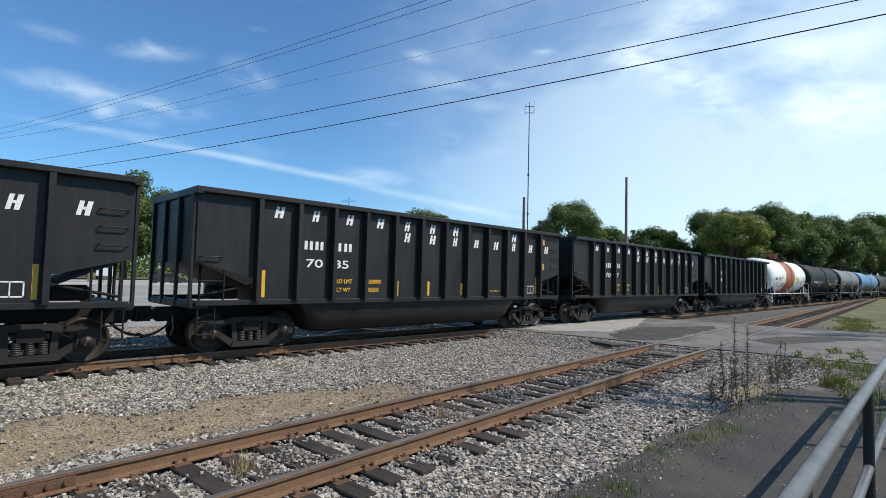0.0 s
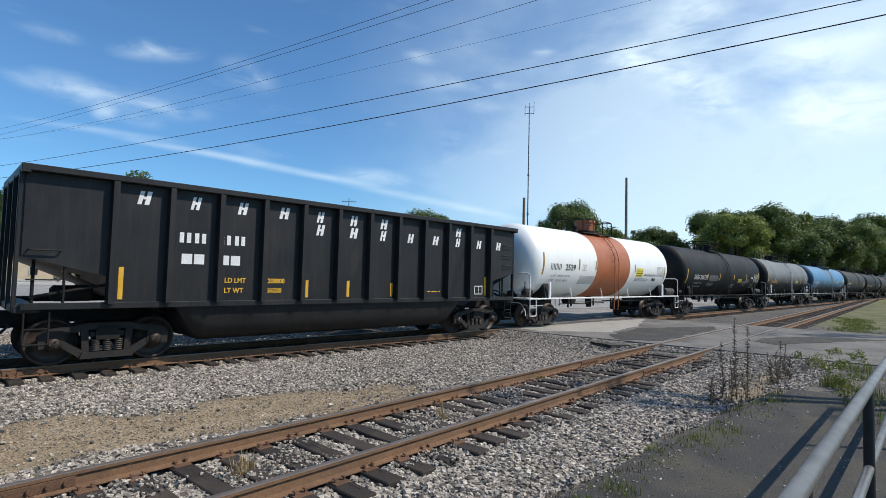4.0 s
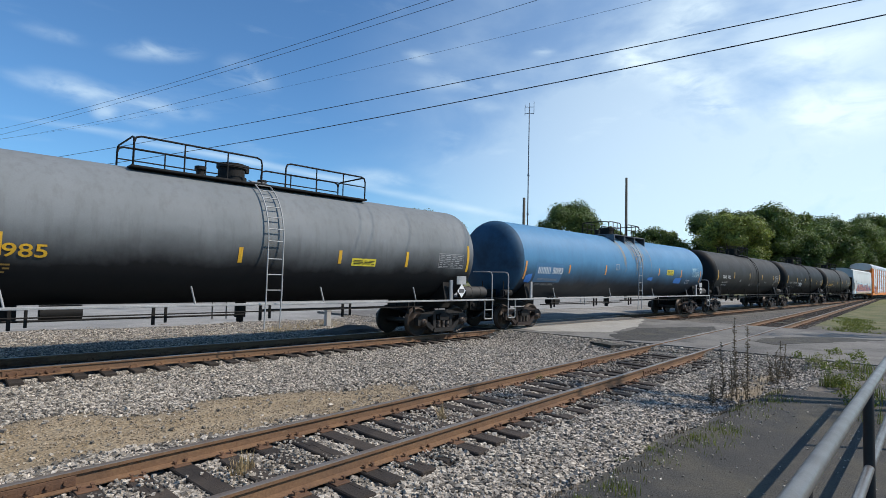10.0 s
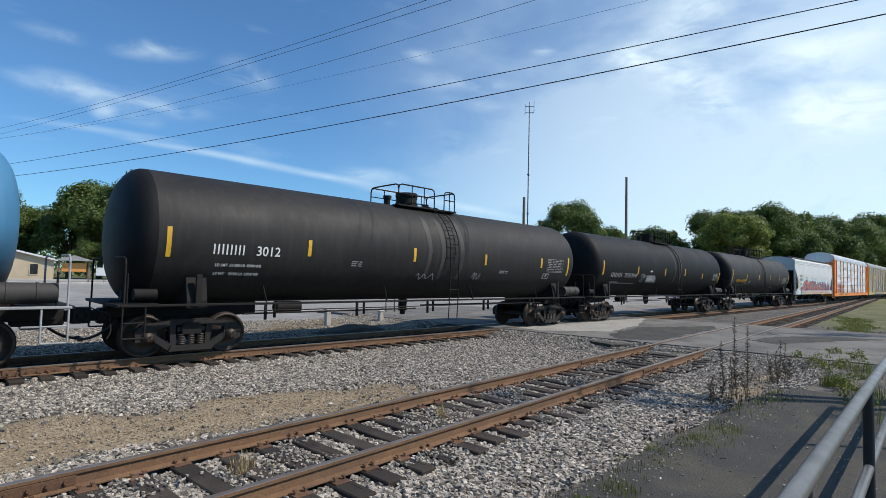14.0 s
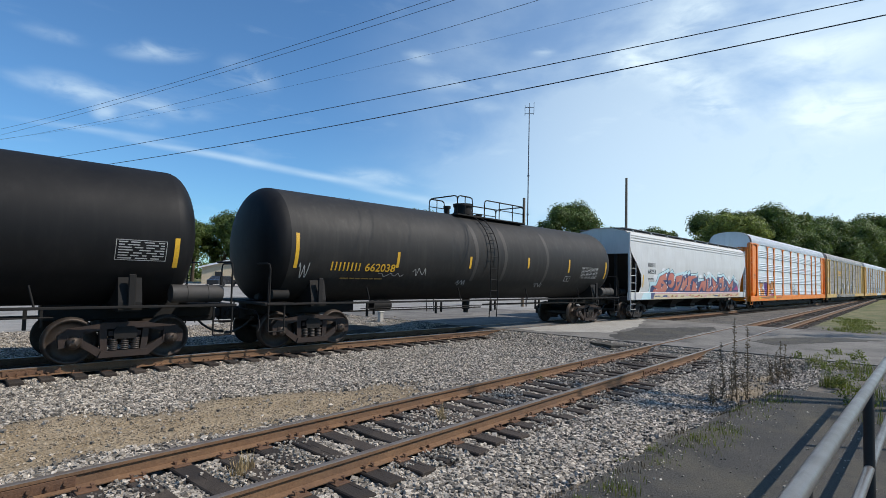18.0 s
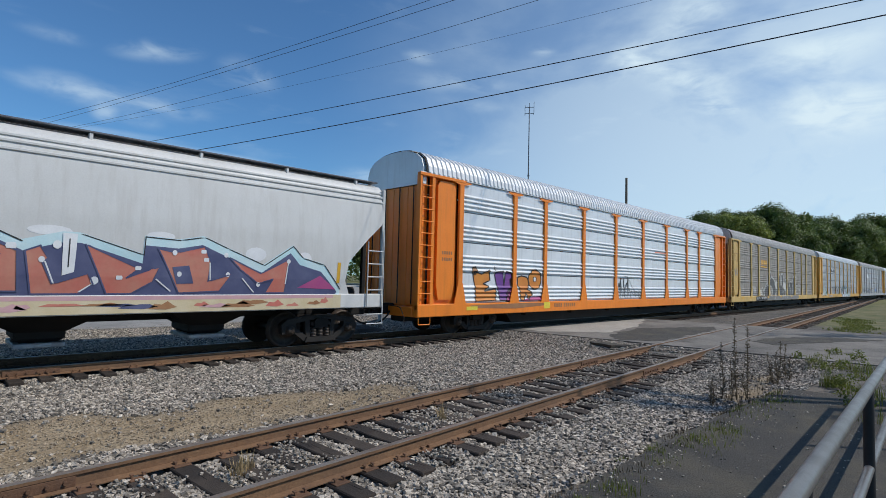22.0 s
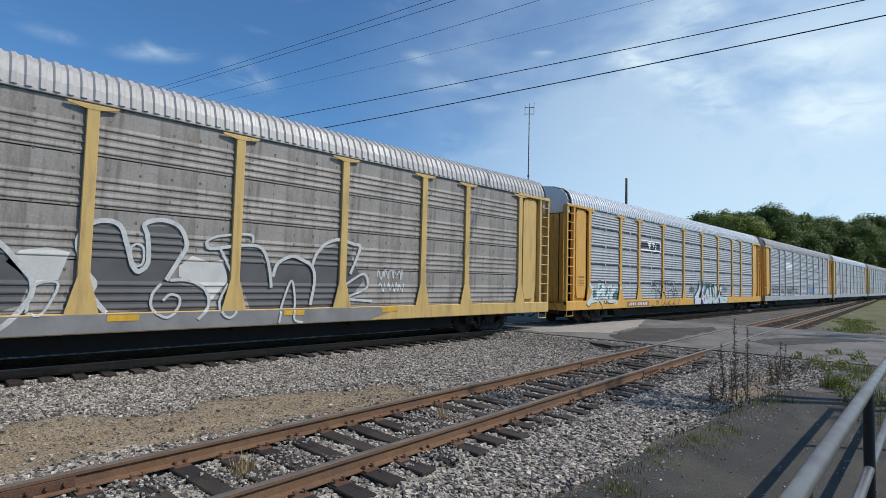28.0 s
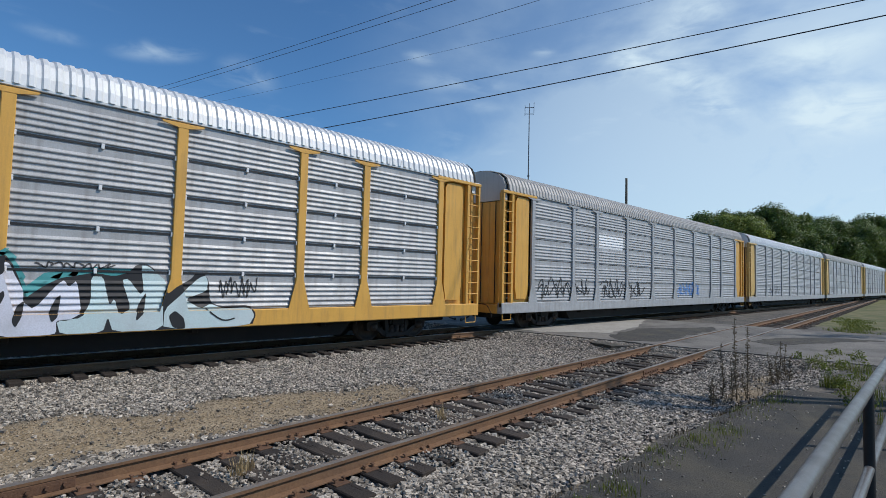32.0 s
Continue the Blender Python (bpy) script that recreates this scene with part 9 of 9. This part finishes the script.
# black outlines on the bare panels in the middle of the car
for k, ctrl in enumerate((
        [(8.71, 1.95), (8.64, 1.79), (8.7, 1.67), (8.85, 1.72), (9.04, 1.72), (9.19, 1.65), (9.24, 1.49), (9.24, 1.16), (9.22, 0.95), (9.0, 0.69), (8.78, 0.66), (8.51, 0.72)], [(8.54, 1.33), (8.64, 1.5), (8.77, 1.56), (8.96, 1.56), (9.08, 1.46), (9.12, 1.17), (9.08, 0.85)],
        [(8.89, 1.9), (8.92, 1.75)], [(8.98, 1.93), (8.96, 1.8), (9.04, 1.72)], [(8.87, 1.95), (9.17, 1.96), (9.51, 1.95), (9.62, 1.87), (9.61, 1.65), (9.51, 1.52), (9.32, 1.46), (9.49, 1.4), (9.65, 1.33), (9.76, 1.16), (9.77, 0.93), (9.71, 0.72), (9.38, 0.67), (9.24, 1.11)],
        [(9.52, 1.92), (9.72, 1.93), (9.88, 1.82), (9.85, 1.6), (9.75, 1.27), (9.77, 0.99)], [(9.87, 1.6), (9.91, 1.83), (10.03, 1.98), (10.2, 1.95), (10.34, 1.84), (10.38, 1.66), (10.31, 1.47), (10.17, 1.38), (10.01, 1.35), (9.85, 1.38), (10.07, 1.26), (10.21, 1.11), (10.09, 0.81), (9.84, 0.67), (9.71, 0.74)],
        [(10.09, 0.81), (10.3, 0.67), (10.59, 0.79), (10.88, 0.96)], [(10.31, 1.89), (10.48, 1.98), (10.62, 1.9), (10.68, 1.37), (10.73, 1.14), (10.81, 1.02)], [(10.65, 1.84), (10.82, 1.97), (11.07, 1.95), (11.22, 1.8), (11.23, 1.64), (11.13, 1.49), (10.91, 1.46), (10.7, 1.4)],
        [(10.72, 1.69), (10.84, 1.75), (10.96, 1.76), (11.06, 1.7)], [(11.13, 1.47), (11.28, 1.37), (11.38, 1.19), (11.37, 0.94), (11.25, 0.7), (10.9, 0.66), (10.59, 0.79)], [(11.19, 1.88), (11.38, 1.96), (11.57, 1.93), (11.7, 1.77), (11.7, 1.56), (11.57, 1.43), (11.43, 1.37)],
        [(11.41, 1.78), (11.41, 1.56), (11.43, 1.37)], [(11.36, 1.13), (11.48, 1.27), (11.6, 1.31)], [(11.57, 1.47), (11.79, 1.47), (11.97, 1.31), (12.08, 1.05), (12.03, 0.8), (11.86, 0.66), (11.57, 0.66), (11.28, 0.82)],
        [(12.05, 1.62), (12.11, 1.82), (12.32, 1.91), (12.43, 1.78), (12.41, 1.56), (12.2, 1.41), (12.06, 1.47), (12.05, 1.62)], [(12.15, 1.56), (12.19, 1.72), (12.33, 1.78), (12.31, 1.63)])):
    paint_line(A3, ctrl, 0.038 if k < 16 else 0.028, "spray_black", 0.002 + 0.0006 * k, "black sprayed outline")
for a, b in (((11.54, 1.28), (11.83, 1.28)), ((11.83, 1.28), (11.71, 1.03)), ((11.71, 1.03), (11.54, 1.28))):
    paint_line(A3, [a, b], 0.03, "spray_black", 0.014)
# tall pale letterforms with black shading and a teal rim, over posts and sill alike
rim = [(14.31, 0.66), (14.29, 0.86), (14.37, 1.03), (14.51, 1.19), (14.91, 1.35), (14.98, 1.55), (15.13, 1.61), (15.21, 1.76), (15.2, 1.95), (15.44, 1.98), (15.55, 1.89), (15.66, 1.74), (15.7, 1.97), (15.87, 2.05), (15.98, 1.9), (16.12, 1.56), (16.18, 1.3), (16.44, 1.52),
       (16.67, 1.66), (16.93, 1.71), (17.2, 1.77), (17.55, 1.71), (17.78, 1.78), (17.94, 1.95), (18.16, 1.96), (18.49, 1.58), (18.51, 1.36), (18.7, 1.53), (18.95, 1.65), (19.09, 1.8), (19.24, 1.81), (19.36, 1.66), (19.4, 1.21), (19.59, 1.11), (20.3, 1.12), (20.45, 0.91), (20.36, 0.66)]
for (xa, za), (xb, zb) in zip(rim[:20], rim[1:21]):
    wide = 0.19 if za + zb > 2.4 else 0.10
    spray_over(A3, [(xa - wide * 0.75, za), (xa, za + wide * 0.6), (xb + wide * 0.3, zb + wide * 0.6), (xb, zb), (xa, za - 0.02)], "spray_teal", 0.003, "teal mural rim", R2, LV2)
spray_over(A3, [(15.98, 1.32), (16.44, 1.75), (17.3, 1.86), (17.9, 1.86), (17.9, 1.1), (16.3, 1.1)], "spray_teal", 0.002, "teal mural rim", R2, LV2)
spray_over(A3, rounded(rim), "spray_black", 0.006, "black mural shading", R2, LV2)
for mat, poly in (("spray_lilac", [(14.54, 0.66), (14.46, 0.8), (14.5, 1.01), (14.65, 1.1), (15.14, 1.43), (15.37, 1.64), (15.43, 1.76), (15.37, 1.93), (15.47, 1.95), (15.63, 1.72), (15.63, 1.56), (15.51, 1.37), (15.33, 1.19), (15.24, 1.05), (15.54, 0.97), (15.42, 0.89), (15.41, 0.67), (15.26, 0.66)]),
                  ("spray_lilac", [(15.52, 0.97), (15.57, 1.19), (15.66, 1.49), (15.72, 1.62), (15.88, 1.75), (15.86, 1.93), (15.94, 1.9), (16.03, 1.69), (16.16, 1.43), (16.16, 1.24), (16.32, 1.11), (16.65, 1.56), (16.74, 1.63), (16.82, 1.5), (16.94, 1.63), (17.04, 1.03), (16.82, 0.9), (16.65, 0.91), (16.66, 0.69), (16.55, 0.66), (15.87, 0.66), (15.74, 0.87)]),
                  ("spray_frost", [(16.72, 0.66), (16.65, 0.91), (17.04, 0.94), (17.18, 1.23), (17.16, 1.7), (17.36, 1.7), (17.44, 1.36), (17.49, 1.16), (17.57, 1.29), (17.66, 0.98), (17.87, 1.08), (17.68, 1.64), (17.79, 1.67), (18.02, 1.36), (18.08, 1.43), (18.01, 1.93), (18.13, 1.93), (18.52, 1.61), (18.43, 1.22), (18.46, 0.66), (17.56, 0.66), (17.46, 0.95), (17.39, 0.66)]),
                  ("spray_frost", [(18.46, 0.66), (18.47, 1.07), (18.78, 1.36), (19.13, 1.69), (19.28, 1.76), (19.34, 1.66), (19.33, 1.43), (18.87, 1.26), (19.21, 1.06), (19.42, 1.16), (19.7, 1.05), (20.3, 1.07), (20.41, 0.88), (20.28, 0.66)])):
    spray_over(A3, rounded(poly), mat, 0.010, "pale mural letterform", R2, LV2)
for poly in ([(15.69, 1.02), (15.73, 1.25), (15.88, 1.46), (15.9, 1.34), (15.78, 1.06)], [(16.01, 0.93), (16.08, 1.18), (16.18, 1.27), (16.16, 1.01), (16.07, 0.8)], [(16.53, 1.04), (16.63, 1.3), (16.71, 1.37), (16.67, 0.97), (16.58, 0.87)],
             [(17.94, 0.83), (17.98, 1.15), (18.13, 1.43), (18.1, 1.01)], [(18.63, 0.71), (18.55, 0.93), (18.67, 1.04), (18.85, 0.89), (18.9, 0.67), (18.74, 0.66)]):
    spray_over(A3, rounded(rounded(poly)), "spray_black", 0.014, "black mural gap", R2, LV2)
paint_line(A3, [(19.31, 1.06), (19.55, 0.87), (19.74, 0.8), (19.94, 0.84)], 0.03, "spray_black", 0.016)
for k, (x, z, w, h, n) in enumerate(((13.75, 1.28, 0.85, 0.44, 20), (19.55, 1.28, 0.95, 0.46, 20), (16.28, 1.84, 1.30, 0.11, 22))):
    s = Shape()
    scribble(s, R2, x, z, w, h, n, 51 + k, 0.025, LV2)
    part("tag", s, M["spray_black"], A3, "black sprayed scribble")
spray(A3, R2, LV2, [(7.2, 3.3), (9.75, 3.3), (9.75, 3.95), (7.2, 3.95)], "spray_white", None, lift=0.003, label="pale logo field")
for pts in ([(7.35, 3.86), (8.1, 3.86), (8.35, 3.55), (7.3, 3.55)], [(8.4, 3.55), (8.6, 3.9), (8.85, 3.6), (9.0, 3.9), (9.15, 3.9), (9.0, 3.52), (8.7, 3.5)], [(9.15, 3.55), (9.2, 3.88), (9.65, 3.86), (9.62, 3.52)]):
    spray(A3, R2, LV2, pts, "spray_black", None, lift=0.007, label="dark logo shape")
s = Shape()
for i in range(15):
    bar(s, lambda x, z, lift=0.0: R2(x, z, 0.010), 7.35 + i * 0.15, 7.46 + i * 0.15, 3.35, 3.43)
parts_each("logo_bar", s, M["spray_black"], A3)
s = Shape()
bar(s, sl, 5.75, 8.2, 0.70, 0.93)
pan = part("number_panel", s, M["spray_brown"], A3, "dark brown number panel")
s = Shape()
glyph_bars(s, rack_flat(-1.567), 5.95, 0.75, 0.13, 10, 0.19, (4,), 0.2)
parts_each("number_block", s, M["white"], pan)
s = Shape()
glyph_bars(s, rack_flat(-1.49), 1.40, 1.97, 0.075, 8, 0.056, (2,))
for xa, xb, za, zb in ((1.42, 1.84, 1.86, 1.875), (1.42, 1.84, 1.66, 1.675), (1.42, 1.435, 1.66, 1.875), (1.825, 1.84, 1.66, 1.875), (1.50, 1.76, 1.79, 1.81), (1.50, 1.76, 1.73, 1.75)):
    bar(s, rack_flat(-1.49), xa, xb, za, zb)
parts_each("number_block", s, M["spray_brown"], A3)
# seams with clips between the stacked sheets
for car, rows in ((A3, 5),):
    h = 3.91 / rows
    xs = [RACK_GAP + sum(BAYS[:i]) for i in range(len(BAYS))]
    for i in range(1, len(BAYS) - 1):
        for j in range(1, rows):
            z = 1.02 + j * h
            part("panel_seam", Shape().box(xs[i] + 0.08, xs[i] + BAYS[i] - 0.08, -1.497, -1.478, z - 0.022, z + 0.022), M["spray_black"], car)
            for x in (xs[i] + 0.11, xs[i] + BAYS[i] / 2, xs[i] + BAYS[i] - 0.11):
                part("clip", Shape().box(x - 0.03, x + 0.03, -1.53, -1.475, z - 0.05, z + 0.05, 0.008), M["spray_white"], car)
# fourth rack and the far ones: scribbles and pale fields
A4 = RACKS[3][0]
for x, w, mat, seed in ((2.6, 4.2, "spray_black", 61), (7.4, 4.6, "spray_black", 62), (16.2, 3.6, "spray_blue", 63)):
    s = Shape()
    scribble(s, R2, x, 1.1, w, 0.65, 22, seed, 0.05, LV2)
    part("tag", s, M[mat], A4, "sprayed scribble")
    s = Shape()
    scribble(s, R2, x + 0.2, 1.2, w * 0.9, 0.8, 17, seed + 5, 0.04, LV2)
    part("tag", s, M[mat], A4, "sprayed scribble")
spray(A4, R2, LV2, [(7.3, 3.3), (9.6, 3.3), (9.6, 3.9), (7.3, 3.9)], "spray_white", None, label="pale pink logo field")
for k, x0 in ((4, 6.0), (5, 3.0), (6, 5.0)):
    for q in range(2):
        s = Shape()
        scribble(s, R2, x0 + q * 8, 1.15, 3.4, 0.7, 18, 70 + k * 2 + q, 0.06, LV2)
        part("tag", s, M["spray_white" if q else "spray_grey"], RACKS[k][0], "sprayed scribble")

# ---- movement: how far the train has rolled towards -x, by seconds ----
ROLLED = ((0.0, 0.0), (6.0, 51.66), (13.0, 111.93), (18.0, 154.93), (24.0, 206.53), (28.0, 240.73), (32.0, 274.93))


def rolled(t):
    return float(np.interp(t, [a for a, b in ROLLED], [b for a, b in ROLLED]))


def motions():
    for car, s0 in TRAIN:
        walk(car, [(t, pose(TRAIN_X + CAR_LONG * (s0 - d), MAIN_Y, 0)) for t, d in ROLLED])
    step = 0.08
    for ws, s, off in ROLLING:
        # the wheels turn while they are near enough to be told apart
        ta, tb = max(0.0, (s - 48) / 8.62), min(32.0, (s + 3) / 8.55)
        times = [0.0]
        if tb > ta:
            n = int((tb - ta) / step)
            times += [ta + step * i for i in range(n + 1) if 0.02 < ta + step * i < 31.98]
        times.append(32.0)
        rows = []
        for t in times:
            c = min(max(t, ta), max(tb, ta))
            rows.append((t, pose(off, 0, WHEEL_R, 0, -math.degrees(CAR_LONG * rolled(c) / WHEEL_R), 0)))
        walk(ws, rows)


motions()
